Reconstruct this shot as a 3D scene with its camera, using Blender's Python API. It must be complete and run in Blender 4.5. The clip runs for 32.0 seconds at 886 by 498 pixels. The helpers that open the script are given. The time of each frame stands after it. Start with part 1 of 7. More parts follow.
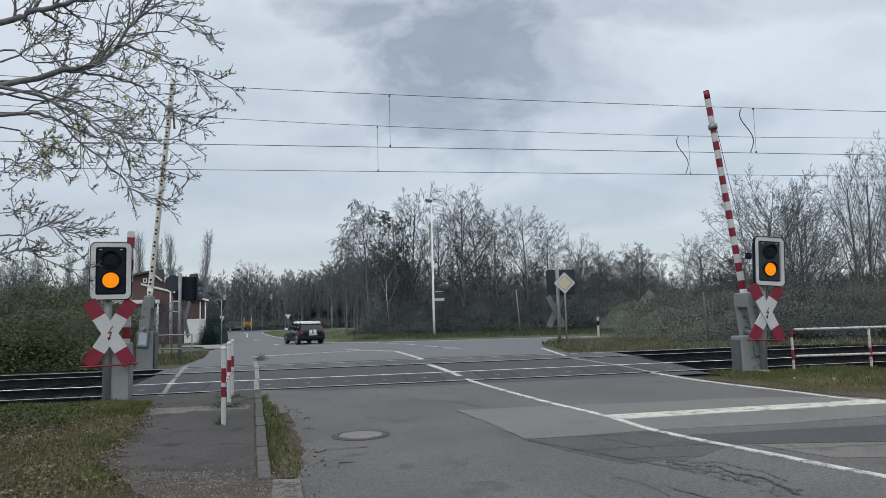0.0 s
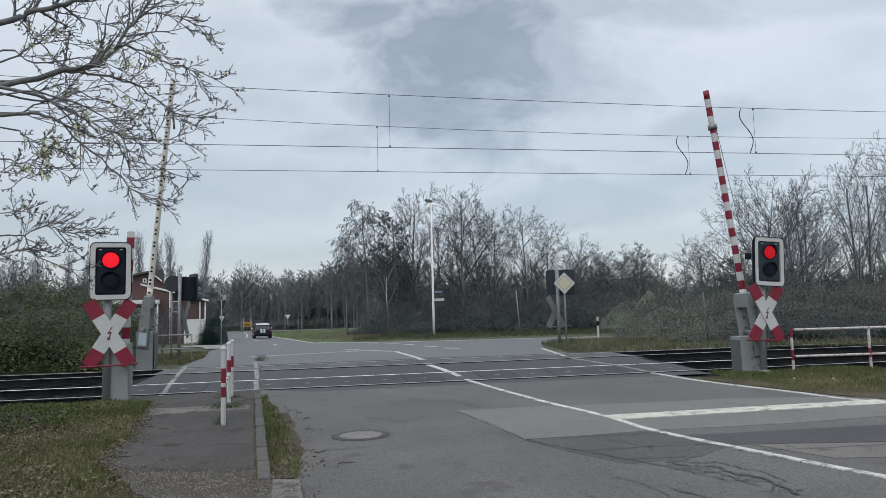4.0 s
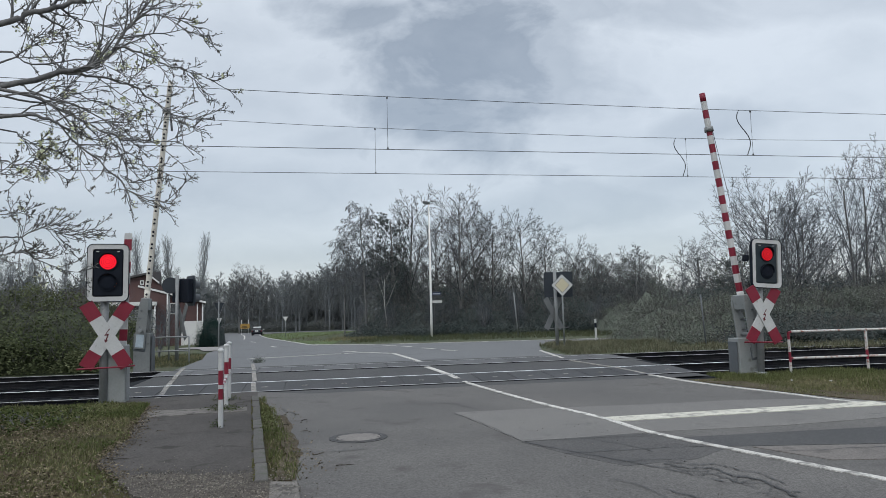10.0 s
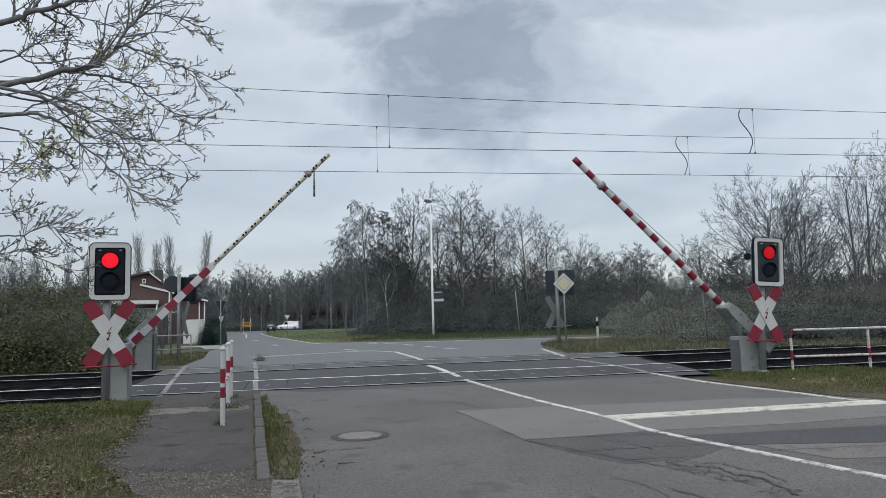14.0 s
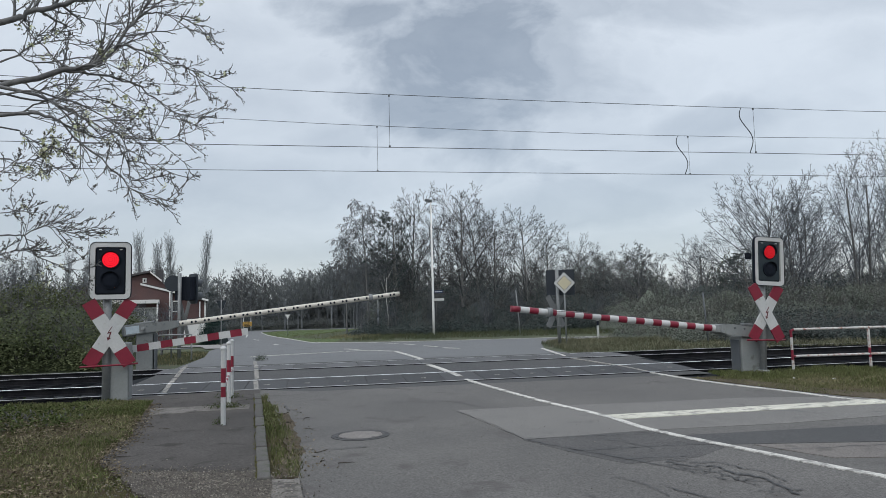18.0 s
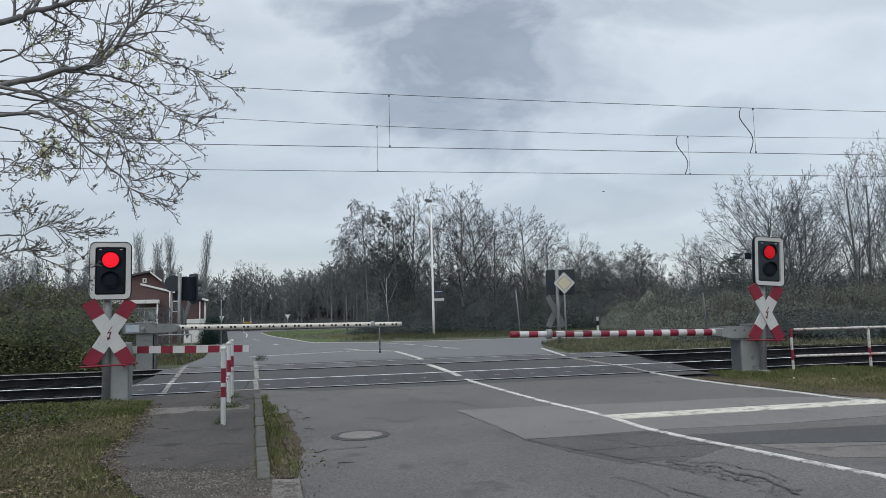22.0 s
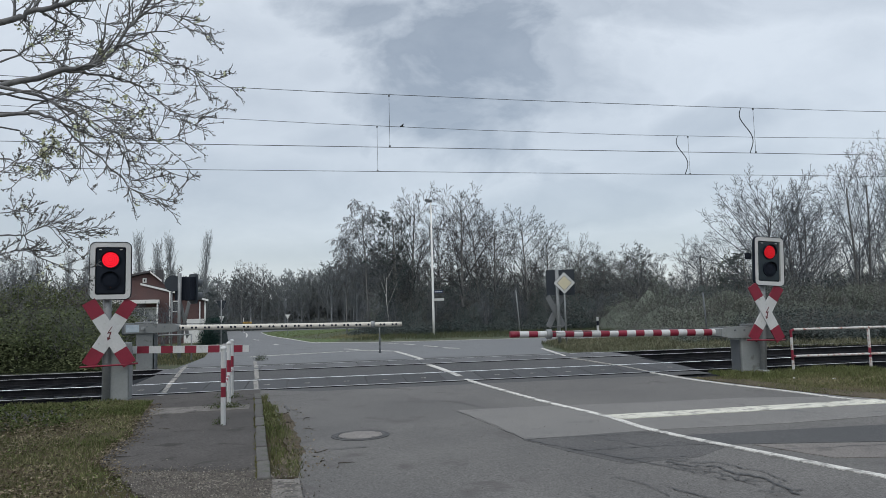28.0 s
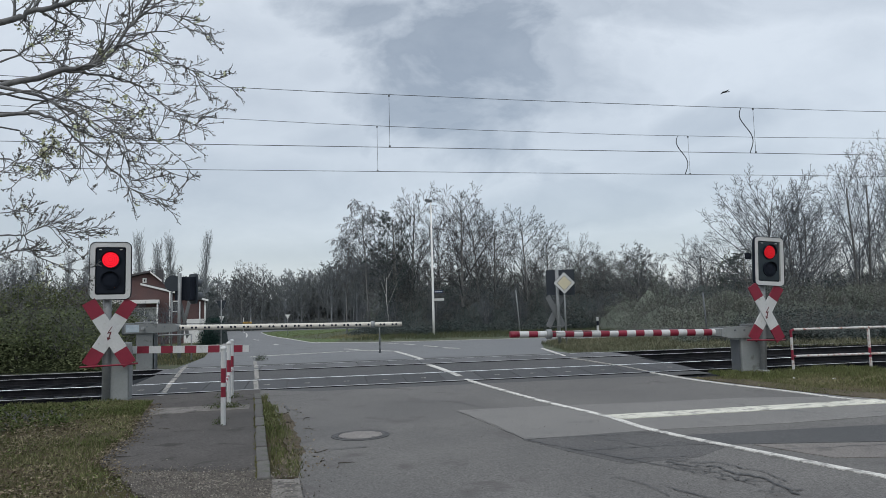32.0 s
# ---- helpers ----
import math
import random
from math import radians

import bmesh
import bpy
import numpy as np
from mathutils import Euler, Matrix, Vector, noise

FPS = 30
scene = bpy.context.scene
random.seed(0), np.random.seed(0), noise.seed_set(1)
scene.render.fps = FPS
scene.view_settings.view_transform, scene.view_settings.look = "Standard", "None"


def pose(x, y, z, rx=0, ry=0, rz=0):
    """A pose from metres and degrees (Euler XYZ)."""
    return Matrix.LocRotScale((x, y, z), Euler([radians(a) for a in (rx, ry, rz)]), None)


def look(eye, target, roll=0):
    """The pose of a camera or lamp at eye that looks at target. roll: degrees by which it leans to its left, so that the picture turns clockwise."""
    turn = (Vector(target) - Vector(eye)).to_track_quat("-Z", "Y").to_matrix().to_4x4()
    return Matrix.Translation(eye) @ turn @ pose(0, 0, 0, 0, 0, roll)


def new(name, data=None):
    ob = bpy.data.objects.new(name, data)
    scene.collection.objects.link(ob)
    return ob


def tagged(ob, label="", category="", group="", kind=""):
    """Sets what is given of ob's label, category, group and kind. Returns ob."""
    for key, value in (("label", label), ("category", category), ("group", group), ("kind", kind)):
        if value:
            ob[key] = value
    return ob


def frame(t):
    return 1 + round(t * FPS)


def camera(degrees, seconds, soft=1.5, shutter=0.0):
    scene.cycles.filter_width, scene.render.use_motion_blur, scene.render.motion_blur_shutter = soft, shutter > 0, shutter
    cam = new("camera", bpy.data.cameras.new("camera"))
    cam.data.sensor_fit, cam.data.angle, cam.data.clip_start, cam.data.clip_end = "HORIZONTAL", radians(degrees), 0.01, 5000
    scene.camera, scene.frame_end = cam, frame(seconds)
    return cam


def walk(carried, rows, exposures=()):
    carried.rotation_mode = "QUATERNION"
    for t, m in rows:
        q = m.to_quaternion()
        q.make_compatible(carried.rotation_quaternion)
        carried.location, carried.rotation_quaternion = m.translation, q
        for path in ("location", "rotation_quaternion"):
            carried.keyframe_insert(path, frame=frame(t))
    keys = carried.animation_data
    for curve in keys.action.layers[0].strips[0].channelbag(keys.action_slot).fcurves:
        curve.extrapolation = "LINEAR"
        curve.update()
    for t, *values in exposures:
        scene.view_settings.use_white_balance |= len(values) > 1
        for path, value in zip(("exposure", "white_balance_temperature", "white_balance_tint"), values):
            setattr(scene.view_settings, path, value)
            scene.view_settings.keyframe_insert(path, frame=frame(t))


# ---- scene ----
cam = camera(65.45, 32.0, soft=0.76)


def aim(dx, dy):
    """The camera's pose when the picture has slid by dx to the right and dy down, in thousandths of the width."""
    return Matrix.Translation((0, 0, 1.55)) @ pose(0, 0, 0, 95.336 + dy * 0.0737, 0, dx * 0.0737) @ pose(0, 0, 0, 0, 0, -1.547)


walk(cam, [(0, aim(0.4, 0)), (1.5, aim(0.5, 0)), (3.5, aim(0.2, 0.1)), (5.5, aim(-0.5, 0.8)), (6, aim(-0.9, 1.0)), (7, aim(-1.2, 1.9)),
           (8, aim(-1.8, 2.2)), (9, aim(-1.9, 2.3)), (10, aim(-2.4, 2.3)), (11, aim(-3.0, 2.3)), (11.5, aim(-2.4, 2.1)),
           (12, aim(-1.8, 1.3)), (13, aim(-0.9, 0.9)), (14, aim(-0.5, 0.6)), (16.5, aim(-0.3, 0.3)), (17.5, aim(0, 0)),
           (20, aim(0, 0)), (25.5, aim(0, 0)), (27.5, aim(0, 0)), (30, aim(0.1, 0)), (32, aim(0, 0))])

# ---- light ----
SUN_EL, SUN_AZ = 48.0, 200.0     # a veiled sun, high and behind the clouds
world = bpy.data.worlds.new("overcast_sky")
scene.world = world
world.use_nodes = True


class Net:
    """Short hand for building a node tree."""
    def __init__(self, tree):
        self.t = tree
        tree.nodes.clear()

    def n(self, kind, **sets):
        node = self.t.nodes.new(kind)
        for key, value in sets.items():
            if key.startswith("i_"):
                node.inputs[key[2:].replace("_", " ")].default_value = value
            else:
                setattr(node, key, value)
        return node

    def l(self, a, b):
        self.t.links.new(a, b)

    def math(self, op, a, b=None, c=None):
        node = self.n("ShaderNodeMath", operation=op)
        for i, v in enumerate((a, b, c)):
            if v is None:
                continue
            if isinstance(v, (int, float)):
                node.inputs[i].default_value = v
            else:
                self.l(v, node.inputs[i])
        return node.outputs[0]

    def noise(self, vec, scale, detail=4, rough=0.55, dist=0.0):
        node = self.n("ShaderNodeTexNoise", i_Scale=scale, i_Detail=detail, i_Roughness=rough, i_Distortion=dist)
        if vec is not None:
            self.l(vec, node.inputs["Vector"])
        return node.outputs["Fac"]

    def ramp(self, fac, *stops):
        node = self.n("ShaderNodeValToRGB")
        el = node.color_ramp.elements
        while len(el) < len(stops):
            el.new(0.5)
        for e, (p, c) in zip(el, stops):
            e.position = p
            e.color = (c, c, c, 1) if isinstance(c, (int, float)) else (*c, 1)
        self.l(fac, node.inputs["Fac"])
        return node.outputs["Color"]

    def mix(self, fac, a, b, blend="MIX"):
        node = self.n("ShaderNodeMix", data_type="RGBA", blend_type=blend)
        for sock, v in ((node.inputs["Factor"], fac), (node.inputs["A"], a), (node.inputs["B"], b)):
            if isinstance(v, (int, float)):
                sock.default_value = v
            elif isinstance(v, tuple):
                sock.default_value = (*v, 1)
            else:
                self.l(v, sock)
        return node.outputs["Result"]


def make_sky():
    net = Net(world.node_tree)
    out = net.n("ShaderNodeOutputWorld")
    sky = net.n("ShaderNodeTexSky", sky_type="NISHITA", sun_disc=False, sun_elevation=radians(SUN_EL), sun_rotation=radians(SUN_AZ))
    co = net.n("ShaderNodeTexCoord").outputs["Generated"]
    sep = net.n("ShaderNodeSeparateXYZ")
    net.l(co, sep.inputs[0])
    x, y, z = sep.outputs
    up = net.math("MAXIMUM", z, 0.0)
    # clouds on a flat layer overhead: divide by the height so that they crowd towards the horizon
    den = net.math("ADD", up, 0.16)
    comb = net.n("ShaderNodeCombineXYZ")
    net.l(net.math("DIVIDE", x, den), comb.inputs[0])
    net.l(net.math("DIVIDE", y, den), comb.inputs[1])
    comb.inputs[2].default_value = 3.7
    layer = comb.outputs[0]
    big = net.noise(layer, 0.75, 6, 0.55, 0.35)
    fine = net.noise(layer, 2.2, 7, 0.6, 0.5)

    ax = net.math("DIVIDE", x, net.math("MAXIMUM", y, 0.02))
    az = net.math("DIVIDE", z, net.math("MAXIMUM", y, 0.02))
    front = net.math("GREATER_THAN", y, 0.05)
    flat = net.n("ShaderNodeCombineXYZ")
    net.l(ax, flat.inputs[0])
    net.l(net.math("MULTIPLY", az, 1.5), flat.inputs[1])
    billow = net.noise(flat.outputs[0], 5.6, 9, 0.58, 0.3)
    wisp = net.noise(flat.outputs[0], 13.0, 6, 0.6, 0.3)
    wob = net.math("ADD", net.math("MULTIPLY", net.math("SUBTRACT", billow, 0.5), 3.7), net.math("MULTIPLY", net.math("SUBTRACT", wisp, 0.5), 0.7))

    def bank(cx, cz, rx, rz, tilt=0.0):
        """A cloud bank round the direction (cx, 1, cz), billowing at its rim."""
        dx = net.math("SUBTRACT", ax, cx)
        dz = net.math("SUBTRACT", net.math("SUBTRACT", az, cz), net.math("MULTIPLY", dx, tilt))
        r = net.math("ADD", net.math("POWER", net.math("DIVIDE", dx, rx), 2.0), net.math("POWER", net.math("DIVIDE", dz, rz), 2.0))
        v = net.math("SUBTRACT", 1.50, net.math("ADD", net.math("SQRT", r), wob))
        return net.math("MULTIPLY", net.math("MINIMUM", net.math("MAXIMUM", v, 0.0), 1.0), front)

    dark = None
    for cx, cz, rx, rz, tilt, weight in ((0.03, 0.385, 0.15, 0.14, 0.0, 0.88), (-0.10, 0.455, 0.12, 0.035, 0.0, 0.78), (-0.02, 0.302, 0.13, 0.035, -0.15, 0.78), (0.17, 0.375, 0.13, 0.10, -0.2, 0.55),
                                         (0.20, 0.455, 0.22, 0.035, 0.0, 0.50), (0.42, 0.268, 0.11, 0.03, 0.15, 0.40), (0.20, 0.148, 0.20, 0.035, 0.1, 0.46), (0.36, 0.19, 0.16, 0.035, 0.2, 0.34),
                                         (-0.16, 0.265, 0.07, 0.03, 0.0, 0.34), (-0.18, 0.362, 0.05, 0.03, 0.0, 0.26), (-0.32, 0.19, 0.22, 0.05, 0.0, 0.36), (0.62, 0.46, 0.25, 0.03, 0.0, 0.30), (-0.55, 0.15, 0.25, 0.05, 0.0, 0.36), (0.0, 0.09, 0.9, 0.025, 0.0, 0.30)):
        one = net.math("MULTIPLY", bank(cx, cz, rx, rz, tilt), weight)
        dark = one if dark is None else net.math("MAXIMUM", dark, one)
    rest = net.ramp(big, (0.42, 0.0), (0.70, 0.30))
    fac = net.math("MAXIMUM", dark, rest)
    fac = net.math("ADD", fac, net.math("MULTIPLY", net.math("SUBTRACT", fine, 0.46), 0.26))
    fac = net.math("ADD", fac, net.math("MULTIPLY", net.math("SUBTRACT", billow, 0.49), 0.55))
    fac = net.math("ADD", fac, net.math("MULTIPLY", net.math("SUBTRACT", wisp, 0.5), 0.10))
    # an overcast sky is brighter overhead
    lift = net.math("ADD", 0.82, net.math("MULTIPLY", net.math("POWER", up, 1.3), 1.0))
    bright = net.mix(1.0, (0.60, 0.645, 0.69), lift, "MULTIPLY")
    cloud = net.mix(net.math("MINIMUM", net.math("MAXIMUM", fac, 0.0), 1.0), bright, (0.24, 0.28, 0.33))
    # everything below the horizon is dull ground
    ground_mask = net.math("LESS_THAN", z, -0.01)
    cloud = net.mix(ground_mask, cloud, (0.12, 0.12, 0.10))
    b1 = net.n("ShaderNodeBackground", i_Strength=0.03)
    net.l(sky.outputs[0], b1.inputs["Color"])
    b2 = net.n("ShaderNodeBackground", i_Strength=1.0)
    net.l(cloud, b2.inputs["Color"])
    add = net.n("ShaderNodeAddShader")
    net.l(b1.outputs[0], add.inputs[0])
    net.l(b2.outputs[0], add.inputs[1])
    net.l(add.outputs[0], out.inputs["Surface"])


make_sky()
sun = new("sun", bpy.data.lights.new("sun", "SUN"))
sun.data.energy, sun.data.angle, sun.data.color = 1.0, radians(25), (1.0, 0.96, 0.9)
sun.matrix_world = look((50 * math.sin(radians(SUN_AZ)) * math.cos(radians(SUN_EL)), 50 * math.cos(radians(SUN_AZ)) * math.cos(radians(SUN_EL)), 50 * math.sin(radians(SUN_EL))), (0, 0, 0))
scene.view_settings.exposure = 0.0

# ---- materials ----
def mat(name, c1, c2, scale=3.0, rough=0.8, metal=0.0, bump=0.2, fine=40.0, c3=None, spots=0.62, per_object=0.0, per_island=0.0, spec=0.5, dist=0.0, coat=0.0, bumpd=0.01, grain=0.26):
    """A procedural surface: two colours mixed by broad noise, a fine grain, optional spots of a third colour, and relief."""
    m = bpy.data.materials.new(name)
    m.use_nodes = True
    net = Net(m.node_tree)
    out = net.n("ShaderNodeOutputMaterial")
    bs = net.n("ShaderNodeBsdfPrincipled", i_Roughness=rough, i_Metallic=metal)
    bs.inputs["Specular IOR Level"].default_value = spec
    bs.inputs["Coat Weight"].default_value = coat
    co = net.n("ShaderNodeTexCoord").outputs["Object"]
    a = net.ramp(net.noise(co, scale, 5, 0.6, dist), (0.36, 0.0), (0.64, 1.0))
    col = net.mix(a, c1, c2)
    g = net.noise(co, fine, 3, 0.7)
    col = net.mix(1.0, col, net.ramp(g, (0.3, 1 - grain), (0.7, 1 + grain)), "MULTIPLY")
    if c3:
        s = net.ramp(net.noise(co, scale * 2.7, 6, 0.65, 0.4), (spots, 0.0), (min(spots + 0.08, 1), 1.0))
        col = net.mix(s, col, c3)
    if per_object:
        r = net.n("ShaderNodeObjectInfo").outputs["Random"]
        col = net.mix(1.0, col, net.ramp(r, (0.0, 1 - per_object), (1.0, 1 + per_object)), "MULTIPLY")
    if per_island:
        r = net.n("ShaderNodeNewGeometry").outputs["Random Per Island"]
        col = net.mix(1.0, col, net.ramp(r, (0.0, 1 - per_island), (1.0, 1 + per_island)), "MULTIPLY")
    net.l(col, bs.inputs["Base Color"])
    net.l(net.math("ADD", rough - 0.1, net.math("MULTIPLY", a, 0.18)), bs.inputs["Roughness"])
    if bump:
        b = net.n("ShaderNodeBump", i_Strength=bump, i_Distance=bumpd)
        net.l(g, b.inputs["Height"])
        net.l(b.outputs[0], bs.inputs["Normal"])
    net.l(bs.outputs[0], out.inputs["Surface"])
    return m


def glow(name, colour, strength):
    """A lit signal lens: rings and beads of its moulded glass over the light."""
    m = bpy.data.materials.new(name)
    m.use_nodes = True
    net = Net(m.node_tree)
    out = net.n("ShaderNodeOutputMaterial")
    bs = net.n("ShaderNodeBsdfPrincipled", i_Roughness=0.5)
    bs.inputs["Specular IOR Level"].default_value = 0.1
    bs.inputs["Base Color"].default_value = (*[c * 0.2 for c in colour], 1)
    co = net.n("ShaderNodeTexCoord").outputs["Object"]
    ln = net.n("ShaderNodeVectorMath", operation="LENGTH")
    net.l(co, ln.inputs[0])
    ring = net.math("SINE", net.math("MULTIPLY", ln.outputs["Value"], 190.0))
    cell = net.noise(co, 60, 2, 0.5)
    v = net.math("ADD", 0.30, net.math("ADD", net.math("MULTIPLY", ring, 0.30), net.math("MULTIPLY", cell, 0.95)))
    net.l(net.math("MULTIPLY", v, strength), bs.inputs["Emission Strength"])
    bs.inputs["Emission Color"].default_value = (*colour, 1)
    net.l(bs.outputs[0], out.inputs["Surface"])
    return m


M = {}
M["asphalt"] = mat("asphalt", (0.104, 0.100, 0.097), (0.138, 0.133, 0.128), 0.45, 0.9, bump=0.6, fine=50, c3=(0.094, 0.088, 0.086), spots=0.57, spec=0.28, grain=0.44)
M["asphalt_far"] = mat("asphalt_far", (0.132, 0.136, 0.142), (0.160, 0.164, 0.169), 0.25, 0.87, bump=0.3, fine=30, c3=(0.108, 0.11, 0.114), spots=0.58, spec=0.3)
M["asphalt_patch"] = mat("asphalt_patch", (0.160, 0.155, 0.149), (0.186, 0.180, 0.172), 0.8, 0.9, bump=0.6, fine=50, c3=(0.13, 0.128, 0.124), spots=0.58, spec=0.25, grain=0.44)
M["asphalt_red"] = mat("asphalt_red", (0.150, 0.138, 0.130), (0.180, 0.167, 0.157), 0.9, 0.9, bump=0.6, fine=50, c3=(0.115, 0.107, 0.102), spots=0.57, spec=0.25, grain=0.44)
M["asphalt_mid"] = mat("asphalt_old_repair", (0.080, 0.078, 0.078), (0.108, 0.105, 0.104), 0.8, 0.9, bump=0.6, fine=50, c3=(0.070, 0.068, 0.068), spots=0.57, spec=0.25, grain=0.46)
M["asphalt_dark"] = mat("asphalt_dark", (0.063, 0.064, 0.066), (0.086, 0.086, 0.088), 0.6, 0.9, bump=0.5, fine=50, spec=0.25, grain=0.44)
M["asphalt_path"] = mat("asphalt_path", (0.060, 0.055, 0.052), (0.094, 0.087, 0.083), 0.7, 0.92, bump=0.6, fine=50, c3=(0.050, 0.046, 0.043), spots=0.55, spec=0.2, grain=0.48)
M["panel"] = mat("rubber_panel", (0.052, 0.054, 0.058), (0.074, 0.076, 0.080), 1.2, 0.85, bump=0.3, fine=60, per_object=0.15, spec=0.25)
M["panel_grey"] = mat("grey_panel", (0.088, 0.09, 0.094), (0.114, 0.116, 0.12), 1.2, 0.85, bump=0.3, fine=60, per_object=0.18, spec=0.25)
M["tar"] = mat("tar_seam", (0.022, 0.022, 0.024), (0.04, 0.04, 0.042), 3, 0.6, bump=0.2)
M["line"] = mat("road_paint", (0.48, 0.466, 0.435), (0.60, 0.585, 0.55), 2.0, 0.75, bump=0.3, fine=60, c3=(0.25, 0.243, 0.228), spots=0.52, grain=0.3)
M["line_yellow"] = mat("old_road_paint", (0.47, 0.455, 0.39), (0.60, 0.585, 0.51), 2.2, 0.75, bump=0.3, fine=60, c3=(0.27, 0.262, 0.235), spots=0.53, grain=0.32)
M["line_worn"] = mat("worn_paint", (0.235, 0.222, 0.20), (0.34, 0.32, 0.29), 3.5, 0.8, bump=0.3, fine=50, c3=(0.12, 0.116, 0.112), spots=0.50)
M["kerb"] = mat("kerb_concrete", (0.064, 0.061, 0.057), (0.104, 0.098, 0.092), 2.0, 0.92, bump=0.5, fine=50, c3=(0.062, 0.066, 0.048), spots=0.54, per_object=0.14)
M["gravel"] = mat("gravel", (0.056, 0.048, 0.040), (0.102, 0.090, 0.077), 3.0, 0.95, bump=0.9, fine=60, c3=(0.15, 0.14, 0.13), spots=0.60, bumpd=0.02, grain=0.5)
M["manhole_fill"] = mat("worn_concrete_fill", (0.185, 0.172, 0.162), (0.225, 0.210, 0.198), 3.0, 0.9, bump=0.3, fine=50, spec=0.2, grain=0.25)
M["iron"] = mat("worn_cast_iron", (0.050, 0.050, 0.052), (0.078, 0.077, 0.078), 5.0, 0.7, bump=0.2, fine=40, spec=0.3)
M["dirt"] = mat("bare_verge_dirt", (0.070, 0.056, 0.040), (0.108, 0.090, 0.066), 1.4, 0.95, bump=0.8, fine=40, c3=(0.060, 0.062, 0.030), spots=0.55, bumpd=0.02, spec=0.15, grain=0.5)
M["path_band"] = mat("worn_concrete_band", (0.125, 0.116, 0.108), (0.190, 0.178, 0.166), 1.6, 0.92, bump=0.5, fine=50, c3=(0.082, 0.078, 0.072), spots=0.53, spec=0.2, grain=0.4)
M["moss"] = mat("moss", (0.085, 0.088, 0.026), (0.13, 0.125, 0.045), 3.0, 0.95, bump=0, fine=20, per_island=0.35, spec=0.1)
M["soil"] = mat("grass_soil", (0.064, 0.060, 0.026), (0.094, 0.082, 0.042), 0.9, 0.95, bump=0.9, fine=25, c3=(0.080, 0.058, 0.038), spots=0.53, bumpd=0.04, grain=0.5, spec=0.2)
M["verge"] = mat("far_grass", (0.040, 0.056, 0.024), (0.070, 0.078, 0.038), 0.35, 0.95, bump=0.6, fine=12, c3=(0.088, 0.078, 0.05), spots=0.56, bumpd=0.04)
M["grass"] = mat("grass_blade", (0.078, 0.096, 0.034), (0.128, 0.136, 0.064), 0.8, 0.85, bump=0, fine=15, per_island=0.4, spec=0.12)
M["grass_dry"] = mat("dry_grass", (0.215, 0.195, 0.112), (0.145, 0.138, 0.075), 0.9, 0.9, bump=0, fine=15, per_island=0.4, spec=0.15)
M["grass_dull"] = mat("withered_grass", (0.118, 0.118, 0.078), (0.165, 0.158, 0.108), 0.4, 0.9, bump=0, fine=15, per_island=0.28, spec=0.1)
M["litter"] = mat("dead_leaf", (0.078, 0.060, 0.038), (0.20, 0.168, 0.118), 6.0, 0.9, bump=0, fine=30, per_island=0.7, spec=0.2, c3=(0.25, 0.22, 0.17), spots=0.58)
# dark old track bed; shade between the rails darkens these three colours further
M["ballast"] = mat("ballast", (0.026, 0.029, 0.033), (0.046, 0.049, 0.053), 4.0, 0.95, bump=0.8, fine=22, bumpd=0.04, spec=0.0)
M["sleeper"] = mat("shaded_sleeper", (0.024, 0.026, 0.029), (0.036, 0.037, 0.040), 3.0, 0.95, bump=0.4, fine=30, spec=0.0)
M["rail_side"] = mat("shaded_rail_rust", (0.013, 0.014, 0.017), (0.024, 0.024, 0.026), 3.0, 0.9, bump=0.3, fine=40, spec=0.0)
M["rail_dull"] = mat("rail_grey", (0.36, 0.365, 0.37), (0.46, 0.465, 0.47), 2.0, 0.6, metal=0.5, bump=0.0, fine=80, grain=0.1)
M["rail_top"] = mat("rail_polish", (0.86, 0.87, 0.88), (0.95, 0.95, 0.96), 2.0, 0.55, metal=1.0, bump=0.0, fine=80, grain=0.06)
M["zinc"] = mat("zinc_steel", (0.20, 0.213, 0.218), (0.265, 0.275, 0.28), 3.0, 0.6, metal=0.3, bump=0.05, fine=25, c3=(0.16, 0.17, 0.17), spots=0.58, grain=0.08)
M["cabinet"] = mat("cabinet_paint", (0.20, 0.215, 0.215), (0.245, 0.26, 0.26), 1.5, 0.65, bump=0.05, fine=30, c3=(0.14, 0.15, 0.138), spots=0.58, grain=0.08)
M["cabinet_old"] = mat("weathered_cabinet_paint", (0.135, 0.146, 0.148), (0.175, 0.187, 0.187), 1.5, 0.7, bump=0.05, fine=30, c3=(0.085, 0.092, 0.085), spots=0.58, grain=0.1)
M["cabinet_dark"] = mat("dark_machine_paint", (0.075, 0.085, 0.095), (0.11, 0.12, 0.13), 2.0, 0.6, bump=0.05, fine=30, grain=0.08)
M["red"] = mat("red_sheet", (0.168, 0.006, 0.022), (0.212, 0.009, 0.030), 2.5, 0.5, bump=0.03, fine=30, c3=(0.18, 0.022, 0.028), spots=0.64, grain=0.07)
M["white"] = mat("white_sheet", (0.45, 0.46, 0.46), (0.52, 0.525, 0.525), 2.5, 0.5, bump=0.03, fine=30, c3=(0.36, 0.36, 0.34), spots=0.60, grain=0.06)
M["boom_cream"] = mat("boom_back_paint", (0.50, 0.475, 0.42), (0.60, 0.57, 0.51), 2.5, 0.55, bump=0.03, fine=30, c3=(0.34, 0.30, 0.25), spots=0.60, grain=0.08)
M["rail_paint"] = mat("chipped_white_paint", (0.46, 0.45, 0.44), (0.57, 0.565, 0.555), 5.0, 0.6, bump=0.15, fine=30, c3=(0.30, 0.14, 0.11), spots=0.53, grain=0.12)
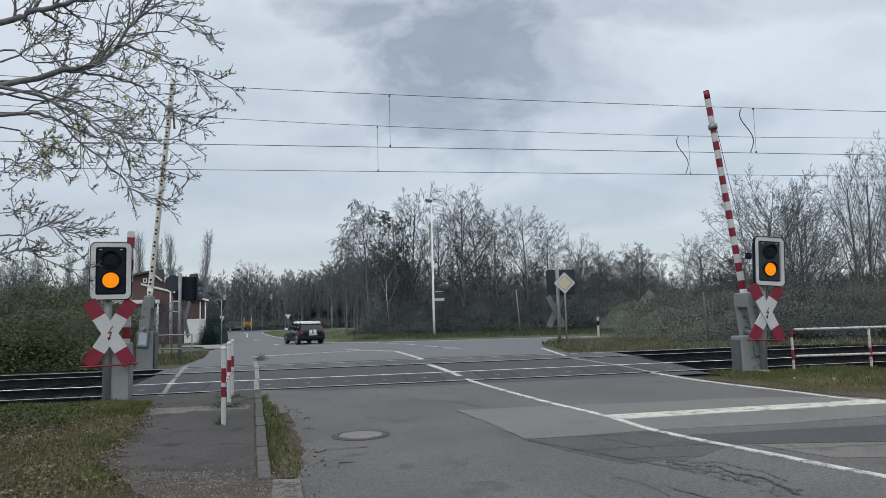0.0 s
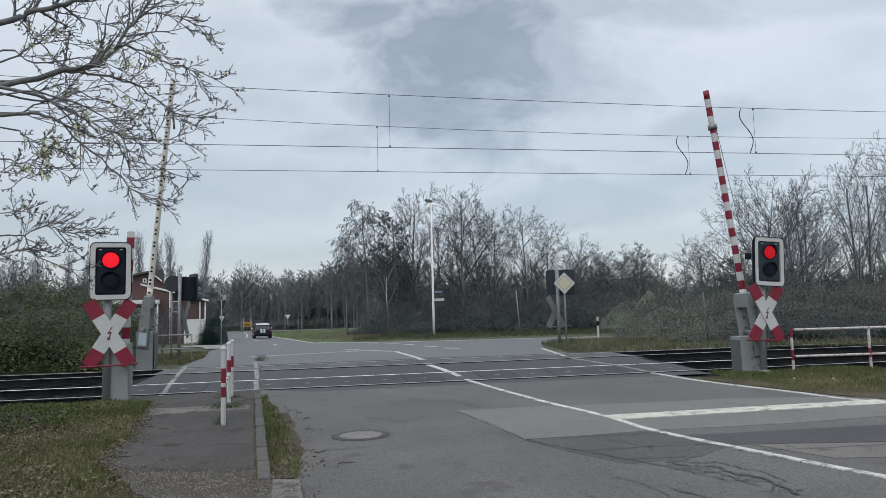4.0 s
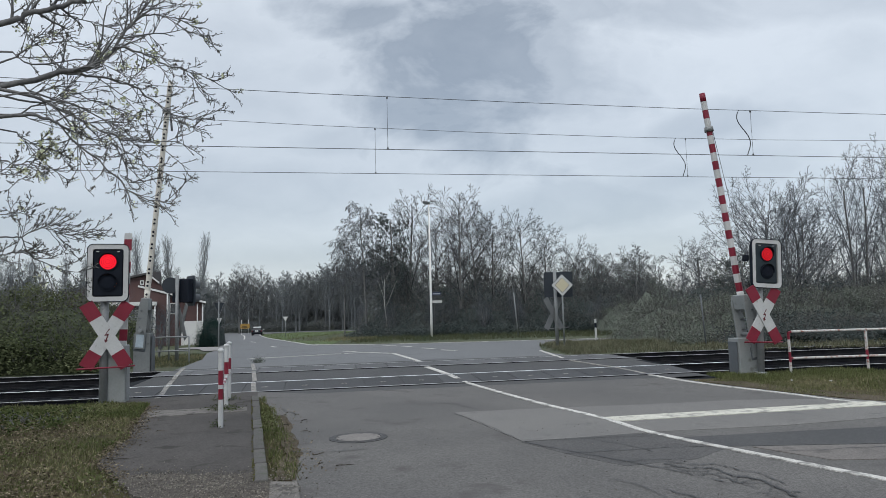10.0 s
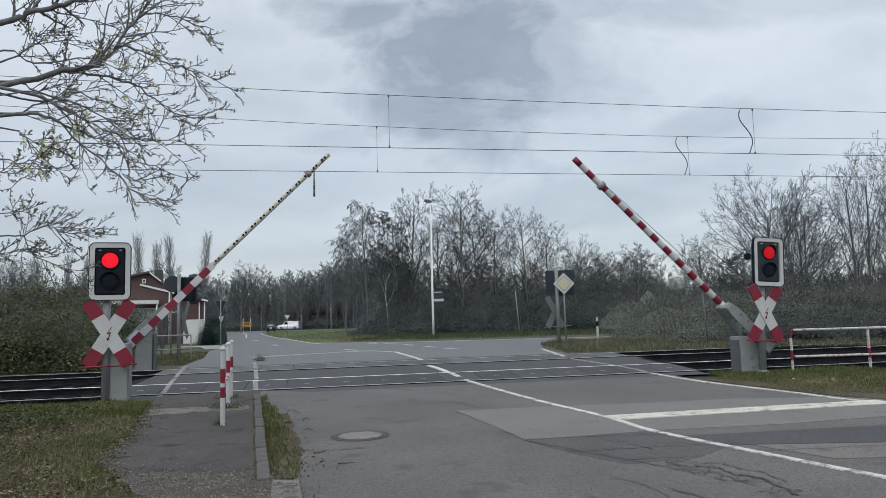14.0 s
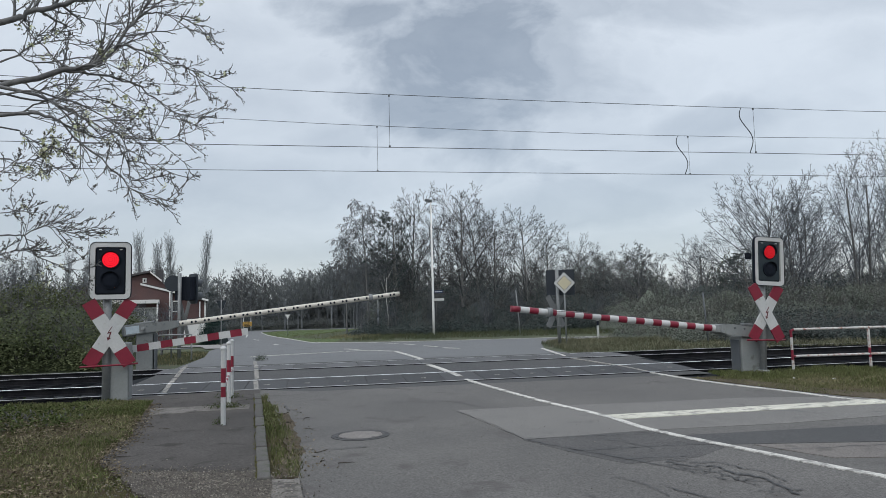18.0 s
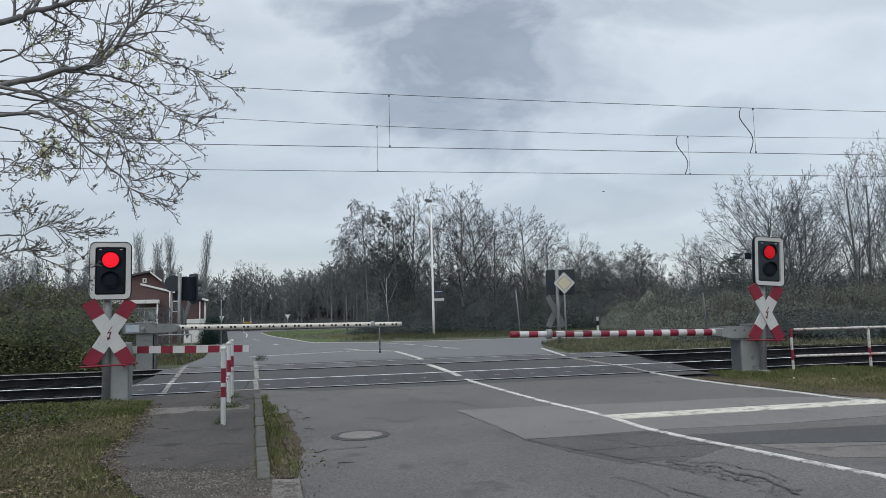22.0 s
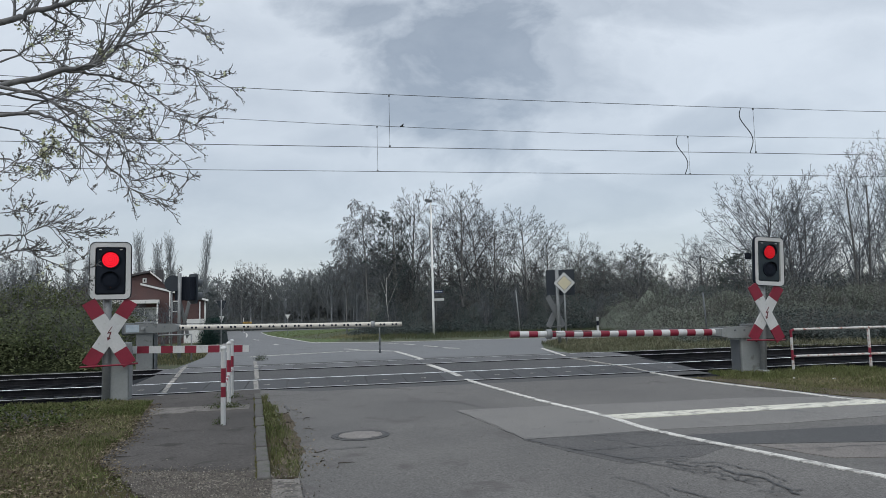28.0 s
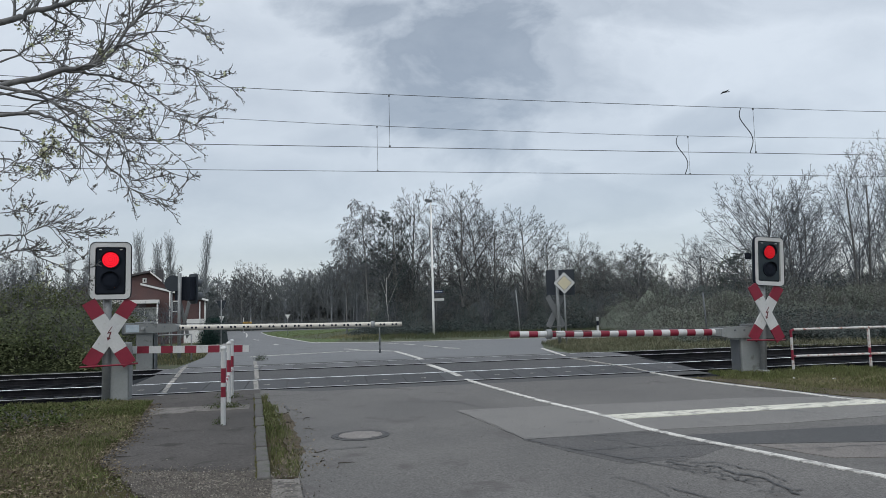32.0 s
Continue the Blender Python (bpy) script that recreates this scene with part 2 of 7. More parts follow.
M["black"] = mat("black_plate", (0.011, 0.014, 0.021), (0.016, 0.020, 0.029), 3.0, 0.75, bump=0.02, fine=30, grain=0.08, spec=0.1)
M["dark_lens"] = mat("unlit_lens", (0.011, 0.014, 0.021), (0.016, 0.020, 0.029), 6.0, 0.8, bump=0.05, fine=60, grain=0.1, spec=0.05)
M["lens_red"] = glow("lit_red_lens", (1.0, 0.016, 0.035), 1.05)
M["lens_red_dim"] = glow("lit_red_lens_aslant", (1.0, 0.02, 0.035), 0.48)
# black plate of the right signal, veiling glare put into its colour
M["plate_veiled"] = mat("glare_lifted_black_plate", (0.017, 0.026, 0.033), (0.025, 0.036, 0.044), 3.0, 0.45, bump=0.02, fine=30, grain=0.1, spec=0.3)
M["red_dark"] = mat("weathered_dark_red", (0.085, 0.008, 0.014), (0.11, 0.012, 0.018), 4.0, 0.6, bump=0.02, grain=0.1)
M["sign_grey"] = mat("bare_sign_back", (0.135, 0.143, 0.148), (0.175, 0.183, 0.188), 3.0, 0.55, metal=0.2, bump=0.02, fine=30, grain=0.08)
M["lens_amber"] = glow("lit_amber_lens", (1.0, 0.30, 0.008), 1.05)
M["blue_back"] = mat("sign_back", (0.012, 0.018, 0.027), (0.018, 0.025, 0.035), 2.0, 0.5, bump=0.03, fine=30, grain=0.08)
M["wire"] = mat("wire", (0.05, 0.055, 0.06), (0.07, 0.075, 0.08), 3.0, 0.5, metal=0.5, bump=0)
M["yellow"] = mat("sign_yellow", (0.36, 0.22, 0.05), (0.42, 0.26, 0.06), 2.0, 0.6, bump=0.03)
M["sign_pale"] = mat("sign_pale_yellow", (0.50, 0.46, 0.32), (0.56, 0.51, 0.36), 2.0, 0.55, bump=0.02, grain=0.06)
M["sticker"] = mat("sticker", (0.30, 0.36, 0.41), (0.36, 0.42, 0.46), 6.0, 0.5, bump=0, grain=0.1)
M["blue"] = mat("sign_blue", (0.018, 0.035, 0.085), (0.025, 0.045, 0.11), 2.0, 0.4, bump=0)
M["brick"] = mat("house_brick", (0.088, 0.052, 0.051), (0.114, 0.066, 0.063), 1.0, 0.9, bump=0.2, fine=20, per_object=0.1)
# pale fill of the big window, added in place of a white trellis
M["pale_fill"] = mat("pale_window_fill", (0.30, 0.31, 0.31), (0.48, 0.48, 0.47), 1.5, 0.5, bump=0.1, fine=12, grain=0.3, spec=0.7)
M["roof"] = mat("roof_tile", (0.055, 0.055, 0.06), (0.085, 0.08, 0.08), 2.0, 0.8, bump=0.3, fine=15)
M["render"] = mat("white_render", (0.62, 0.62, 0.61), (0.70, 0.70, 0.685), 0.8, 0.9, bump=0.1, fine=20, grain=0.08)
M["pane"] = mat("window_glass", (0.03, 0.035, 0.04), (0.05, 0.055, 0.06), 1.0, 0.08, bump=0, spec=0.8)
M["bark"] = mat("bark", (0.135, 0.137, 0.140), (0.195, 0.193, 0.190), 3.0, 0.95, bump=0.6, fine=20, bumpd=0.02, spec=0.15)
M["bark_pale"] = mat("birch_bark", (0.38, 0.38, 0.36), (0.50, 0.50, 0.47), 2.0, 0.85, bump=0.3, fine=10, c3=(0.06, 0.06, 0.055), spots=0.57)
# blue-grey tint: haze over the mid-distance trees, put into the colour
M["twig"] = mat("twig", (0.090, 0.100, 0.114), (0.130, 0.139, 0.152), 2.0, 0.95, bump=0, fine=10, spec=0.1)
M["twig_fallen"] = mat("fallen_twig", (0.045, 0.038, 0.032), (0.10, 0.088, 0.074), 6.0, 0.9, bump=0, fine=30, per_object=0.4, spec=0.15)
M["twig_near"] = mat("pale_near_twig", (0.120, 0.121, 0.126), (0.205, 0.204, 0.203), 3.0, 0.9, bump=0.2, fine=25, spec=0.15)
# distance haze is put into this twig colour: paler and bluer
M["twig_far"] = mat("hazed_grey_twig", (0.122, 0.134, 0.145), (0.165, 0.175, 0.184), 0.5, 0.95, bump=0, fine=5, per_island=0.22, spec=0.08)
M["bud"] = mat("bud", (0.075, 0.074, 0.068), (0.12, 0.115, 0.10), 1.0, 0.85, bump=0, fine=10, per_island=0.4, spec=0.2)
M["spring_leaf"] = mat("spring_leaf", (0.46, 0.50, 0.30), (0.62, 0.64, 0.46), 2.0, 0.7, bump=0, fine=10, per_island=0.25, spec=0.2)
M["stone"] = mat("small_stone", (0.090, 0.080, 0.068), (0.190, 0.174, 0.152), 9.0, 0.9, bump=0, fine=30, per_island=0.65)
M["pavement"] = mat("pale_pavement", (0.22, 0.215, 0.205), (0.28, 0.27, 0.26), 1.0, 0.9, bump=0.2, fine=30)
M["island"] = mat("fresh_grass", (0.060, 0.098, 0.028), (0.088, 0.125, 0.042), 0.4, 0.95, bump=0.5, fine=9, c3=(0.10, 0.105, 0.05), spots=0.6, bumpd=0.04)
M["bud_dark"] = mat("opening_bud", (0.070, 0.065, 0.055), (0.115, 0.108, 0.085), 2.0, 0.85, bump=0, fine=10, per_island=0.3, spec=0.2)
M["stem"] = mat("dead_stem", (0.098, 0.098, 0.096), (0.150, 0.147, 0.140), 1.0, 0.95, bump=0, fine=10, per_island=0.3, spec=0.1)
M["spring_dull"] = mat("thin_spring_leaf", (0.085, 0.108, 0.06), (0.13, 0.145, 0.085), 0.5, 0.85, bump=0, fine=8, per_island=0.3, spec=0.15)
M["bramble"] = mat("bramble_leaf", (0.118, 0.138, 0.119), (0.168, 0.180, 0.154), 0.5, 0.92, bump=0, fine=10, per_island=0.12, spec=0.04, c3=(0.170, 0.162, 0.142), spots=0.58)
M["bramble_green"] = mat("hedge_leaf", (0.068, 0.086, 0.041), (0.130, 0.145, 0.079), 0.6, 0.92, bump=0, fine=10, per_island=0.36, spec=0.06, c3=(0.118, 0.106, 0.08), spots=0.60)
M["bramble_dark"] = mat("trailing_bramble_leaf", (0.034, 0.052, 0.018), (0.078, 0.094, 0.040), 0.9, 0.95, bump=0, fine=10, per_island=0.45, spec=0.02)
# buds of the far woods, with haze put into the colour
M["wood_bud"] = mat("hazed_wood_in_bud", (0.125, 0.138, 0.138), (0.165, 0.174, 0.166), 0.12, 0.95, bump=0, fine=6, per_island=0.18, spec=0.05, c3=(0.148, 0.165, 0.132), spots=0.56)
M["twig_dark"] = mat("dark_twig", (0.058, 0.061, 0.066), (0.092, 0.094, 0.098), 2.0, 0.95, bump=0, fine=10, spec=0.1)
# poplar wood, lightened and blued to stand for haze
M["twig_haze"] = mat("hazed_pale_twig", (0.195, 0.210, 0.224), (0.250, 0.262, 0.274), 0.5, 0.95, bump=0, fine=5, per_island=0.2, spec=0.05)
# evergreen leaf lifted and blued, haze put into the colour
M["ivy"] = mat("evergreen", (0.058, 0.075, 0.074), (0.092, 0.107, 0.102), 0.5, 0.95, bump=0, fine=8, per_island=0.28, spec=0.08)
# filler of the far woods, haze put into its colour too
M["core_far"] = mat("hazed_wood_inside", (0.092, 0.104, 0.112), (0.125, 0.137, 0.143), 0.4, 1.0, bump=0.3, fine=4, spec=0.05)
# fillers inside scrub: shade between the leaves is put into their colours
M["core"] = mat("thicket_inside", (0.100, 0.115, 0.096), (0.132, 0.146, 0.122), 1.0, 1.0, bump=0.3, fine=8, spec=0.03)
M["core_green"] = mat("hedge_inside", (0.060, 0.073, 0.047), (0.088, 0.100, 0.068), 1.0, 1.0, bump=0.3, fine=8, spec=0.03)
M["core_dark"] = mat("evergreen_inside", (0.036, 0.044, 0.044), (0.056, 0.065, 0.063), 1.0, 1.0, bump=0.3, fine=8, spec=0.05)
M["tyre"] = mat("tyre", (0.015, 0.015, 0.016), (0.025, 0.025, 0.026), 5.0, 0.8, bump=0.1)
M["chrome"] = mat("bright_metal", (0.5, 0.5, 0.51), (0.62, 0.62, 0.63), 3.0, 0.3, metal=1.0, bump=0)
M["paint_dark"] = mat("car_paint_dark", (0.007, 0.009, 0.015), (0.010, 0.013, 0.020), 1.0, 0.3, bump=0, coat=0.1, spec=0.2)
M["paint_white"] = mat("car_paint_white", (0.70, 0.71, 0.72), (0.76, 0.77, 0.78), 1.0, 0.25, bump=0, coat=1.0)
M["paint_grey"] = mat("car_paint_grey", (0.07, 0.08, 0.085), (0.09, 0.10, 0.105), 1.0, 0.25, bump=0, coat=1.0)
M["car_glass"] = mat("car_glass", (0.012, 0.014, 0.016), (0.02, 0.022, 0.025), 1.0, 0.06, bump=0, spec=0.8)
M["tail"] = mat("tail_lamp", (0.30, 0.012, 0.018), (0.38, 0.018, 0.022), 3.0, 0.2, bump=0)
M["feather"] = mat("feather", (0.035, 0.035, 0.04), (0.07, 0.07, 0.075), 5.0, 0.8, bump=0)
M["hedge"] = mat("clipped_hedge", (0.016, 0.036, 0.032), (0.026, 0.048, 0.042), 0.6, 0.9, bump=0, fine=8, per_island=0.3, spec=0.03)


# ---- mesh helpers ----
def part(name, bm, material, parent, label=""):
    """Links a bmesh (or a ready mesh) as one mesh object under a thing or a part."""
    if isinstance(bm, bmesh.types.BMesh):
        me = bpy.data.meshes.new(name)
        bm.to_mesh(me)
        bm.free()
    else:
        me = bm
    mats = material if isinstance(material, (list, tuple)) else [material]
    if not me.materials:
        for one in mats:
            me.materials.append(one)
    ob = new(name, me)
    if parent:
        ob.parent = parent
    if label:
        tagged(ob, label)
    return ob


def thing(name, m, label, category, group="", kind=""):
    ob = new(name)
    ob.empty_display_size = 0.1
    ob.matrix_basis = m
    return tagged(ob, label, category, group, kind)


def solo(name, bm, material, label, category="", group="", kind="", m=None):
    ob = part(name, bm, material, None)
    if m:
        ob.matrix_basis = m
    return tagged(ob, label, category, group, kind)


def B():
    return bmesh.new()


def box(bm, x0, x1, y0, y1, z0, z1, mi=0, bevel=0.0):
    vs = [bm.verts.new((x, y, z)) for z in (z0, z1) for y in (y0, y1) for x in (x0, x1)]
    fs = [bm.faces.new([vs[i] for i in f]) for f in ((0, 2, 3, 1), (4, 5, 7, 6), (0, 1, 5, 4), (2, 6, 7, 3), (0, 4, 6, 2), (1, 3, 7, 5))]
    for f in fs:
        f.material_index = mi
    if bevel:
        bmesh.ops.bevel(bm, geom=list({e for f in fs for e in f.edges}), offset=bevel, segments=2, affect="EDGES", profile=0.5)
    return bm


def rod(bm, pts, radii, n=8, mi=0, caps=True, smooth=True):
    """A round bar through the points, with a radius at each."""
    pts = [Vector(p) for p in pts]
    if isinstance(radii, (int, float)):
        radii = [radii] * len(pts)
    rings = []
    for i, p in enumerate(pts):
        d = (pts[min(i + 1, len(pts) - 1)] - pts[max(i - 1, 0)]).normalized()
        a = d.cross(Vector((0.21, 0.13, 1))) if abs(d.z) < 0.9 else d.cross(Vector((1, 0.1, 0)))
        a.normalize()
        b = d.cross(a)
        rings.append([bm.verts.new(p + (a * math.cos(k * 2 * math.pi / n) + b * math.sin(k * 2 * math.pi / n)) * radii[i]) for k in range(n)])
    for r0, r1 in zip(rings, rings[1:]):
        for k in range(n):
            f = bm.faces.new((r0[k], r0[(k + 1) % n], r1[(k + 1) % n], r1[k]))
            f.material_index, f.smooth = mi, smooth
    if caps:
        for r, rev in ((rings[0], True), (rings[-1], False)):
            f = bm.faces.new(list(reversed(r)) if rev else r)
            f.material_index = mi
    bmesh.ops.recalc_face_normals(bm, faces=bm.faces[:])
    return bm


def slab(bm, outline, y0, y1, mi=0):
    """A plate: an outline in x, z pulled from y0 to y1."""
    f0 = [bm.verts.new((x, y0, z)) for x, z in outline]
    f1 = [bm.verts.new((x, y1, z)) for x, z in outline]
    faces = [bm.faces.new(f0), bm.faces.new(list(reversed(f1)))]
    n = len(outline)
    for i in range(n):
        faces.append(bm.faces.new((f0[i], f1[i], f1[(i + 1) % n], f0[(i + 1) % n])))
    for f in faces:
        f.material_index = mi
    bmesh.ops.recalc_face_normals(bm, faces=faces)
    return bm


def rounded(w, h, r, n=5):
    """The outline of a rounded rectangle round the origin."""
    pts = []
    for cx, cz, a0 in ((w / 2 - r, h / 2 - r, 0), (-w / 2 + r, h / 2 - r, 90), (-w / 2 + r, -h / 2 + r, 180), (w / 2 - r, -h / 2 + r, 270)):
        for k in range(n + 1):
            a = radians(a0 + 90 * k / n)
            pts.append((cx + r * math.cos(a), cz + r * math.sin(a)))
    return pts


def ring_plate(bm, outer, inner, y0, y1, mi=0):
    """A frame between two outlines of equal count, with depth."""
    n = len(outer)
    v = [[bm.verts.new((x, y, z)) for x, z in o] for o in (outer, inner) for y in (y0, y1)]
    o0, o1, i0, i1 = v
    for k in range(n):
        j = (k + 1) % n
        for q in ((o0[k], o0[j], i0[j], i0[k]), (o1[k], i1[k], i1[j], o1[j]), (o0[k], o1[k], o1[j], o0[j]), (i0[k], i0[j], i1[j], i1[k])):
            bm.faces.new(q).material_index = mi
    bmesh.ops.recalc_face_normals(bm, faces=bm.faces[:])
    return bm


def ready(name, verts, faces, smooth=False):
    me = bpy.data.meshes.new(name)
    me.from_pydata([tuple(v) for v in verts], [], faces)
    if smooth:
        me.polygons.foreach_set("use_smooth", [True] * len(me.polygons))
    me.update()
    return me


# ---- the lie of the land ----
TH = radians(10.2)
UX, UY = math.cos(TH), math.sin(TH)
S0 = 16.98
PS = [-3000, -18, -8, -2, -0.72, 0.72, 3.08, 4.52, 6, 12, 28, 45, 75, 130, 300, 3000]
PZ = [-0.10, -0.10, -0.09, -0.065, -0.052, 0.025, 0.102, 0.122, 0.12, 0.06, -0.12, -0.25, -0.65, -1.1, -1.3, -1.3]


def along(x, y):
    """World to track coordinates: a along the rails, s across them from the middle of the first track."""
    return x * UX + y * UY, -x * UY + y * UX - S0


def tr(a, s):
    s += S0
    return a * UX - s * UY, a * UY + s * UX


def land(x, y):
    return float(np.interp(along(x, y)[1], PS, PZ))


def mound(x, y):
    """Soft rises of the verges beyond the tracks."""
    z = 0.25 * math.exp(-(((x - 14) / 5.5) ** 2 + ((y - 30.5) / 3.0) ** 2))
    z += 0.5 * math.exp(-(((x + 9.5) / 4.2) ** 2 + ((y - 84) / 14.0) ** 2))
    z += 0.10 * math.exp(-(((x + 6.5) / 1.6) ** 2 + ((y - 9.5) / 4.0) ** 2))
    return z


def spot(x, y, z=0.0, turn=0.0):
    return pose(x, y, land(x, y) + z, 0, 0, turn)


def draped(name, outline, material, dz, label, kind="structure", step=1.0, category="", mids=()):
    """A sheet over the outline that follows the land, dz above it."""
    bm = B()
    f = bm.faces.new([bm.verts.new((x, y, 0)) for x, y in outline])
    ss = [along(x, y)[1] for x, y in outline]
    cuts = sorted({p for p in PS if min(ss) < p < max(ss)} | set(mids))
    for c in cuts:
        px, py = tr(0, c)
        bmesh.ops.bisect_plane(bm, geom=bm.verts[:] + bm.edges[:] + bm.faces[:], plane_co=(px, py, 0), plane_no=(-UY, UX, 0))
    bmesh.ops.triangulate(bm, faces=bm.faces[:])
    for v in bm.verts:
        v.co.z = land(v.co.x, v.co.y) + dz
    bmesh.ops.recalc_face_normals(bm, faces=bm.faces[:])
    for f in bm.faces:
        if f.normal.z < 0:
            f.normal_flip()
    if dz > 0.001:
        # a thin rim, so that the layer lies on what is under it
        rim = [e for e in bm.edges if len(e.link_faces) == 1]
        low = bmesh.ops.extrude_edge_only(bm, edges=rim)["geom"]
        for v in low:
            if isinstance(v, bmesh.types.BMVert):
                v.co.z -= dz + 0.01
    return solo(name, bm, material, label, category, "", kind)


def stripe(name, pts, width, material, label, dz=0.0125, category="marking"):
    """A painted line along the points."""
    pts = [Vector((x, y)) for x, y in pts]
    left, right = [], []
    for i, p in enumerate(pts):
        d = (pts[min(i + 1, len(pts) - 1)] - pts[max(i - 1, 0)]).normalized()
        nrm = Vector((-d.y, d.x)) * width / 2
        left.append(p + nrm)
        right.append(p - nrm)
    return draped(name, [tuple(p) for p in left + right[::-1]], material, dz, label, "structure", category=category)


def smooth_line(pts, n=6):
    """More points on a smooth curve through the given ones."""
    out = []
    for i in range(len(pts) - 1):
        p0, p1, p2, p3 = (Vector(pts[max(0, min(len(pts) - 1, i + k))]) for k in (-1, 0, 1, 2))
        for k in range(n):
            t = k / n
            out.append(tuple(0.5 * (2 * p1 + (p2 - p0) * t + (2 * p0 - 5 * p1 + 4 * p2 - p3) * t * t + (3 * p1 - p0 - 3 * p2 + p3) * t ** 3)))
    out.append(tuple(pts[-1]))
    return out


def ragged(line, amp, seed, step=0.22):
    """The same line in short steps with a crumbled edge."""
    rng = random.Random(seed)
    out = []
    for (x0, y0), (x1, y1) in zip(line, line[1:]):
        n = max(1, int(math.hypot(x1 - x0, y1 - y0) / step))
        for k in range(n):
            f = k / n
            out.append((x0 + (x1 - x0) * f + rng.uniform(-amp, amp), y0 + (y1 - y0) * f + rng.uniform(-amp, amp)))
    return out + [line[-1]]


# ---- ground, roads and tracks ----
CROSS_L, CROSS_R = -4.6, 9.7       # the crossing's paving, along the rails


def build_ground():
    av = sorted({-3000, -800, -300, -150, -90, -60, CROSS_L, CROSS_L + 0.05, CROSS_R, CROSS_R + 0.05, 60, 90, 150, 300, 800, 3000} | set(range(-45, 46, 3)) | {-12.5, -7.5, 10.5, 13.5})
    sv = sorted(set(PS) | {-1.75, -1.45, 5.3, 5.6, -100, -40, -25, -4, -6, 8, 9.5, 15, 18, 21, 24, 35, 55, 65, 85, 95, 110, 160, 200, 500, 1000} | set(range(-16, -2, 2)))
    verts, faces = [], []
    for s in sv:
        for a in av:
            x, y = tr(a, s)
            z = land(x, y) - 0.05 + mound(x, y)
            if -1.5 < s < 5.4 and not CROSS_L <= a <= CROSS_R:
                z -= 0.26
            verts.append((x, y, z))
    w = len(av)
    for j in range(len(sv) - 1):
        for i in range(w - 1):
            faces.append((j * w + i, j * w + i + 1, (j + 1) * w + i + 1, (j + 1) * w + i))
    me = ready("ground", verts, faces)
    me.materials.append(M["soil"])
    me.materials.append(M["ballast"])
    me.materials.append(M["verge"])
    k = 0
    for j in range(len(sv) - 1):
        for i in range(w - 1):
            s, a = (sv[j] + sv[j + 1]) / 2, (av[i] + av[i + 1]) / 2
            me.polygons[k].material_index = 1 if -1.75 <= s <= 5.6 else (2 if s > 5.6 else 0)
            k += 1
    tagged(new("ground", me), "uneven grassy ground with bare soil and dead leaves", "ground", "", "structure")


build_ground()
SIDE_L = [(-1.2, -8), (-1.3, 4), (-1.41, 6.52), (-1.92, 8.65), (-3.34, 13.31), (-3.95, 14.75), (-4.2, 15.75)]
EDGE_R = [(5.45, 16.6), (5.75, 15.3), (6.55, 13.2), (7.0, 12.2), (7.6, 11.5), (9.2, 9.4), (12, 5), (17, -3), (20, -8)]
draped("road", SIDE_L + [tr(-0.2, -1.5), tr(8.4, -1.5)] + EDGE_R, M["asphalt"], 0.0, "grey patched asphalt road with cracks, leading to the tracks", category="road")
near_edge = tr(CROSS_L + 0.2, -1.5)
draped("crossing", [tr(CROSS_L + 0.02, -1.5), tr(9.3, -1.5), tr(9.4, 0.7), tr(9.3, 2.4), tr(9.55, 2.45), tr(9.3, 5.35), tr(-4.3, 5.35)], M["asphalt_dark"], -0.006,
       "dark asphalt infill of the level crossing between the rails", category="road")
FAR = [tr(-4.3, 5.35), (-8.7, 23.6), (-9.7, 28), (-11.9, 35), (-13.9, 43.5), (-20, 62), (-31.2, 98.6), (-41, 127), (-46, 143), (-110, 138), (-110, 150), (-30, 153), (60, 156),
       (60, 149), (-31, 144), (-33.5, 136), (-32, 121), (-28, 107), (-17, 70), (-9.06, 46.7), (-3.05, 42.5), (5.8, 41.8), (20, 40.6), (60, 38), (120, 32), (120, 26), (60, 33.5), (20, 36.8),
       (8.5, 38.2), (5.8, 37.0), (4.4, 32), (3.85, 27.1), (3.9, 24.5), tr(8.2, 5.35)]
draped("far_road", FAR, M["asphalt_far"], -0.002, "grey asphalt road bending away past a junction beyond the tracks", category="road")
PATH = ragged([(-2.3, 7.42), (-2.9, 7.40), (-3.25, 7.42), (-3.6, 7.65), (-3.95, 8.0), (-4.2, 8.5), (-4.32, 9.05), (-4.52, 9.96), (-4.88, 10.98), (-5.3, 12.22)], 0.05, 3) + [(-5.9, 14.05), tr(CROSS_L + 0.02, -1.5), (-4.2, 15.75), (-3.9, 14.6), (-1.98, 7.63), (-1.95, 7.45)]
draped("footpath", PATH, M["asphalt_path"], 0.02, "dark asphalt footpath with a crumbling edge beside the road", category="pavement")
GRAVEL = ragged([(-2.0, 3.0), (-2.45, 5.6), (-2.75, 6.5), (-3.3, 7.2), (-3.55, 7.6), (-2.9, 7.60), (-2.4, 7.52), (-2.05, 7.55), (-1.72, 7.15), (-1.42, 6.3), (-1.25, 3.0)], 0.045, 7)
draped("gravel_strip", GRAVEL, M["gravel"], 0.026, "loose grey gravel at the end of the footpath", category="gravel")
draped("path_band", ragged([(-5.12, 12.0), (-4.3, 12.3), (-3.52, 12.5), (-3.66, 13.05), (-4.6, 13.0), (-5.42, 12.85), (-5.12, 12.0)], 0.03, 12)[:-1], M["path_band"], 0.027, "pale worn concrete band across the footpath", category="pavement")
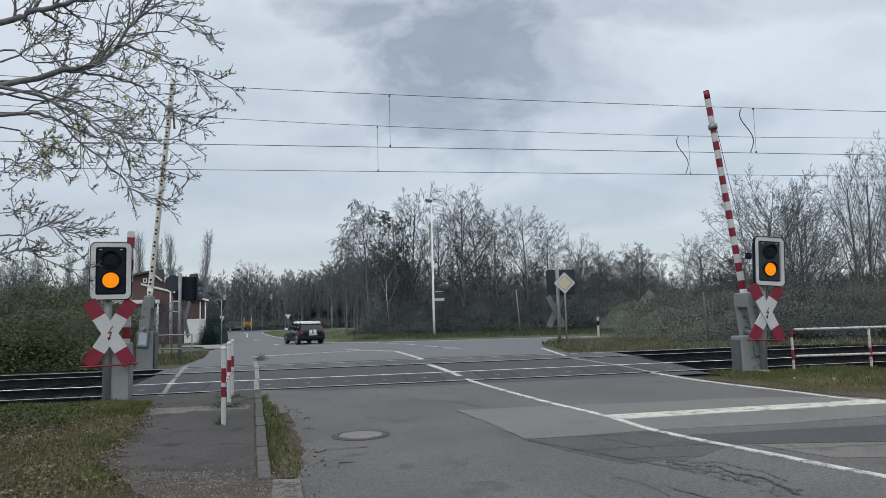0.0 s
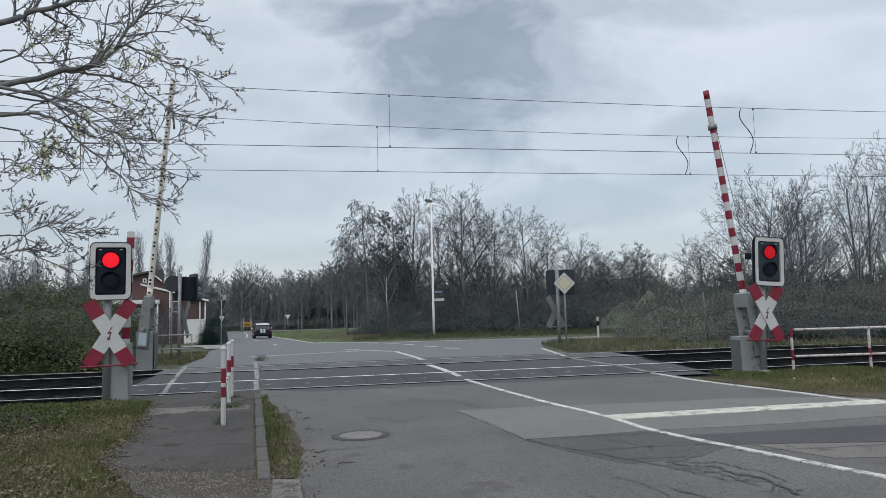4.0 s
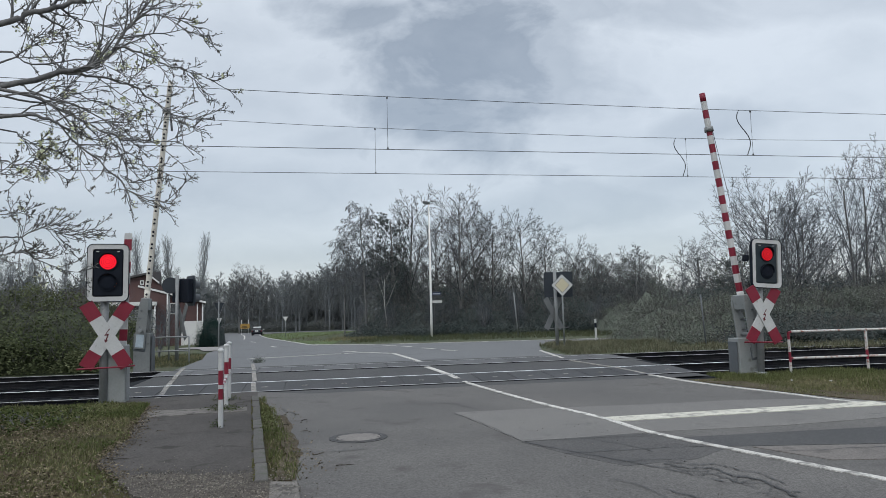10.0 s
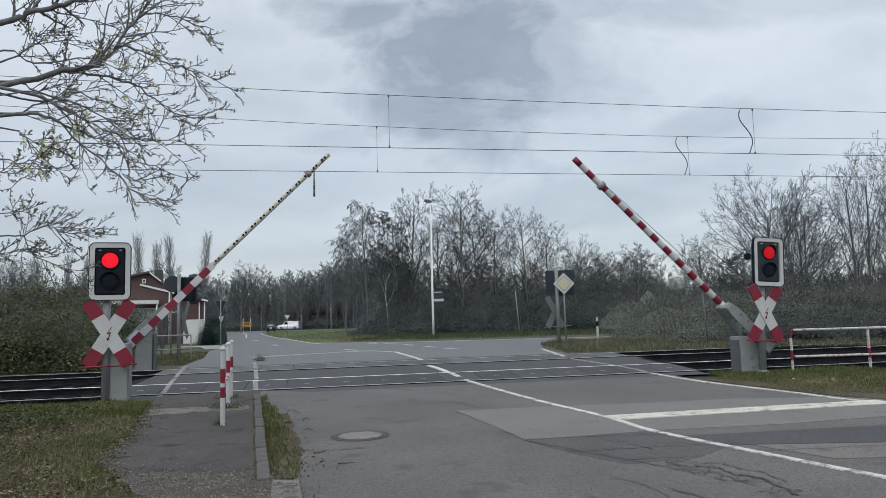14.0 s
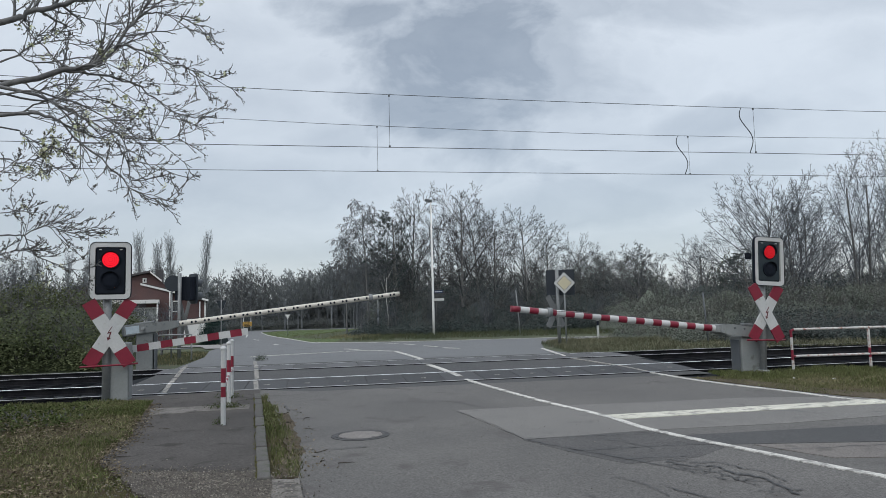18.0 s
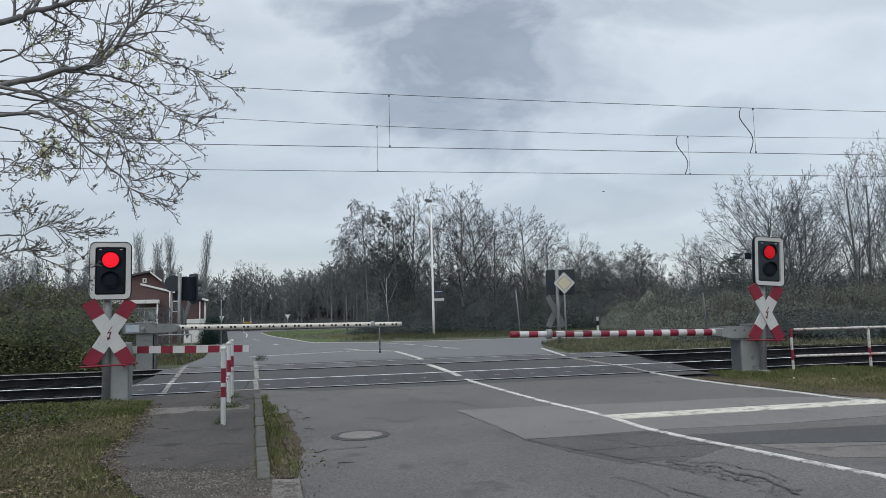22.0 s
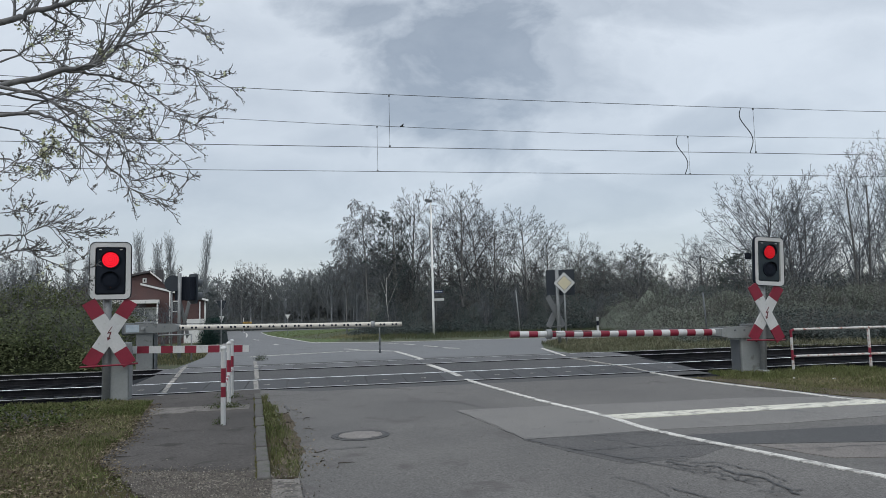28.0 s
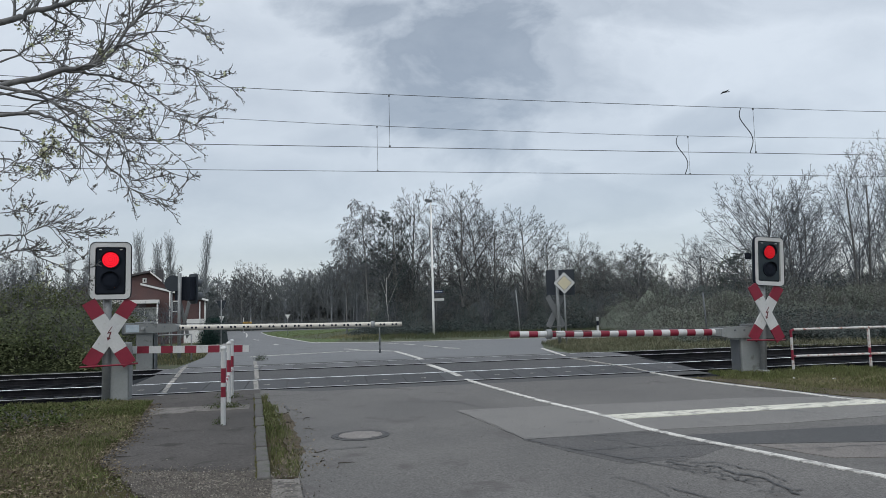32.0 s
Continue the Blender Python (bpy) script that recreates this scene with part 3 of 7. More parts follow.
draped("dirt_verge", ragged([(5.75, 15.6), (6.55, 13.3), (7.02, 12.25), (7.62, 11.55), (9.2, 9.45), (9.8, 9.8), (8.2, 11.95), (7.6, 12.7), (7.2, 13.5), (6.5, 15.5), (5.75, 15.6)], 0.05, 19)[:-1], M["dirt"], 0.006, "bare brown dirt between the road and the grass", category="verge")
draped("dirt_verge", ragged([(-1.80, 7.3), (-1.98, 8.65), (-2.9, 12.0), (-2.72, 12.0), (-1.78, 8.65), (-1.52, 7.25), (-1.80, 7.3)], 0.035, 29)[:-1], M["dirt"], 0.004, "strip of dirt and dead leaves along the road", category="verge")
draped("kerb_slab", [(-1.78, 7.12), (-1.50, 7.08), (-1.30, 6.3), (-1.15, 5.0), (-1.12, 3.2), (-1.42, 3.2), (-1.45, 5.0), (-1.60, 6.35)], M["path_band"], 0.030, "pale flat concrete slab at the kerb's end", category="kerb")
# repairs in the road surface
draped("asphalt_patch", [(0.15, 11.78), (0.99, 9.03), (2.9, 9.5), (4.6, 9.7), (6.2, 10.1), (8.2, 10.7), (7.5, 11.62), (6.95, 12.2), (5.2, 12.4), (3.41, 12.14), (1.6, 12.0)], M["asphalt_patch"], 0.005,
       "pale grey resurfaced patch of asphalt in the road", category="road")
draped("asphalt_patch", [(2.95, 9.02), (5.9, 9.42), (8.6, 9.9), (9.9, 8.2), (5.4, 8.3), (3.35, 8.38)], M["asphalt_dark"], 0.005, "dark resurfaced strip of asphalt in the road", category="road")
draped("asphalt_patch", [(3.6, 8.3), (5.3, 8.22), (9.9, 8.1), (10.5, 7.3), (5.2, 7.45), (4.1, 7.5)], M["asphalt_red"], 0.009, "worn reddish-grey asphalt beside the centre line", category="road")
draped("asphalt_patch", [(0.96, 9.0), (2.0, 9.35), (2.78, 9.42), (3.35, 8.35), (2.75, 7.75), (1.9, 7.5), (1.5, 8.05)], M["asphalt_mid"], 0.0028, "darker old repair in the asphalt beside the centre line", category="road")


def crack(pts, w, seed):
    rng = random.Random(seed)
    line = [(x + rng.uniform(-0.025, 0.025), y + rng.uniform(-0.02, 0.02)) for x, y in smooth_line(pts, 8)]
    left, right = [], []
    for i, (x, y) in enumerate(line):
        d = Vector(line[min(i + 1, len(line) - 1)]) - Vector(line[max(i - 1, 0)])
        d.normalize()
        ww = w * rng.uniform(0.25, 1.0)
        left.append((x - d.y * ww, y + d.x * ww))
        right.append((x + d.y * ww, y - d.x * ww))
    bm = B()
    lv = [bm.verts.new((x, y, land(x, y) + 0.0108)) for x, y in left]
    rv = [bm.verts.new((x, y, land(x, y) + 0.0108)) for x, y in right]
    for i in range(len(lv) - 1):
        bm.faces.new((lv[i], rv[i], rv[i + 1], lv[i + 1]))
    return solo("road_crack", bm, M["tar"], "dark ragged crack in the asphalt", "crack", "", "structure")


crack([(0.99, 9.0), (1.5, 8.3), (2.1, 7.55), (2.6, 6.7)], 0.014, 1)
crack([(2.33, 7.55), (2.46, 7.32), (2.71, 7.28), (2.79, 6.92), (2.95, 6.78), (2.99, 6.42), (3.01, 6.12)], 0.022, 2)
crack([(2.40, 7.62), (2.62, 7.48), (2.84, 7.42), (2.98, 7.10), (3.10, 6.95), (3.12, 6.55)], 0.012, 3)
crack([(2.30, 7.40), (2.50, 7.12), (2.66, 6.98), (2.72, 6.70), (2.82, 6.45)], 0.010, 21)
crack([(1.98, 8.91), (2.19, 8.63), (2.40, 8.17)], 0.010, 22)
crack([(1.63, 6.94), (1.81, 6.60), (1.94, 6.18)], 0.008, 26)
for k in range(13):
    # short cross cracks that break the surface up
    rng = random.Random(500 + k)
    f = k / 12
    cx, cy = 2.42 + 0.62 * f + rng.uniform(-0.08, 0.08), 7.5 - 1.25 * f + rng.uniform(-0.08, 0.08)
    an, ln = rng.uniform(-0.3, 1.2), rng.uniform(0.10, 0.24)
    crack([(cx - ln * math.cos(an), cy - ln * math.sin(an)), (cx + rng.uniform(-0.03, 0.03), cy), (cx + ln * math.cos(an), cy + ln * math.sin(an))], 0.008, 540 + k)
crack([(-0.6, 12.9), (0.5, 13.0), (1.5, 12.6)], 0.010, 23)
crack([(-2.2, 14.9), (-1.0, 14.6), (0.2, 14.75), (1.3, 14.9)], 0.010, 24)
crack([(1.2, 6.3), (1.5, 5.9), (1.6, 5.4)], 0.010, 25)
crack([(1.9, 7.7), (2.2, 7.75), (2.6, 7.78)], 0.012, 4)
crack([(1.35, 8.2), (1.9, 8.3), (2.7, 8.4), (3.4, 8.38)], 0.012, 5)
crack([(0.99, 9.03), (1.8, 9.15), (2.6, 9.2), (2.95, 9.05)], 0.012, 6)
crack([(3.3, 8.05), (4.0, 8.0), (4.9, 8.1), (5.6, 8.15)], 0.014, 7)
crack([(-1.0, 13.0), (-0.4, 13.1), (0.1, 12.9), (0.6, 12.0)], 0.012, 8)
crack([(0.15, 11.75), (0.6, 10.4), (0.99, 9.05)], 0.010, 9)
crack([(0.7, 14.1), (1.4, 14.3), (2.0, 14.2)], 0.02, 10)
crack([(-1.9, 8.75), (-1.5, 8.72), (-1.0, 8.8)], 0.014, 11)
crack([(-3.0, 13.0), (-2.8, 12.4), (-2.6, 12.2), (-2.55, 11.8)], 0.016, 12)
crack([(2.0, 6.5), (2.3, 6.0), (2.7, 5.6)], 0.012, 13)

# painted lines
stripe("centre_line", smooth_line([(5.3, 4.6), (4.10, 6.66), (3.59, 7.67), (2.77, 9.41), (2.41, 10.78), (1.65, 12.87), (0.47, 16.8)]), 0.11, M["line"], "solid white centre line on the near road")
stripe("centre_line", smooth_line([(0.33, 17.3), (0.12, 18.0), (-0.2, 19.1), (-0.5, 20.0)]), 0.15, M["line"], "white centre line crossing the tracks, slightly bent")
stripe("centre_line", smooth_line([(-0.75, 21.9), (-1.05, 23.4), (-2.05, 28.3)]), 0.15, M["line"], "white centre line beyond the tracks")
stripe("stop_line", [(2.50, 10.60), (5.0, 11.10), (7.20, 11.52)], 0.42, M["line_yellow"], "broad faded white stop line before the crossing", 0.0155)
stripe("edge_line", smooth_line([(10.5, 6.5), (8.7, 9.5), (7.30, 11.3), (6.80, 11.90), (6.41, 13.05), (5.60, 15.10), (5.09, 17.3)]), 0.11, M["line"], "thin white line along the road's edge")
stripe("edge_line", smooth_line([(5.05, 17.6), (4.62, 18.86), (3.80, 21.0)]), 0.10, M["line_worn"], "faint worn line across the tracks")
stripe("edge_line", smooth_line([(3.72, 21.8), (3.70, 24.0), (3.76, 27.0)]), 0.12, M["line"], "white edge line beyond the tracks")
stripe("path_line", [(-5.86, 14.0), (-6.2, 15.15)], 0.11, M["line_worn"], "wide worn line at the footpath's edge")
stripe("path_line", [(-6.28, 15.5), (-7.0, 18.0)], 0.11, M["line_worn"], "wide worn line at the footpath's edge")
stripe("path_line", [(-7.08, 18.3), (-8.2, 22.0)], 0.11, M["line_worn"], "wide worn line at the footpath's edge")
stripe("path_line", [(-3.95, 14.55), (-4.7, 17.2)], 0.11, M["line_worn"], "wide worn line between footpath and carriageway")
stripe("path_line", [(-4.75, 17.5), (-5.4, 19.8)], 0.11, M["line_worn"], "wide worn line between footpath and carriageway")
stripe("path_line", [(-5.5, 20.2), (-6.4, 23.3)], 0.11, M["line_worn"], "wide worn line between footpath and carriageway")
stripe("junction_line", smooth_line([(-7.6, 27.1), (-5.4, 28.63), (-3.53, 30.0), (-2.73, 29.24), (-2.15, 28.4)]), 0.12, M["line"], "white line round the mouth of the side road")
stripe("edge_line", smooth_line([(-32, 121), (-28, 106.7), (-16.9, 69.8), (-9.05, 46.5), (-8.2, 45.4)]), 0.16, M["line"], "white edge line along the grass verge")
stripe("edge_line", smooth_line([(-8.2, 45.4), (-3.05, 42.2), (5.83, 41.5), (20, 40.3), (60, 37.7)]), 0.15, M["line"], "white edge line along the far verge")
stripe("edge_line", smooth_line([(20, 37.2), (8.5, 38.5), (6.1, 38.0)]), 0.14, M["line"], "white edge line of the main road")
for (xa, ya), (xb, yb) in (((-4.55, 41.6), (-4.03, 40.9)), ((-3.43, 39.9), (-2.67, 38.57)), ((-2.2, 37.3), (-1.57, 35.6)), ((-1.03, 33.7), (-0.42, 31.95)), ((-0.08, 30.5), (0.55, 29.1)), ((-4.66, 32.43), (-3.9, 31.07)),
                           ((-10.99, 44.43), (-10.27, 42.53)), ((-16.3, 59), (-15.2, 56.4))):
    stripe("lane_dash", [(xa, ya), (xb, yb)], 0.14, M["line"], "short white dash on the main road", category="marking")
stripe("lane_line", smooth_line([(-40, 138), (-36.5, 126), (-33.6, 117), (-28, 98), (-21.5, 75)]), 0.16, M["line"], "thin white lane line on the receding road")


def build_kerb():
    """The low kerb between footpath and grass strip, stone by stone."""
    root = tagged(new("kerb"), "low weathered concrete kerb beside the footpath", "kerb", "", "structure")
    p0, p1 = Vector((-1.86, 7.1)), Vector((-3.95, 14.6))
    d = (p1 - p0)
    n = 9
    ang = math.degrees(math.atan2(d.y, d.x))
    bm = B()
    box(bm, 0, d.length / n - 0.012, -0.068, 0.068, -0.15, 0.0, bevel=0.014)
    me = bpy.data.meshes.new("kerb_stone")
    bm.to_mesh(me)
    bm.free()
    for i in range(n):
        q = p0 + d * i / n
        ob = part("kerb_stone", me, M["kerb"], root)
        ob.matrix_basis = pose(q.x, q.y, land(q.x, q.y) + 0.05 + 0.005 * (i % 3), 0, 0.4 * ((i % 2) - 0.5), ang + 0.5 * ((i * 7) % 3 - 1))


build_kerb()


def build_manhole():
    t = thing("manhole_cover", spot(-1.2, 9.66, 0.0), "round cast-iron manhole cover with pale concrete centre in the road", "manhole cover")
    n = 40
    circ = lambda r: [(r * math.cos(2 * math.pi * k / n), r * math.sin(2 * math.pi * k / n)) for k in range(n)]
    def flat(bm, outer, inner, z0, z1):
        ring_plate(bm, outer, inner, z0, z1)
        bmesh.ops.rotate(bm, verts=bm.verts[:], cent=(0, 0, 0), matrix=Matrix.Rotation(radians(90), 3, "X"))
        return bm
    part("collar", flat(B(), circ(0.40), circ(0.345), 0.0, 0.007), M["asphalt_dark"], t)
    part("frame_ring", flat(B(), circ(0.343), circ(0.312), 0.0, 0.011), M["iron"], t, "dark iron ring")
    bm = B()
    slab(bm, circ(0.300), 0.0, 0.011)
    bmesh.ops.rotate(bm, verts=bm.verts[:], cent=(0, 0, 0), matrix=Matrix.Rotation(radians(-90), 3, "X"))
    bmesh.ops.translate(bm, verts=bm.verts[:], vec=(0, 0, 0.012))
    part("cover_plate", bm, M["manhole_fill"], t, "pale concrete-filled lid")
    for k in range(8):
        a = k * math.pi / 4
        bm = B()
        box(bm, 0.262, 0.282, -0.025, 0.025, 0.0, 0.0135)
        bmesh.ops.rotate(bm, verts=bm.verts[:], cent=(0, 0, 0), matrix=Matrix.Rotation(a, 3, "Z"))
        part("vent_slot", bm, M["iron"], t)


build_manhole()


def rail_profile(bm, a0, a1, s, dz, steps):
    """One rail as head, web and foot, following the land across."""
    prof = [(-0.07, -0.172), (0.07, -0.172), (0.07, -0.160), (0.012, -0.14), (0.012, -0.045), (0.036, -0.035), (0.036, -0.004), (0.030, 0.0), (-0.030, 0.0), (-0.036, -0.004), (-0.036, -0.035), (-0.012, -0.045), (-0.012, -0.14), (-0.07, -0.160)]
    rings = []
    z = float(np.interp(s, PS, PZ)) + dz
    for i in range(steps + 1):
        a = a0 + (a1 - a0) * i / steps
        ring = []
        for ds, h in prof:
            x, y = tr(a, s + ds)
            ring.append(bm.verts.new((x, y, z + h)))
        rings.append(ring)
    n = len(prof)
    for r0, r1 in zip(rings, rings[1:]):
        for k in range(n):
            f = bm.faces.new((r0[k], r0[(k + 1) % n], r1[(k + 1) % n], r1[k]))
            f.material_index = 1 if k in (6, 7, 8) else 0
    bm.faces.new(rings[0]), bm.faces.new(rings[-1][::-1])
    bmesh.ops.recalc_face_normals(bm, faces=bm.faces[:])


def build_tracks():
    for i, c in enumerate((0.0, 3.8)):
        t = thing("railway_track", Matrix(), "straight railway track with rust-sided, bright-topped rails on dark ballast", "railway track", "tracks over the crossing", "structure")
        for s in (c - 0.7525, c + 0.7525):
            bm = B()
            rail_profile(bm, -140, 220, s, 0.02, 12)
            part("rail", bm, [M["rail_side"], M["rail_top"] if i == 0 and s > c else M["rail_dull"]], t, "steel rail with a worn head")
        bm = B()
        box(bm, -0.13, 0.13, -1.3, 1.3, -0.20, 0.0, bevel=0.02)
        me = bpy.data.meshes.new("sleeper")
        bm.to_mesh(me)
        bm.free()
        z0, z1 = (float(np.interp(s, PS, PZ)) for s in (c - 0.75, c + 0.75))
        tilt = math.degrees(math.atan2(z1 - z0, 1.5))
        k = -26.0
        while k < 40:
            if not CROSS_L - 0.3 < k < CROSS_R + 0.3:
                x, y = tr(k, c)
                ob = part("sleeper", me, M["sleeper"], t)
                ob.matrix_basis = Matrix.Translation((x, y, (z0 + z1) / 2 - 0.185)) @ pose(0, 0, 0, 0, 0, 10.2) @ pose(0, 0, 0, tilt)
            k += 0.63
    # rubber panels that fill the crossing
    root = tagged(new("crossing_panels"), "dark rubber crossing panels with pale lifting slots between the rails", "crossing panel", "", "structure")
    for c, s0, s1, aa in ((0.0, -0.66, 0.66, 0), (3.8, 3.14, 4.46, 1)):
        for k in range(15):
            a0 = CROSS_L + 0.1 + k * 0.93
            z0, z1 = (float(np.interp(s, PS, PZ)) for s in (s0, s1))
            bm = B()
            lo = [tr(a0 + 0.012, s0), tr(a0 + 0.918, s0), tr(a0 + 0.918, s1), tr(a0 + 0.012, s1)]
            zz = (z0, z0, z1, z1)
            vs = [bm.verts.new((x, y, z - 0.05)) for (x, y), z in zip(lo, zz)] + [bm.verts.new((x, y, z + 0.008 + 0.003 * aa)) for (x, y), z in zip(lo, zz)]
            for f in ((0, 1, 2, 3), (4, 5, 6, 7), (0, 1, 5, 4), (1, 2, 6, 5), (2, 3, 7, 6), (3, 0, 4, 7)):
                bm.faces.new([vs[i] for i in f])
            bmesh.ops.recalc_face_normals(bm, faces=bm.faces[:])
            pan = part("panel", bm, M["panel"] if not aa else M["panel_grey"], root)
            if not aa:
                bm = B()
                for da in (0.40, 0.47):
                    x, y = tr(a0 + da, -0.05)
                    box(bm, x, x + 0.05, y - 0.05, y + 0.05, z0 + 0.03, (z0 + z1) / 2 + 0.011)
                part("lifting_slot", bm, M["line_worn"], pan)
    # dark grooves beside each rail head
    for s in (-0.68, 0.68, 3.8 - 0.68, 3.8 + 0.68):
        w = 0.045
        draped("flange_groove", [tr(CROSS_L + 0.1, s - w), tr(CROSS_R - 0.3, s - w), tr(CROSS_R - 0.3, s + w), tr(CROSS_L + 0.1, s + w)], M["tar"], 0.010, "dark groove beside the rail", category="groove")


build_tracks()


def build_wires():
    for c, dz, pair in ((0.0, 0.0, ((1.77, 0), (11.95, 1), (-8.5, 0), (22, 0), (-18, 0), (32, 0))), (3.8, 0.11, ((1.78, 0), (12.15, 1), (-10, 0), (24, 0), (-20, 0), (34, 0)))):
        t = thing("overhead_line", Matrix(), "thin electric overhead line of carrying and contact wire above the track", "overhead line", "overhead lines", "structure")
        zc = 5.745 if c == 0 else 5.925
        top = (lambda a: 7.02 + 0.00065 * (a - 13) ** 2) if c == 0 else (lambda a: 7.225 + 0.00112 * (a - 12) ** 2)
        for nm, zf, r in (("contact_wire", lambda a: zc, 0.0085), ("carrying_wire", top, 0.0075)):
            pts = []
            for k in range(61):
                a = -130 + k * 5
                x, y = tr(a, c)
                pts.append((x, y, zf(a) if abs(a - 16) < 40 else zf(16 + math.copysign(40, a - 16))))
            part(nm, rod(B(), pts, r, 5), M["wire"], t)
        for a, bridge in pair:
            x, y = tr(a, c)
            part("hanger", rod(B(), [(x, y, zc), (x, y, top(a))], 0.005, 5), M["wire"], t)
            bm = B()
            box(bm, x - 0.02, x + 0.02, y - 0.012, y + 0.012, zc - 0.005, zc + 0.05)
            box(bm, x - 0.02, x + 0.02, y - 0.012, y + 0.012, top(a) - 0.05, top(a) + 0.005)
            part("clamp", bm, M["wire"], t)
            if bridge:
                pts = []
                h = top(a) - zc
                for k in range(17):
                    q = k / 16
                    aa = a - 0.30 + 0.16 * q + 0.17 * math.sin(q * 2 * math.pi + 3.5) * (1 - 0.35 * q)
                    x, y = tr(aa, c)
                    pts.append((x, y, zc + h * (1 - q)))
                part("jumper_cable", rod(B(), pts, 0.013, 6), M["wire"], t, "bent copper cable joining both wires")


build_wires()

draped("pavement", [(-17.6, 46.6), (-14.7, 46.6), (-13.95, 43.9), (-12.6, 39.0), (-13.4, 38.8), (-15.2, 43.2), (-17.2, 44.4)], M["pavement"], 0.02, "pale paved corner beside the side road", category="pavement")
draped("grass_island", [(-9.2, 47.3), (-17.2, 70.5), (-28.2, 107.2), (-32, 121.4), (-31, 141.5), (-17, 142), (-14, 110), (-10.5, 75), (-8.2, 55), (-7.4, 46.2)], M["island"], -0.03, "fresh green grass inside the bend of the road", category="grass")


# ---- crossing equipment ----
def signal(name, m, label, head=0.0, rise=0.0, cross=0.0, wide=0.83, red_lit=None, plate=None, side_box=False):
    """A two-lens crossing light on a post above a crossbuck; returns the thing and its two lenses. It faces its own -y."""
    t = thing(name, m, label, "signal", "crossing lights")
    plate = plate or M["black"]
    part("post", rod(B(), [(0, 0.05, -0.3), (0, 0.05, 2.9)], 0.080, 14), M["zinc"], t, "thick galvanised steel post")
    bm = B()
    rod(bm, [(0, 0.05, -0.05), (0, 0.05, 0.03)], 0.14, 14)
    part("post_collar", bm, M["zinc"], t)
    zc = 2.62 + rise
    lift = lambda bm: (bmesh.ops.translate(bm, verts=bm.verts[:], vec=(head, 0, zc)), bm)[1]
    part("border", lift(ring_plate(B(), rounded(wide, 1.17, 0.11), rounded(wide - 0.19, 0.98, 0.045), -0.105, -0.055)), M["white"], t, "white reflective border with rounded corners")
    part("rim", lift(ring_plate(B(), rounded(wide + 0.025, 1.195, 0.12), rounded(wide + 0.002, 1.172, 0.111), -0.115, -0.04)), M["black"], t)
    part("back_plate", lift(slab(B(), rounded(wide, 1.17, 0.11), -0.054, -0.03)), plate, t)
    bm = B()
    box(bm, head - wide / 2 + 0.115, head + wide / 2 - 0.115, -0.09, 0.16, zc - 0.47, zc + 0.47, bevel=0.02)
    part("housing", bm, plate, t, "black lamp housing")
    for side in (head - 0.22, head + 0.17):
        bm = B()
        box(bm, side, side + 0.05, -0.115, -0.09, zc + 0.43, zc + 0.445)
        part("clip", bm, M["white"], t)
    if side_box:
        bm = B()
        box(bm, head - 0.54, head - 0.43, -0.02, 0.12, zc + 0.04, zc + 0.20, bevel=0.03)
        part("side_box", bm, M["black"], t)
    lenses = []
    for nm, z, lit in (("red_lens", 2.845 + rise, red_lit or M["lens_red"]), ("amber_lens", 2.425 + rise, M["lens_amber"])):
        # the mounting ring and the half-round hood
        circ = lambda r: [(head + r * math.cos(2 * math.pi * k / 28), z + r * math.sin(2 * math.pi * k / 28)) for k in range(28)]
        part("lens_ring", ring_plate(B(), circ(0.178), circ(0.160), -0.116, -0.085), M["dark_lens"], t)
        bm = B()
        outer, inner = [], []
        for k in range(15):
            a = radians(-10 + 200 * k / 14)
            for lst, r in ((outer, 0.186), (inner, 0.177)):
                depth = -0.116 - 0.07 * (0.35 + 0.65 * math.sin(max(0, math.sin(a)) * math.pi / 2))
                lst.append((bm.verts.new((head + r * math.cos(a), -0.12, z + r * math.sin(a))), bm.verts.new((head + r * math.cos(a), depth, z + r * math.sin(a)))))
        for lst in (outer, inner):
            for (a0, a1), (b0, b1) in zip(lst, lst[1:]):
                bm.faces.new((a0, a1, b1, b0))
        for (o0, o1), (i0, i1), (p0, p1), (q0, q1) in zip(outer, inner, outer[1:], inner[1:]):
            bm.faces.new((o1, i1, q1, p1))
        bmesh.ops.recalc_face_normals(bm, faces=bm.faces[:])
        part("hood", bm, M["dark_lens"], t)
        # a turning lens disc: one side lit, the other dark
        bm = B()
        rows = []
        for r, d in ((0.0, 0.035), (0.055, 0.033), (0.105, 0.026), (0.14, 0.014), (0.1598, 0.0)):
            rows.append((r, d))
        n = 28
        for sgn, mi in ((-1, 0), (1, 1)):
            rings = []
            for r, d in rows:
                rings.append([bm.verts.new((r * math.cos(2 * math.pi * k / n), sgn * (d + 0.004), r * math.sin(2 * math.pi * k / n))) for k in range(n)] if r else [bm.verts.new((0, sgn * (d + 0.004), 0))])
            for k in range(n):
                f = bm.faces.new((rings[0][0], rings[1][k], rings[1][(k + 1) % n]))
                f.material_index, f.smooth = mi, True
            for r0, r1 in zip(rings[1:], rings[2:]):
                for k in range(n):
                    f = bm.faces.new((r0[k], r1[k], r1[(k + 1) % n], r0[(k + 1) % n]))
                    f.material_index, f.smooth = mi, True
        bmesh.ops.recalc_face_normals(bm, faces=bm.faces[:])
        ob = part(nm, bm, [lit, M["dark_lens"]], t, "round signal lens, lit on one face")
        ob.matrix_basis = pose(head, -0.112, z)
        lenses.append((ob, head, z))
    crossbuck(t, 1.39, -0.07, dx=cross)
    return t, lenses


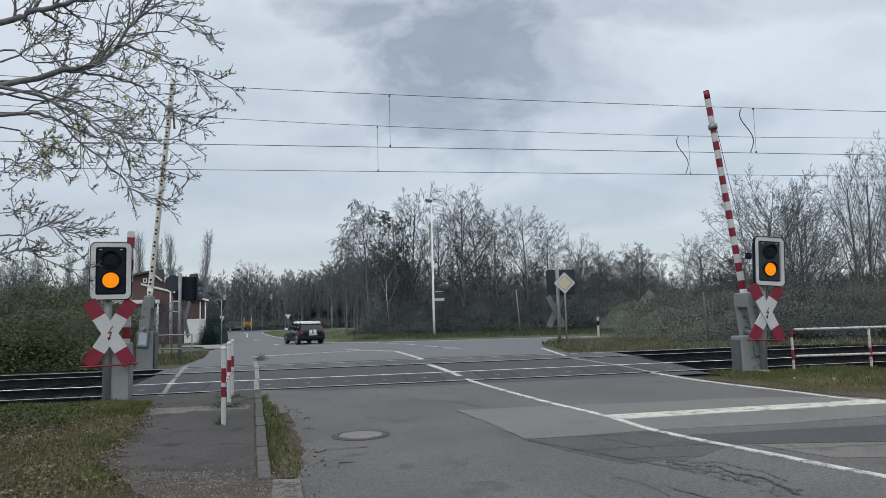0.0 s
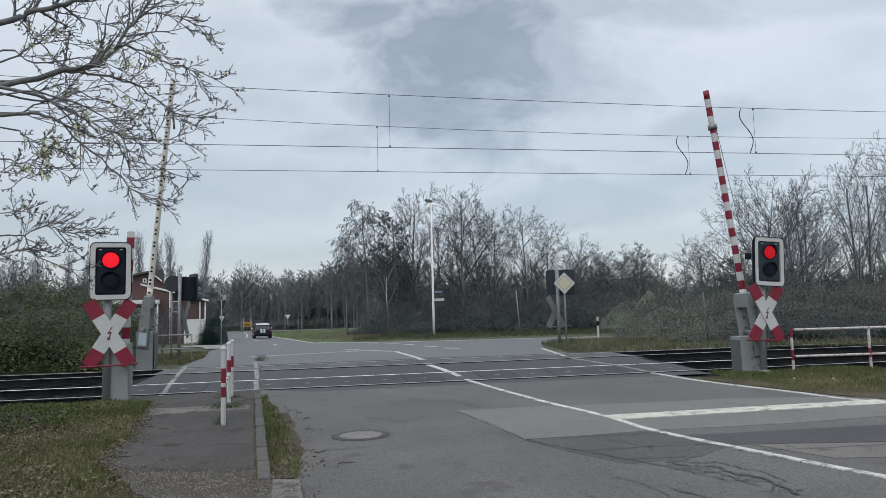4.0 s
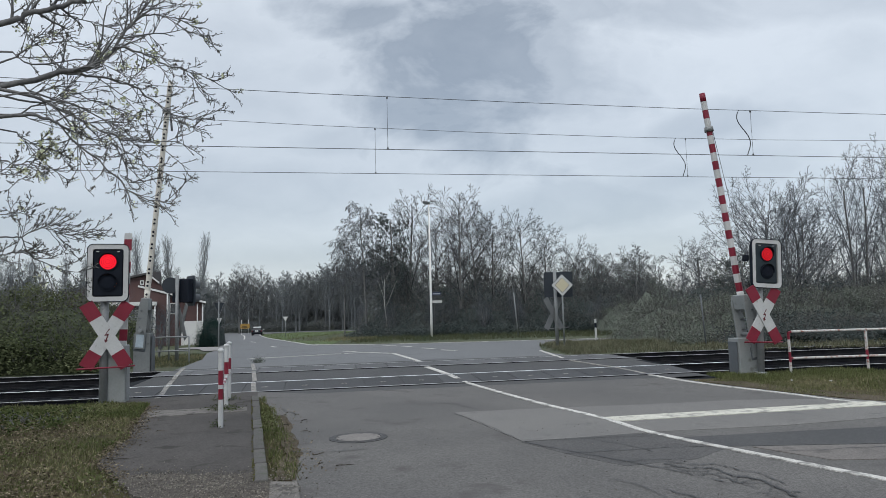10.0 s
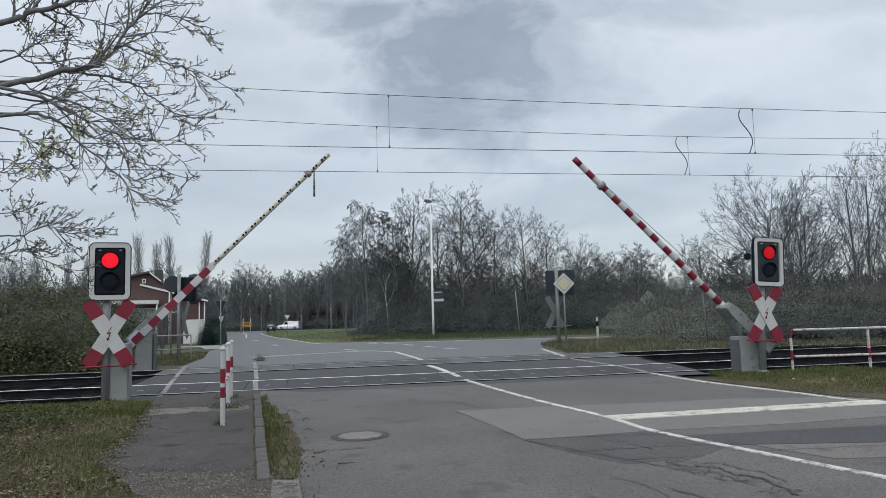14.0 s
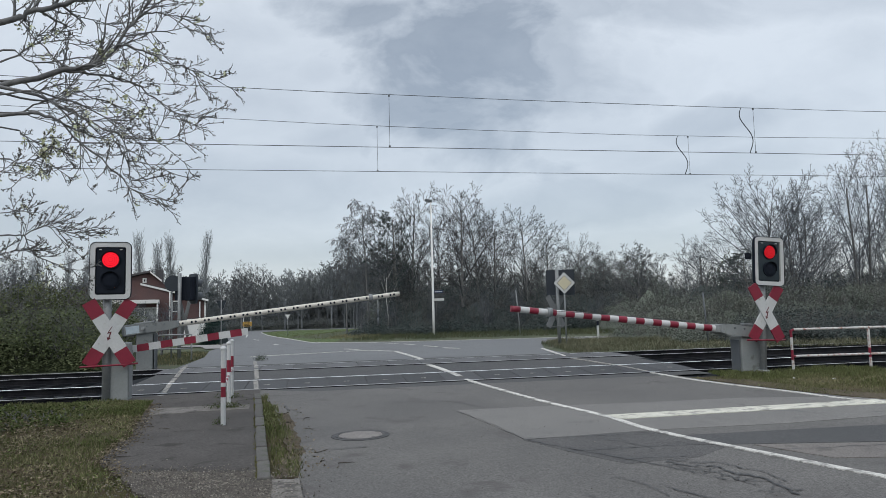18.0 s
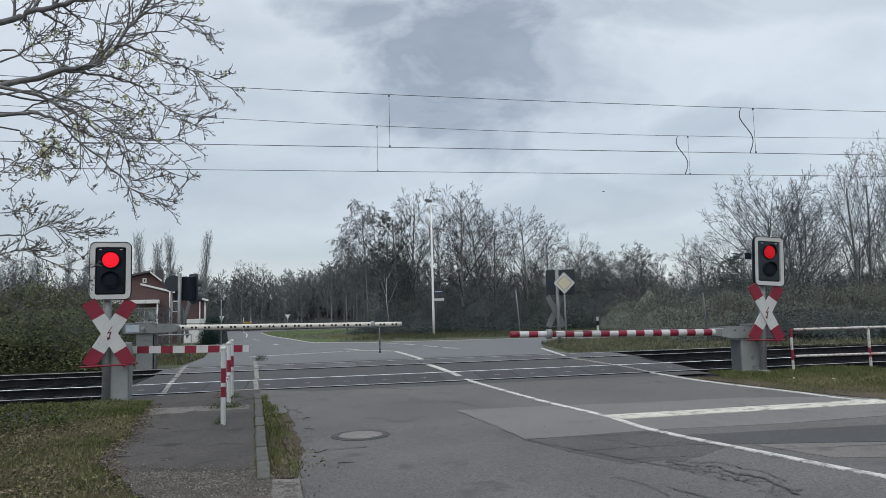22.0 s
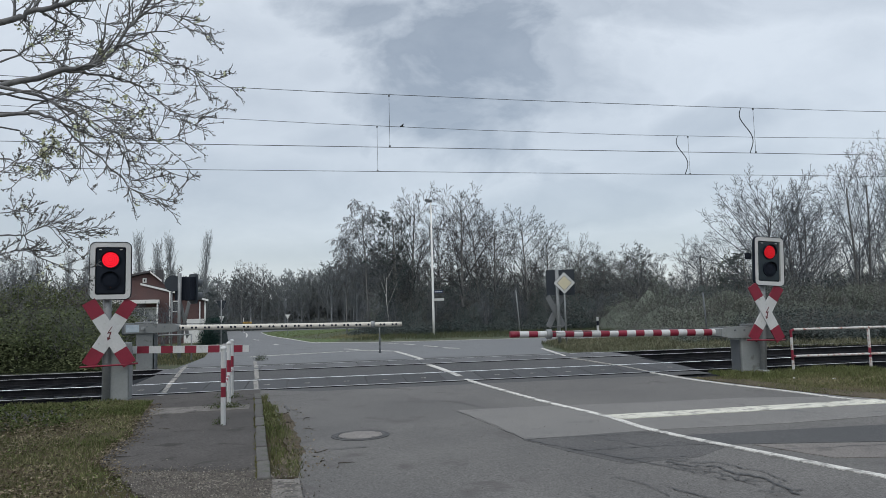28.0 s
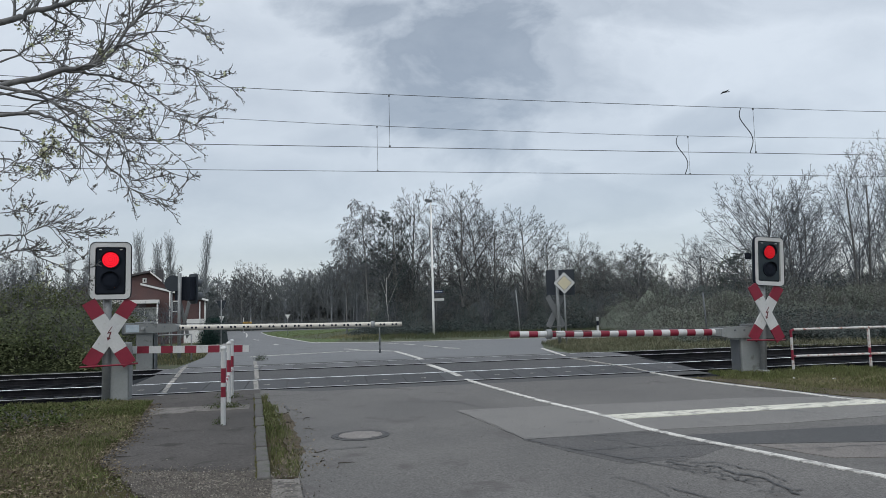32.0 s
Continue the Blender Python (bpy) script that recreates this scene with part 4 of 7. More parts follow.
def crossbuck(t, zc, y, back=False, place=None, dx=0.0):
    """The white cross with red ends and a small lightning arrow, and the red bar under it."""
    for k, tilt in enumerate((31.5, -31.5)):
        yy = y - 0.03 * k
        for nm, z0, z1, mt in (("cross_arm", -0.40, 0.40, "white"), ("arm_end", 0.402, 0.765, "red"), ("arm_end", -0.745, -0.402, "red")):
            bm = B()
            box(bm, -0.135, 0.135, yy - 0.012, yy + 0.012, z0, z1)
            bmesh.ops.rotate(bm, verts=bm.verts[:], cent=(0, 0, 0), matrix=Matrix.Rotation(radians(tilt), 3, "Y"))
            bmesh.ops.translate(bm, verts=bm.verts[:], vec=(dx, 0, zc))
            ob = part(nm, bm, M["sign_grey"] if back else M[mt], t, "" if back else ("red end of the cross" if mt == "red" else ""))
            if place:
                ob.matrix_basis = place
    if not back:
        bolt = [(0.045, 0.14), (-0.045, -0.005), (0.012, 0.0), (-0.018, -0.085), (-0.045, -0.075), (-0.028, -0.15), (0.03, -0.10), (0.005, -0.095), (0.045, 0.035), (-0.008, 0.028), (0.062, 0.135)]
        part("lightning_arrow", slab(B(), [(x + dx, z + zc) for x, z in bolt], y - 0.047, y - 0.044), M["red_dark"], t, "small dark red lightning arrow")
        part("lower_bar", rod(B(), [(dx - 0.54, y, zc - 0.66), (dx - 0.3, y - 0.03, zc - 0.655), (dx + 0.3, y - 0.03, zc - 0.645), (dx + 0.54, y, zc - 0.63)], 0.018, 8), M["red"], t, "thin red bar")


SIG_L, LENS_L = signal("crossing_signal", spot(-6.95, 14.23, 0, 17), "white-bordered crossing light over a red and white crossbuck on zinc post", 0.07, 0.05, 0.07, 0.77)
SIG_R, LENS_R = signal("crossing_signal", spot(7.64, 16.75, 0.03, 15) @ pose(0, 0, 0, 0, 3.2, 0), "white-bordered crossing light over a red and white crossbuck beside barrier", 0.11, 0.02, 0.0, red_lit=M["lens_red_dim"], plate=M["plate_veiled"], side_box=True)


def barrier(name, m, label, length, radius, red, high, cab, leg=False, slim=0.0, casing=None):
    """A lifting barrier: a machine with a boom that turns on it. The boom reaches along the thing's +x. Returns the boom."""
    t = thing(name, m, label, "barrier", "crossing barriers")
    bm = B()
    box(bm, cab - 0.36 + slim, cab + 0.26 - slim * 0.2, -0.22, 0.22, -0.15, high - 0.09, bevel=0.02)
    part("machine_cabinet", bm, casing or M["cabinet"], t, "grey painted drive cabinet")
    bm = B()
    box(bm, cab + 0.265, cab + 0.29, -0.18, 0.18, 0.0, high - 0.17, bevel=0.008)
    part("cabinet_door", bm, M["cabinet_dark"], t, "darker side panel")
    bm = B()
    box(bm, cab - 0.40, cab + 0.33, -0.27, 0.27, -0.2, -0.01, bevel=0.02)
    part("foundation", bm, M["kerb"], t)
    bm = B()
    rod(bm, [(0, -0.40, high), (0, 0.40, high)], 0.05, 12)
    part("axle", bm, M["zinc"], t)
    n = int(round((length - 0.85) / (0.217 if red else 0.36)))
    x0 = 0.85
    bm = rod(B(), [(x0 - 0.3, 0, 0), (length - 0.02, 0, 0)], [radius * 0.93, radius * 0.82], 14)
    boom = part("boom", bm, M["zinc"], t, "red and white banded tube" if red else "cream-painted tube, seen from behind")
    for k in range(n):
        xa, xb = x0 + (length - x0) * k / n, x0 + (length - x0) * (k + 1) / n
        q0, q1 = radius * (1.0 - 0.12 * k / n), radius * (1.0 - 0.12 * (k + 1) / n)
        paint = (M["red"] if (n - 1 - k) % 2 == 0 else M["white"]) if red else M["boom_cream"]
        part("band", rod(B(), [(xa, 0, 0), (xb, 0, 0)], [q0, q1], 16, caps=(k in (0, n - 1))), paint, boom)
    bm = B()
    rod(bm, [(length - 1.0, 0, 0), (length - 0.88, 0, 0)], radius * 1.35, 16)
    part("clamp", bm, M["zinc"], boom)
    if not red:
        k = 0
        x = x0 + 0.12
        while x < length - 0.15:
            for dx in (0.0, 0.12):
                bm = B()
                rod(bm, [(x + dx, -radius * 0.80, 0), (x + dx, -radius * 1.06, 0)], 0.034, 10)
                part("reflector", bm, M["black"], boom)
            x += 0.385
    # the counterweight arm and its plates
    for sgn in (-1, 1):
        bm = B()
        slab(bm, [(-0.55, -0.15), (0.75, -0.13), (0.95, -0.09), (0.95, 0.09), (0.75, 0.13), (-0.55, 0.15)], sgn * 0.26 - 0.02, sgn * 0.26 + 0.02)
        part("side_plate", bm, casing or M["cabinet"], boom)
    bm = B()
    box(bm, 0.62, 0.98, -0.235, 0.235, -0.10, 0.10, bevel=0.02)
    part("boom_socket", bm, M["cabinet"], boom)
    bm = B()
    box(bm, -0.62, -0.30, -0.235, 0.235, -0.17, 0.17, bevel=0.02)
    part("counterweight", bm, M["cabinet_dark"], boom)
    for bx in (0.1, 0.35, 0.60):
        bm = B()
        rod(bm, [(bx, -0.30, 0.05), (bx, 0.30, 0.05)], 0.022, 8)
        part("bolt", bm, M["cabinet_dark"], boom)
    bm = B()
    box(bm, -0.30, 0.25, -0.06, 0.10, 0.15, 0.20, bevel=0.01)
    part("top_cover", bm, M["zinc"], boom)
    bm = B()
    box(bm, -0.50, -0.12, -0.286, -0.281, -0.11, 0.11)
    part("sticker", bm, M["sticker"], boom, "pale blue inspection sticker")
    # the stay wire
    part("stay_wire", rod(B(), [(-0.5, 0.3, 0.14), (length * 0.4, 0.22, 0.10), (length - 0.95, radius, 0.04)], 0.007, 5), M["wire"], boom)
    boom.matrix_basis = pose(0, 0, high, 0, -85, 0)
    hang = None
    if leg:
        bm = B()
        rod(bm, [(0, 0, 0), (0, 0, -0.35)], 0.022, 8, 0)
        rod(bm, [(0, 0, -0.35), (0, 0, -0.62)], 0.030, 8, 1)
        rod(bm, [(0, 0, -0.62), (0, 0, -0.86)], 0.034, 8, 1)
        hang = part("support_leg", bm, [M["cabinet"], M["cabinet_dark"]], boom, "swinging support leg under the boom's tip")
        hang.matrix_basis = pose(length - 0.72, 0, -0.05)
    return t, boom, hang


RIGHT, RIGHT_BOOM, _ = barrier("road_barrier", spot(7.55, 17.2, 0, 190.2), "lifting road barrier with red and white boom and grey machine", 6.15, 0.082, True, 0.95, 0.16)
LEFT, LEFT_BOOM, LEFT_LEG = barrier("road_barrier", spot(-9.1, 21.07, 0, 10.2), "lifting road barrier seen from behind, cream boom with dark reflectors", 7.82, 0.085, False, 1.22, 0.02, True, 0.12, M["cabinet_old"])


def path_barrier():
    t = thing("footpath_barrier", spot(-6.74, 14.49, 0, 10.2), "small barrier with a flat red and white arm across the footpath", "barrier", "crossing barriers")
    bm = B()
    box(bm, -0.28, 0.16, -0.16, 0.16, -0.1, 1.18, bevel=0.02)
    part("machine_cabinet", bm, M["cabinet"], t, "slim grey drive cabinet")
    bm = B()
    box(bm, 0.162, 0.175, -0.13, 0.13, 0.08, 1.02)
    part("cabinet_door", bm, M["zinc"], t)
    bm = B()
    rod(bm, [(0.0, 0, 1.02), (0.0, 0.30, 1.02)], 0.04, 10)
    part("axle", bm, M["zinc"], t)
    bm = B()
    box(bm, -0.35, -0.002, 0.19, 0.245, -0.06, 0.06, bevel=0.01)
    boom = part("arm", bm, M["cabinet"], t, "flat banded arm")
    n = 10
    for k in range(n):
        xa, xb = 2.4 * k / n, 2.4 * (k + 1) / n
        bm = B()
        box(bm, xa, xb, 0.20, 0.235, -0.075, 0.075)
        part("band", bm, M["red"] if k % 2 == 1 else M["white"], boom)
    bm = B()
    box(bm, 2.4, 2.53, 0.20, 0.235, -0.075, 0.075)
    part("band", bm, M["white"], boom)
    boom.matrix_basis = pose(0, 0, 1.02, 0, -88, 0)
    return t, boom


PATH_BARRIER, PATH_BOOM = path_barrier()


def back_signal():
    """The crossing light for the other direction, seen from behind."""
    x, y = -10.12, 26.4
    t = thing("crossing_signal", spot(x, y, 0, 190), "crossing light and crossbuck seen from behind on a grey post", "signal", "crossing lights")
    part("post", rod(B(), [(0, 0, -0.3), (0, 0, 3.28)], 0.07, 12), M["zinc"], t)
    side = pose(-0.42, 0, 0, 0, 0, -58)
    bm = slab(B(), [(x, z + 2.68) for x, z in rounded(0.80, 1.15, 0.12)], -0.10, -0.06)
    part("back_plate", bm, M["blue_back"], t).matrix_basis = side
    bm = B()
    box(bm, -0.28, 0.28, -0.06, 0.14, 2.23, 3.13, bevel=0.03)
    part("housing", bm, M["black"], t).matrix_basis = side
    for z in (2.93, 2.43):
        bm = B()
        rod(bm, [(0, -0.08, z), (0, -0.40, z - 0.03)], 0.15, 14, caps=False)
        bmesh.ops.solidify(bm, geom=bm.faces[:], thickness=0.012)
        part("hood", bm, M["cabinet_dark"], t).matrix_basis = side
    bm = B()
    slab(bm, rounded(0.62, 0.62, 0.30), -0.08, -0.06)
    bmesh.ops.translate(bm, verts=bm.verts[:], vec=(0.26, 0, 2.90))
    part("round_sign", bm, M["blue_back"], t)
    bm = B()
    box(bm, -0.34, 0.20, -0.30, -0.09, 2.25, 3.15, bevel=0.03)
    part("switch_box", bm, M["black"], t, "dark box fixed to the post")
    crossbuck(t, 1.5, 0.05, True, pose(-0.22, 0, 0, 0, 0, -58))
    t2 = thing("sign_post", spot(-10.5, 26.6), "thin zinc post beside the crossing light", "post")
    part("post", rod(B(), [(0, 0, -0.2), (0, 0, 3.2)], 0.032, 8), M["zinc"], t2)


back_signal()


def diamond_signal():
    x, y = 5.0, 29.5
    t = thing("crossing_signal", spot(x, y, 0.05, 178), "rear of a crossing light and crossbuck on a zinc post", "signal", "crossing lights")
    part("post", rod(B(), [(0.16, 0, -0.2), (0.16, 0, 3.26)], 0.075, 12), M["zinc"], t)
    bm = B()
    slab(bm, rounded(1.20, 1.08, 0.05), -0.10, -0.05)
    bmesh.ops.translate(bm, verts=bm.verts[:], vec=(0.02, 0, 2.62))
    part("back_plate", bm, M["blue_back"], t, "dark square back plate")
    bm = B()
    box(bm, -0.35, 0.35, -0.26, -0.10, 2.25, 2.98, bevel=0.02)
    part("housing", bm, M["blue_back"], t)
    crossbuck(t, 1.38, -0.02, True, pose(0.26, 0, 0, 0, 0, 30))
    part("lower_bar", rod(B(), [(-0.38, 0.1, 0.80), (0.78, 0.1, 0.74)], 0.016, 8), M["sign_grey"], t)
    t = thing("priority_sign", spot(5.08, 29.2, 0.02, 3), "yellow and white diamond priority sign on a thin post", "road sign")
    part("post", rod(B(), [(0, 0, -0.2), (0, 0, 3.05)], 0.034, 10), M["zinc"], t)
    for nm, w, y0, mt in (("rim", 0.67, -0.046, "blue_back"), ("border", 0.65, -0.050, "white"), ("inner_line", 0.46, -0.057, "cabinet_dark"), ("panel", 0.43, -0.060, "yellow")):
        bm = B()
        slab(bm, rounded(w, w, 0.04), y0 - 0.006, y0)
        bmesh.ops.rotate(bm, verts=bm.verts[:], cent=(0, 0, 0), matrix=Matrix.Rotation(radians(45), 3, "Y"))
        bmesh.ops.translate(bm, verts=bm.verts[:], vec=(0, 0, 2.60))
        part(nm, bm, M["sign_pale"] if mt == "yellow" else M[mt], t, "pale yellow centre" if mt == "yellow" else "")


diamond_signal()


# ---- railings ----
def path_railing():
    t = thing("path_railing", spot(-3.44, 10.76), "short white railing with red bands along the footpath", "railing")
    pts = [(-3.44, 10.76), (-4.02, 12.89), (-4.39, 14.27)]
    z0 = land(-3.44, 10.76)
    for i, (x, y) in enumerate(pts):
        x, y = x + 3.44, y - 10.76
        post = part("post", rod(B(), [(x, y, -0.1), (x, y, 1.16)], 0.030, 10), M["white"], t, "white post with a red band")
        for za, zb, mt in ((-0.1, 0.44, "white"), (0.44, 0.60, "red"), (0.60, 0.66, "white"), (0.66, 0.88, "red"), (0.88, 1.17, "white")):
            if i and mt == "red" and za < 0.5:
                mt = "white"
            bm = B()
            rod(bm, [(x, y, za), (x, y, zb)], 0.038, 14, caps=False)
            part("band", bm, M[mt], post)
        bm = B()
        bmesh.ops.create_uvsphere(bm, u_segments=14, v_segments=8, radius=0.05)
        bmesh.ops.scale(bm, verts=bm.verts[:], vec=(1, 1, 0.8))
        bmesh.ops.translate(bm, verts=bm.verts[:], vec=(x, y, 1.18))
        part("cap", bm, M["white"], post)
    for i in range(2):
        (xa, ya), (xb, yb) = pts[i], pts[i + 1]
        n = 7
        for k in range(n):
            q0, q1 = k / n, (k + 1) / n
            bm = B()
            rod(bm, [(xa + (xb - xa) * q + 3.44, ya + (yb - ya) * q - 10.76, 0.60) for q in (q0, q1)], 0.026, 10, caps=False)
            part("rail_band", bm, M["red"] if k % 2 else M["white"], t)


path_railing()


def field_railing():
    t = thing("field_railing", spot(8.45, 17.0, 0, 4), "red and white tubular railing with chipped paint in the grass", "railing")
    rng = random.Random(5)
    for k in range(4):
        x = k * 1.98
        post = part("post", rod(B(), [(x, 0, -0.1), (x, 0, 0.97)], 0.026, 8), M["rail_paint"], t)
        for za, zb, mt in ((-0.1, 0.26, "rail_paint"), (0.26, 0.50, "red"), (0.50, 0.80, "rail_paint"), (0.80, 0.98, "red" if k == 0 else "rail_paint")):
            part("band", rod(B(), [(x, 0, za), (x, 0, zb)], 0.032, 10, caps=False), M[mt], post)
    for z in (0.99, 0.345):
        x, red = 0.0, False
        pts = [(0.0, 0, z - 0.06), (0.02, 0, z - 0.02), (0.07, 0, z)] if z > 0.9 else [(0, 0, z), (0.07, 0, z)]
        part("rail_band", rod(B(), pts, 0.030, 10, caps=False), M["red"], t)
        x = 0.07
        while x < 6.0:
            w = rng.uniform(0.32, 0.48)
            part("rail_band", rod(B(), [(x, 0, z), (min(x + w, 6.0), 0, z)], 0.030, 10, caps=False), M["red"] if red and rng.random() < (0.6 if z > 0.9 else 0.3) else M["rail_paint"], t)
            red = not red
            x += w


field_railing()


def far_railing():
    t = thing("gate_railing", spot(-10.6, 25.0, 0, 8), "grey tubular railing near the far barrier", "railing")
    for x in (0.0, 1.4):
        part("post", rod(B(), [(x, 0, -0.1), (x, 0, 0.95)], 0.028, 8), M["zinc"], t)
    for z in (0.95, 0.45):
        part("rail", rod(B(), [(0, 0, z), (1.4, 0, z)], 0.026, 8), M["zinc"], t)


far_railing()


# ---- street furniture ----
def lamp_post():
    t = thing("street_lamp", spot(-0.98, 60.1), "tall pale street lamp with a box-shaped head and street name plates", "street lamp")
    part("mast", rod(B(), [(0, 0, -0.2), (0, 0, 1.6), (0, 0, 11.6)], [0.11, 0.105, 0.06], 12), M["render"], t, "tapered pale mast")
    bm = B()
    box(bm, -0.55, 0.12, -0.16, 0.16, 11.55, 11.78, bevel=0.05)
    bmesh.ops.rotate(bm, verts=bm.verts[:], cent=(0, 0, 11.6), matrix=Matrix.Rotation(radians(12), 3, "Y"))
    part("lamp_head", bm, M["cabinet_dark"], t)
    bm = B()
    box(bm, 0.08, 0.85, -0.015, 0.015, 3.55, 3.8)
    part("name_plate", bm, M["blue"], t, "blue street name plate")
    bm = B()
    for k in range(4):
        box(bm, 0.16 + k * 0.17, 0.28 + k * 0.17, -0.02, -0.016, 3.63, 3.72)
    part("lettering", bm, M["white"], t)
    bm = B()
    box(bm, 0.08, 0.95, -0.015, 0.015, 2.88, 3.10)
    part("direction_plate", bm, M["white"], t, "white direction plate")


lamp_post()


def small_posts():
    t = thing("leaning_post", spot(10.2, 27.0) @ pose(0, 0, 0, 0, -3, 0), "thin dark post among the brambles", "post")
    part("post", rod(B(), [(0, 0, -0.2), (0, 0, 2.0)], 0.03, 8), M["cabinet_dark"], t)
    t = thing("leaning_post", spot(5.6, 51.8, 0, 0) @ pose(0, 0, 0, 0, -4, 0), "slim grey post leaning at the wood's edge", "post")
    part("post", rod(B(), [(0, 0, -0.2), (0, 0, 3.4)], [0.05, 0.04], 8), M["zinc"], t)
    bm = B()
    box(bm, -0.06, 0.06, -0.05, 0.05, 3.3, 3.55, bevel=0.02)
    part("cap", bm, M["cabinet_dark"], t)
    t = thing("marker_post", spot(8.05, 36.6, 0.15), "white roadside marker post with a black band", "marker post")
    for za, zb, mt in ((-0.2, 0.55, "white"), (0.55, 0.8, "black"), (0.8, 1.0, "white")):
        bm = B()
        box(bm, -0.05, 0.05, -0.05, 0.05, za, zb, bevel=0.01)
        part("band", bm, M[mt], t)
    # a give-way sign seen edge-on and one far off
    t = thing("give_way_sign", spot(-14.5, 44.9, 0, 152), "triangular sign seen nearly edge-on on a zinc post", "road sign", "far signs")
    part("post", rod(B(), [(0, 0, -0.2), (0, 0, 2.95)], 0.035, 8), M["zinc"], t)
    part("plate", slab(B(), [(-0.45, 2.9), (0.45, 2.9), (0, 2.1)], -0.05, -0.035), M["white"], t)
    part("plate_back", slab(B(), [(-0.45, 2.9), (0.45, 2.9), (0, 2.1)], -0.034, -0.025), M["blue_back"], t)
    part("small_plate", slab(B(), [(-0.22, 1.9), (0.22, 1.9), (0, 1.5)], -0.05, -0.035), M["white"], t)
    t = thing("give_way_sign", spot(-21.1, 93, 0, 10), "small white triangular give-way sign by the far grass", "road sign", "far signs")
    part("post", rod(B(), [(0, 0, -0.2), (0, 0, 2.6)], 0.04, 8), M["zinc"], t)
    part("plate", slab(B(), [(-0.38, 2.65), (0.38, 2.65), (0, 2.0)], -0.06, -0.04), M["white"], t)
    part("plate_inset", slab(B(), [(-0.22, 2.57), (0.22, 2.57), (0, 2.2)], -0.064, -0.061), M["render"], t)
    t = thing("direction_sign", spot(-42.5, 149, 0, 12), "yellow direction sign on two posts at the far junction", "road sign")
    for x in (-0.75, 0.75):
        part("post", rod(B(), [(x, 0, -0.2), (x, 0, 2.9)], 0.06, 8), M["white"], t)
    bm = B()
    box(bm, -0.95, 0.95, -0.06, -0.02, 1.0, 2.0, bevel=0.02)
    part("panel", bm, M["yellow"], t)
    bm = B()
    for k in range(3):
        box(bm, -0.7 + 0.1 * k, 0.5, -0.07, -0.062, 1.15 + 0.28 * k, 1.26 + 0.28 * k)
    part("lettering", bm, M["black"], t)
    for x, y, h in ((-21.5, 131, 4.2),):
        t = thing("roadside_post", spot(x, y), "thin grey post beside the far road", "post", "far posts")
        part("post", rod(B(), [(0, 0, -0.2), (0, 0, h)], 0.03, 6), M["zinc"], t)
        bm = B()
        box(bm, -0.05, 0.05, -0.05, 0.05, h - 0.2, h)
        part("cap", bm, M["white"], t)


small_posts()


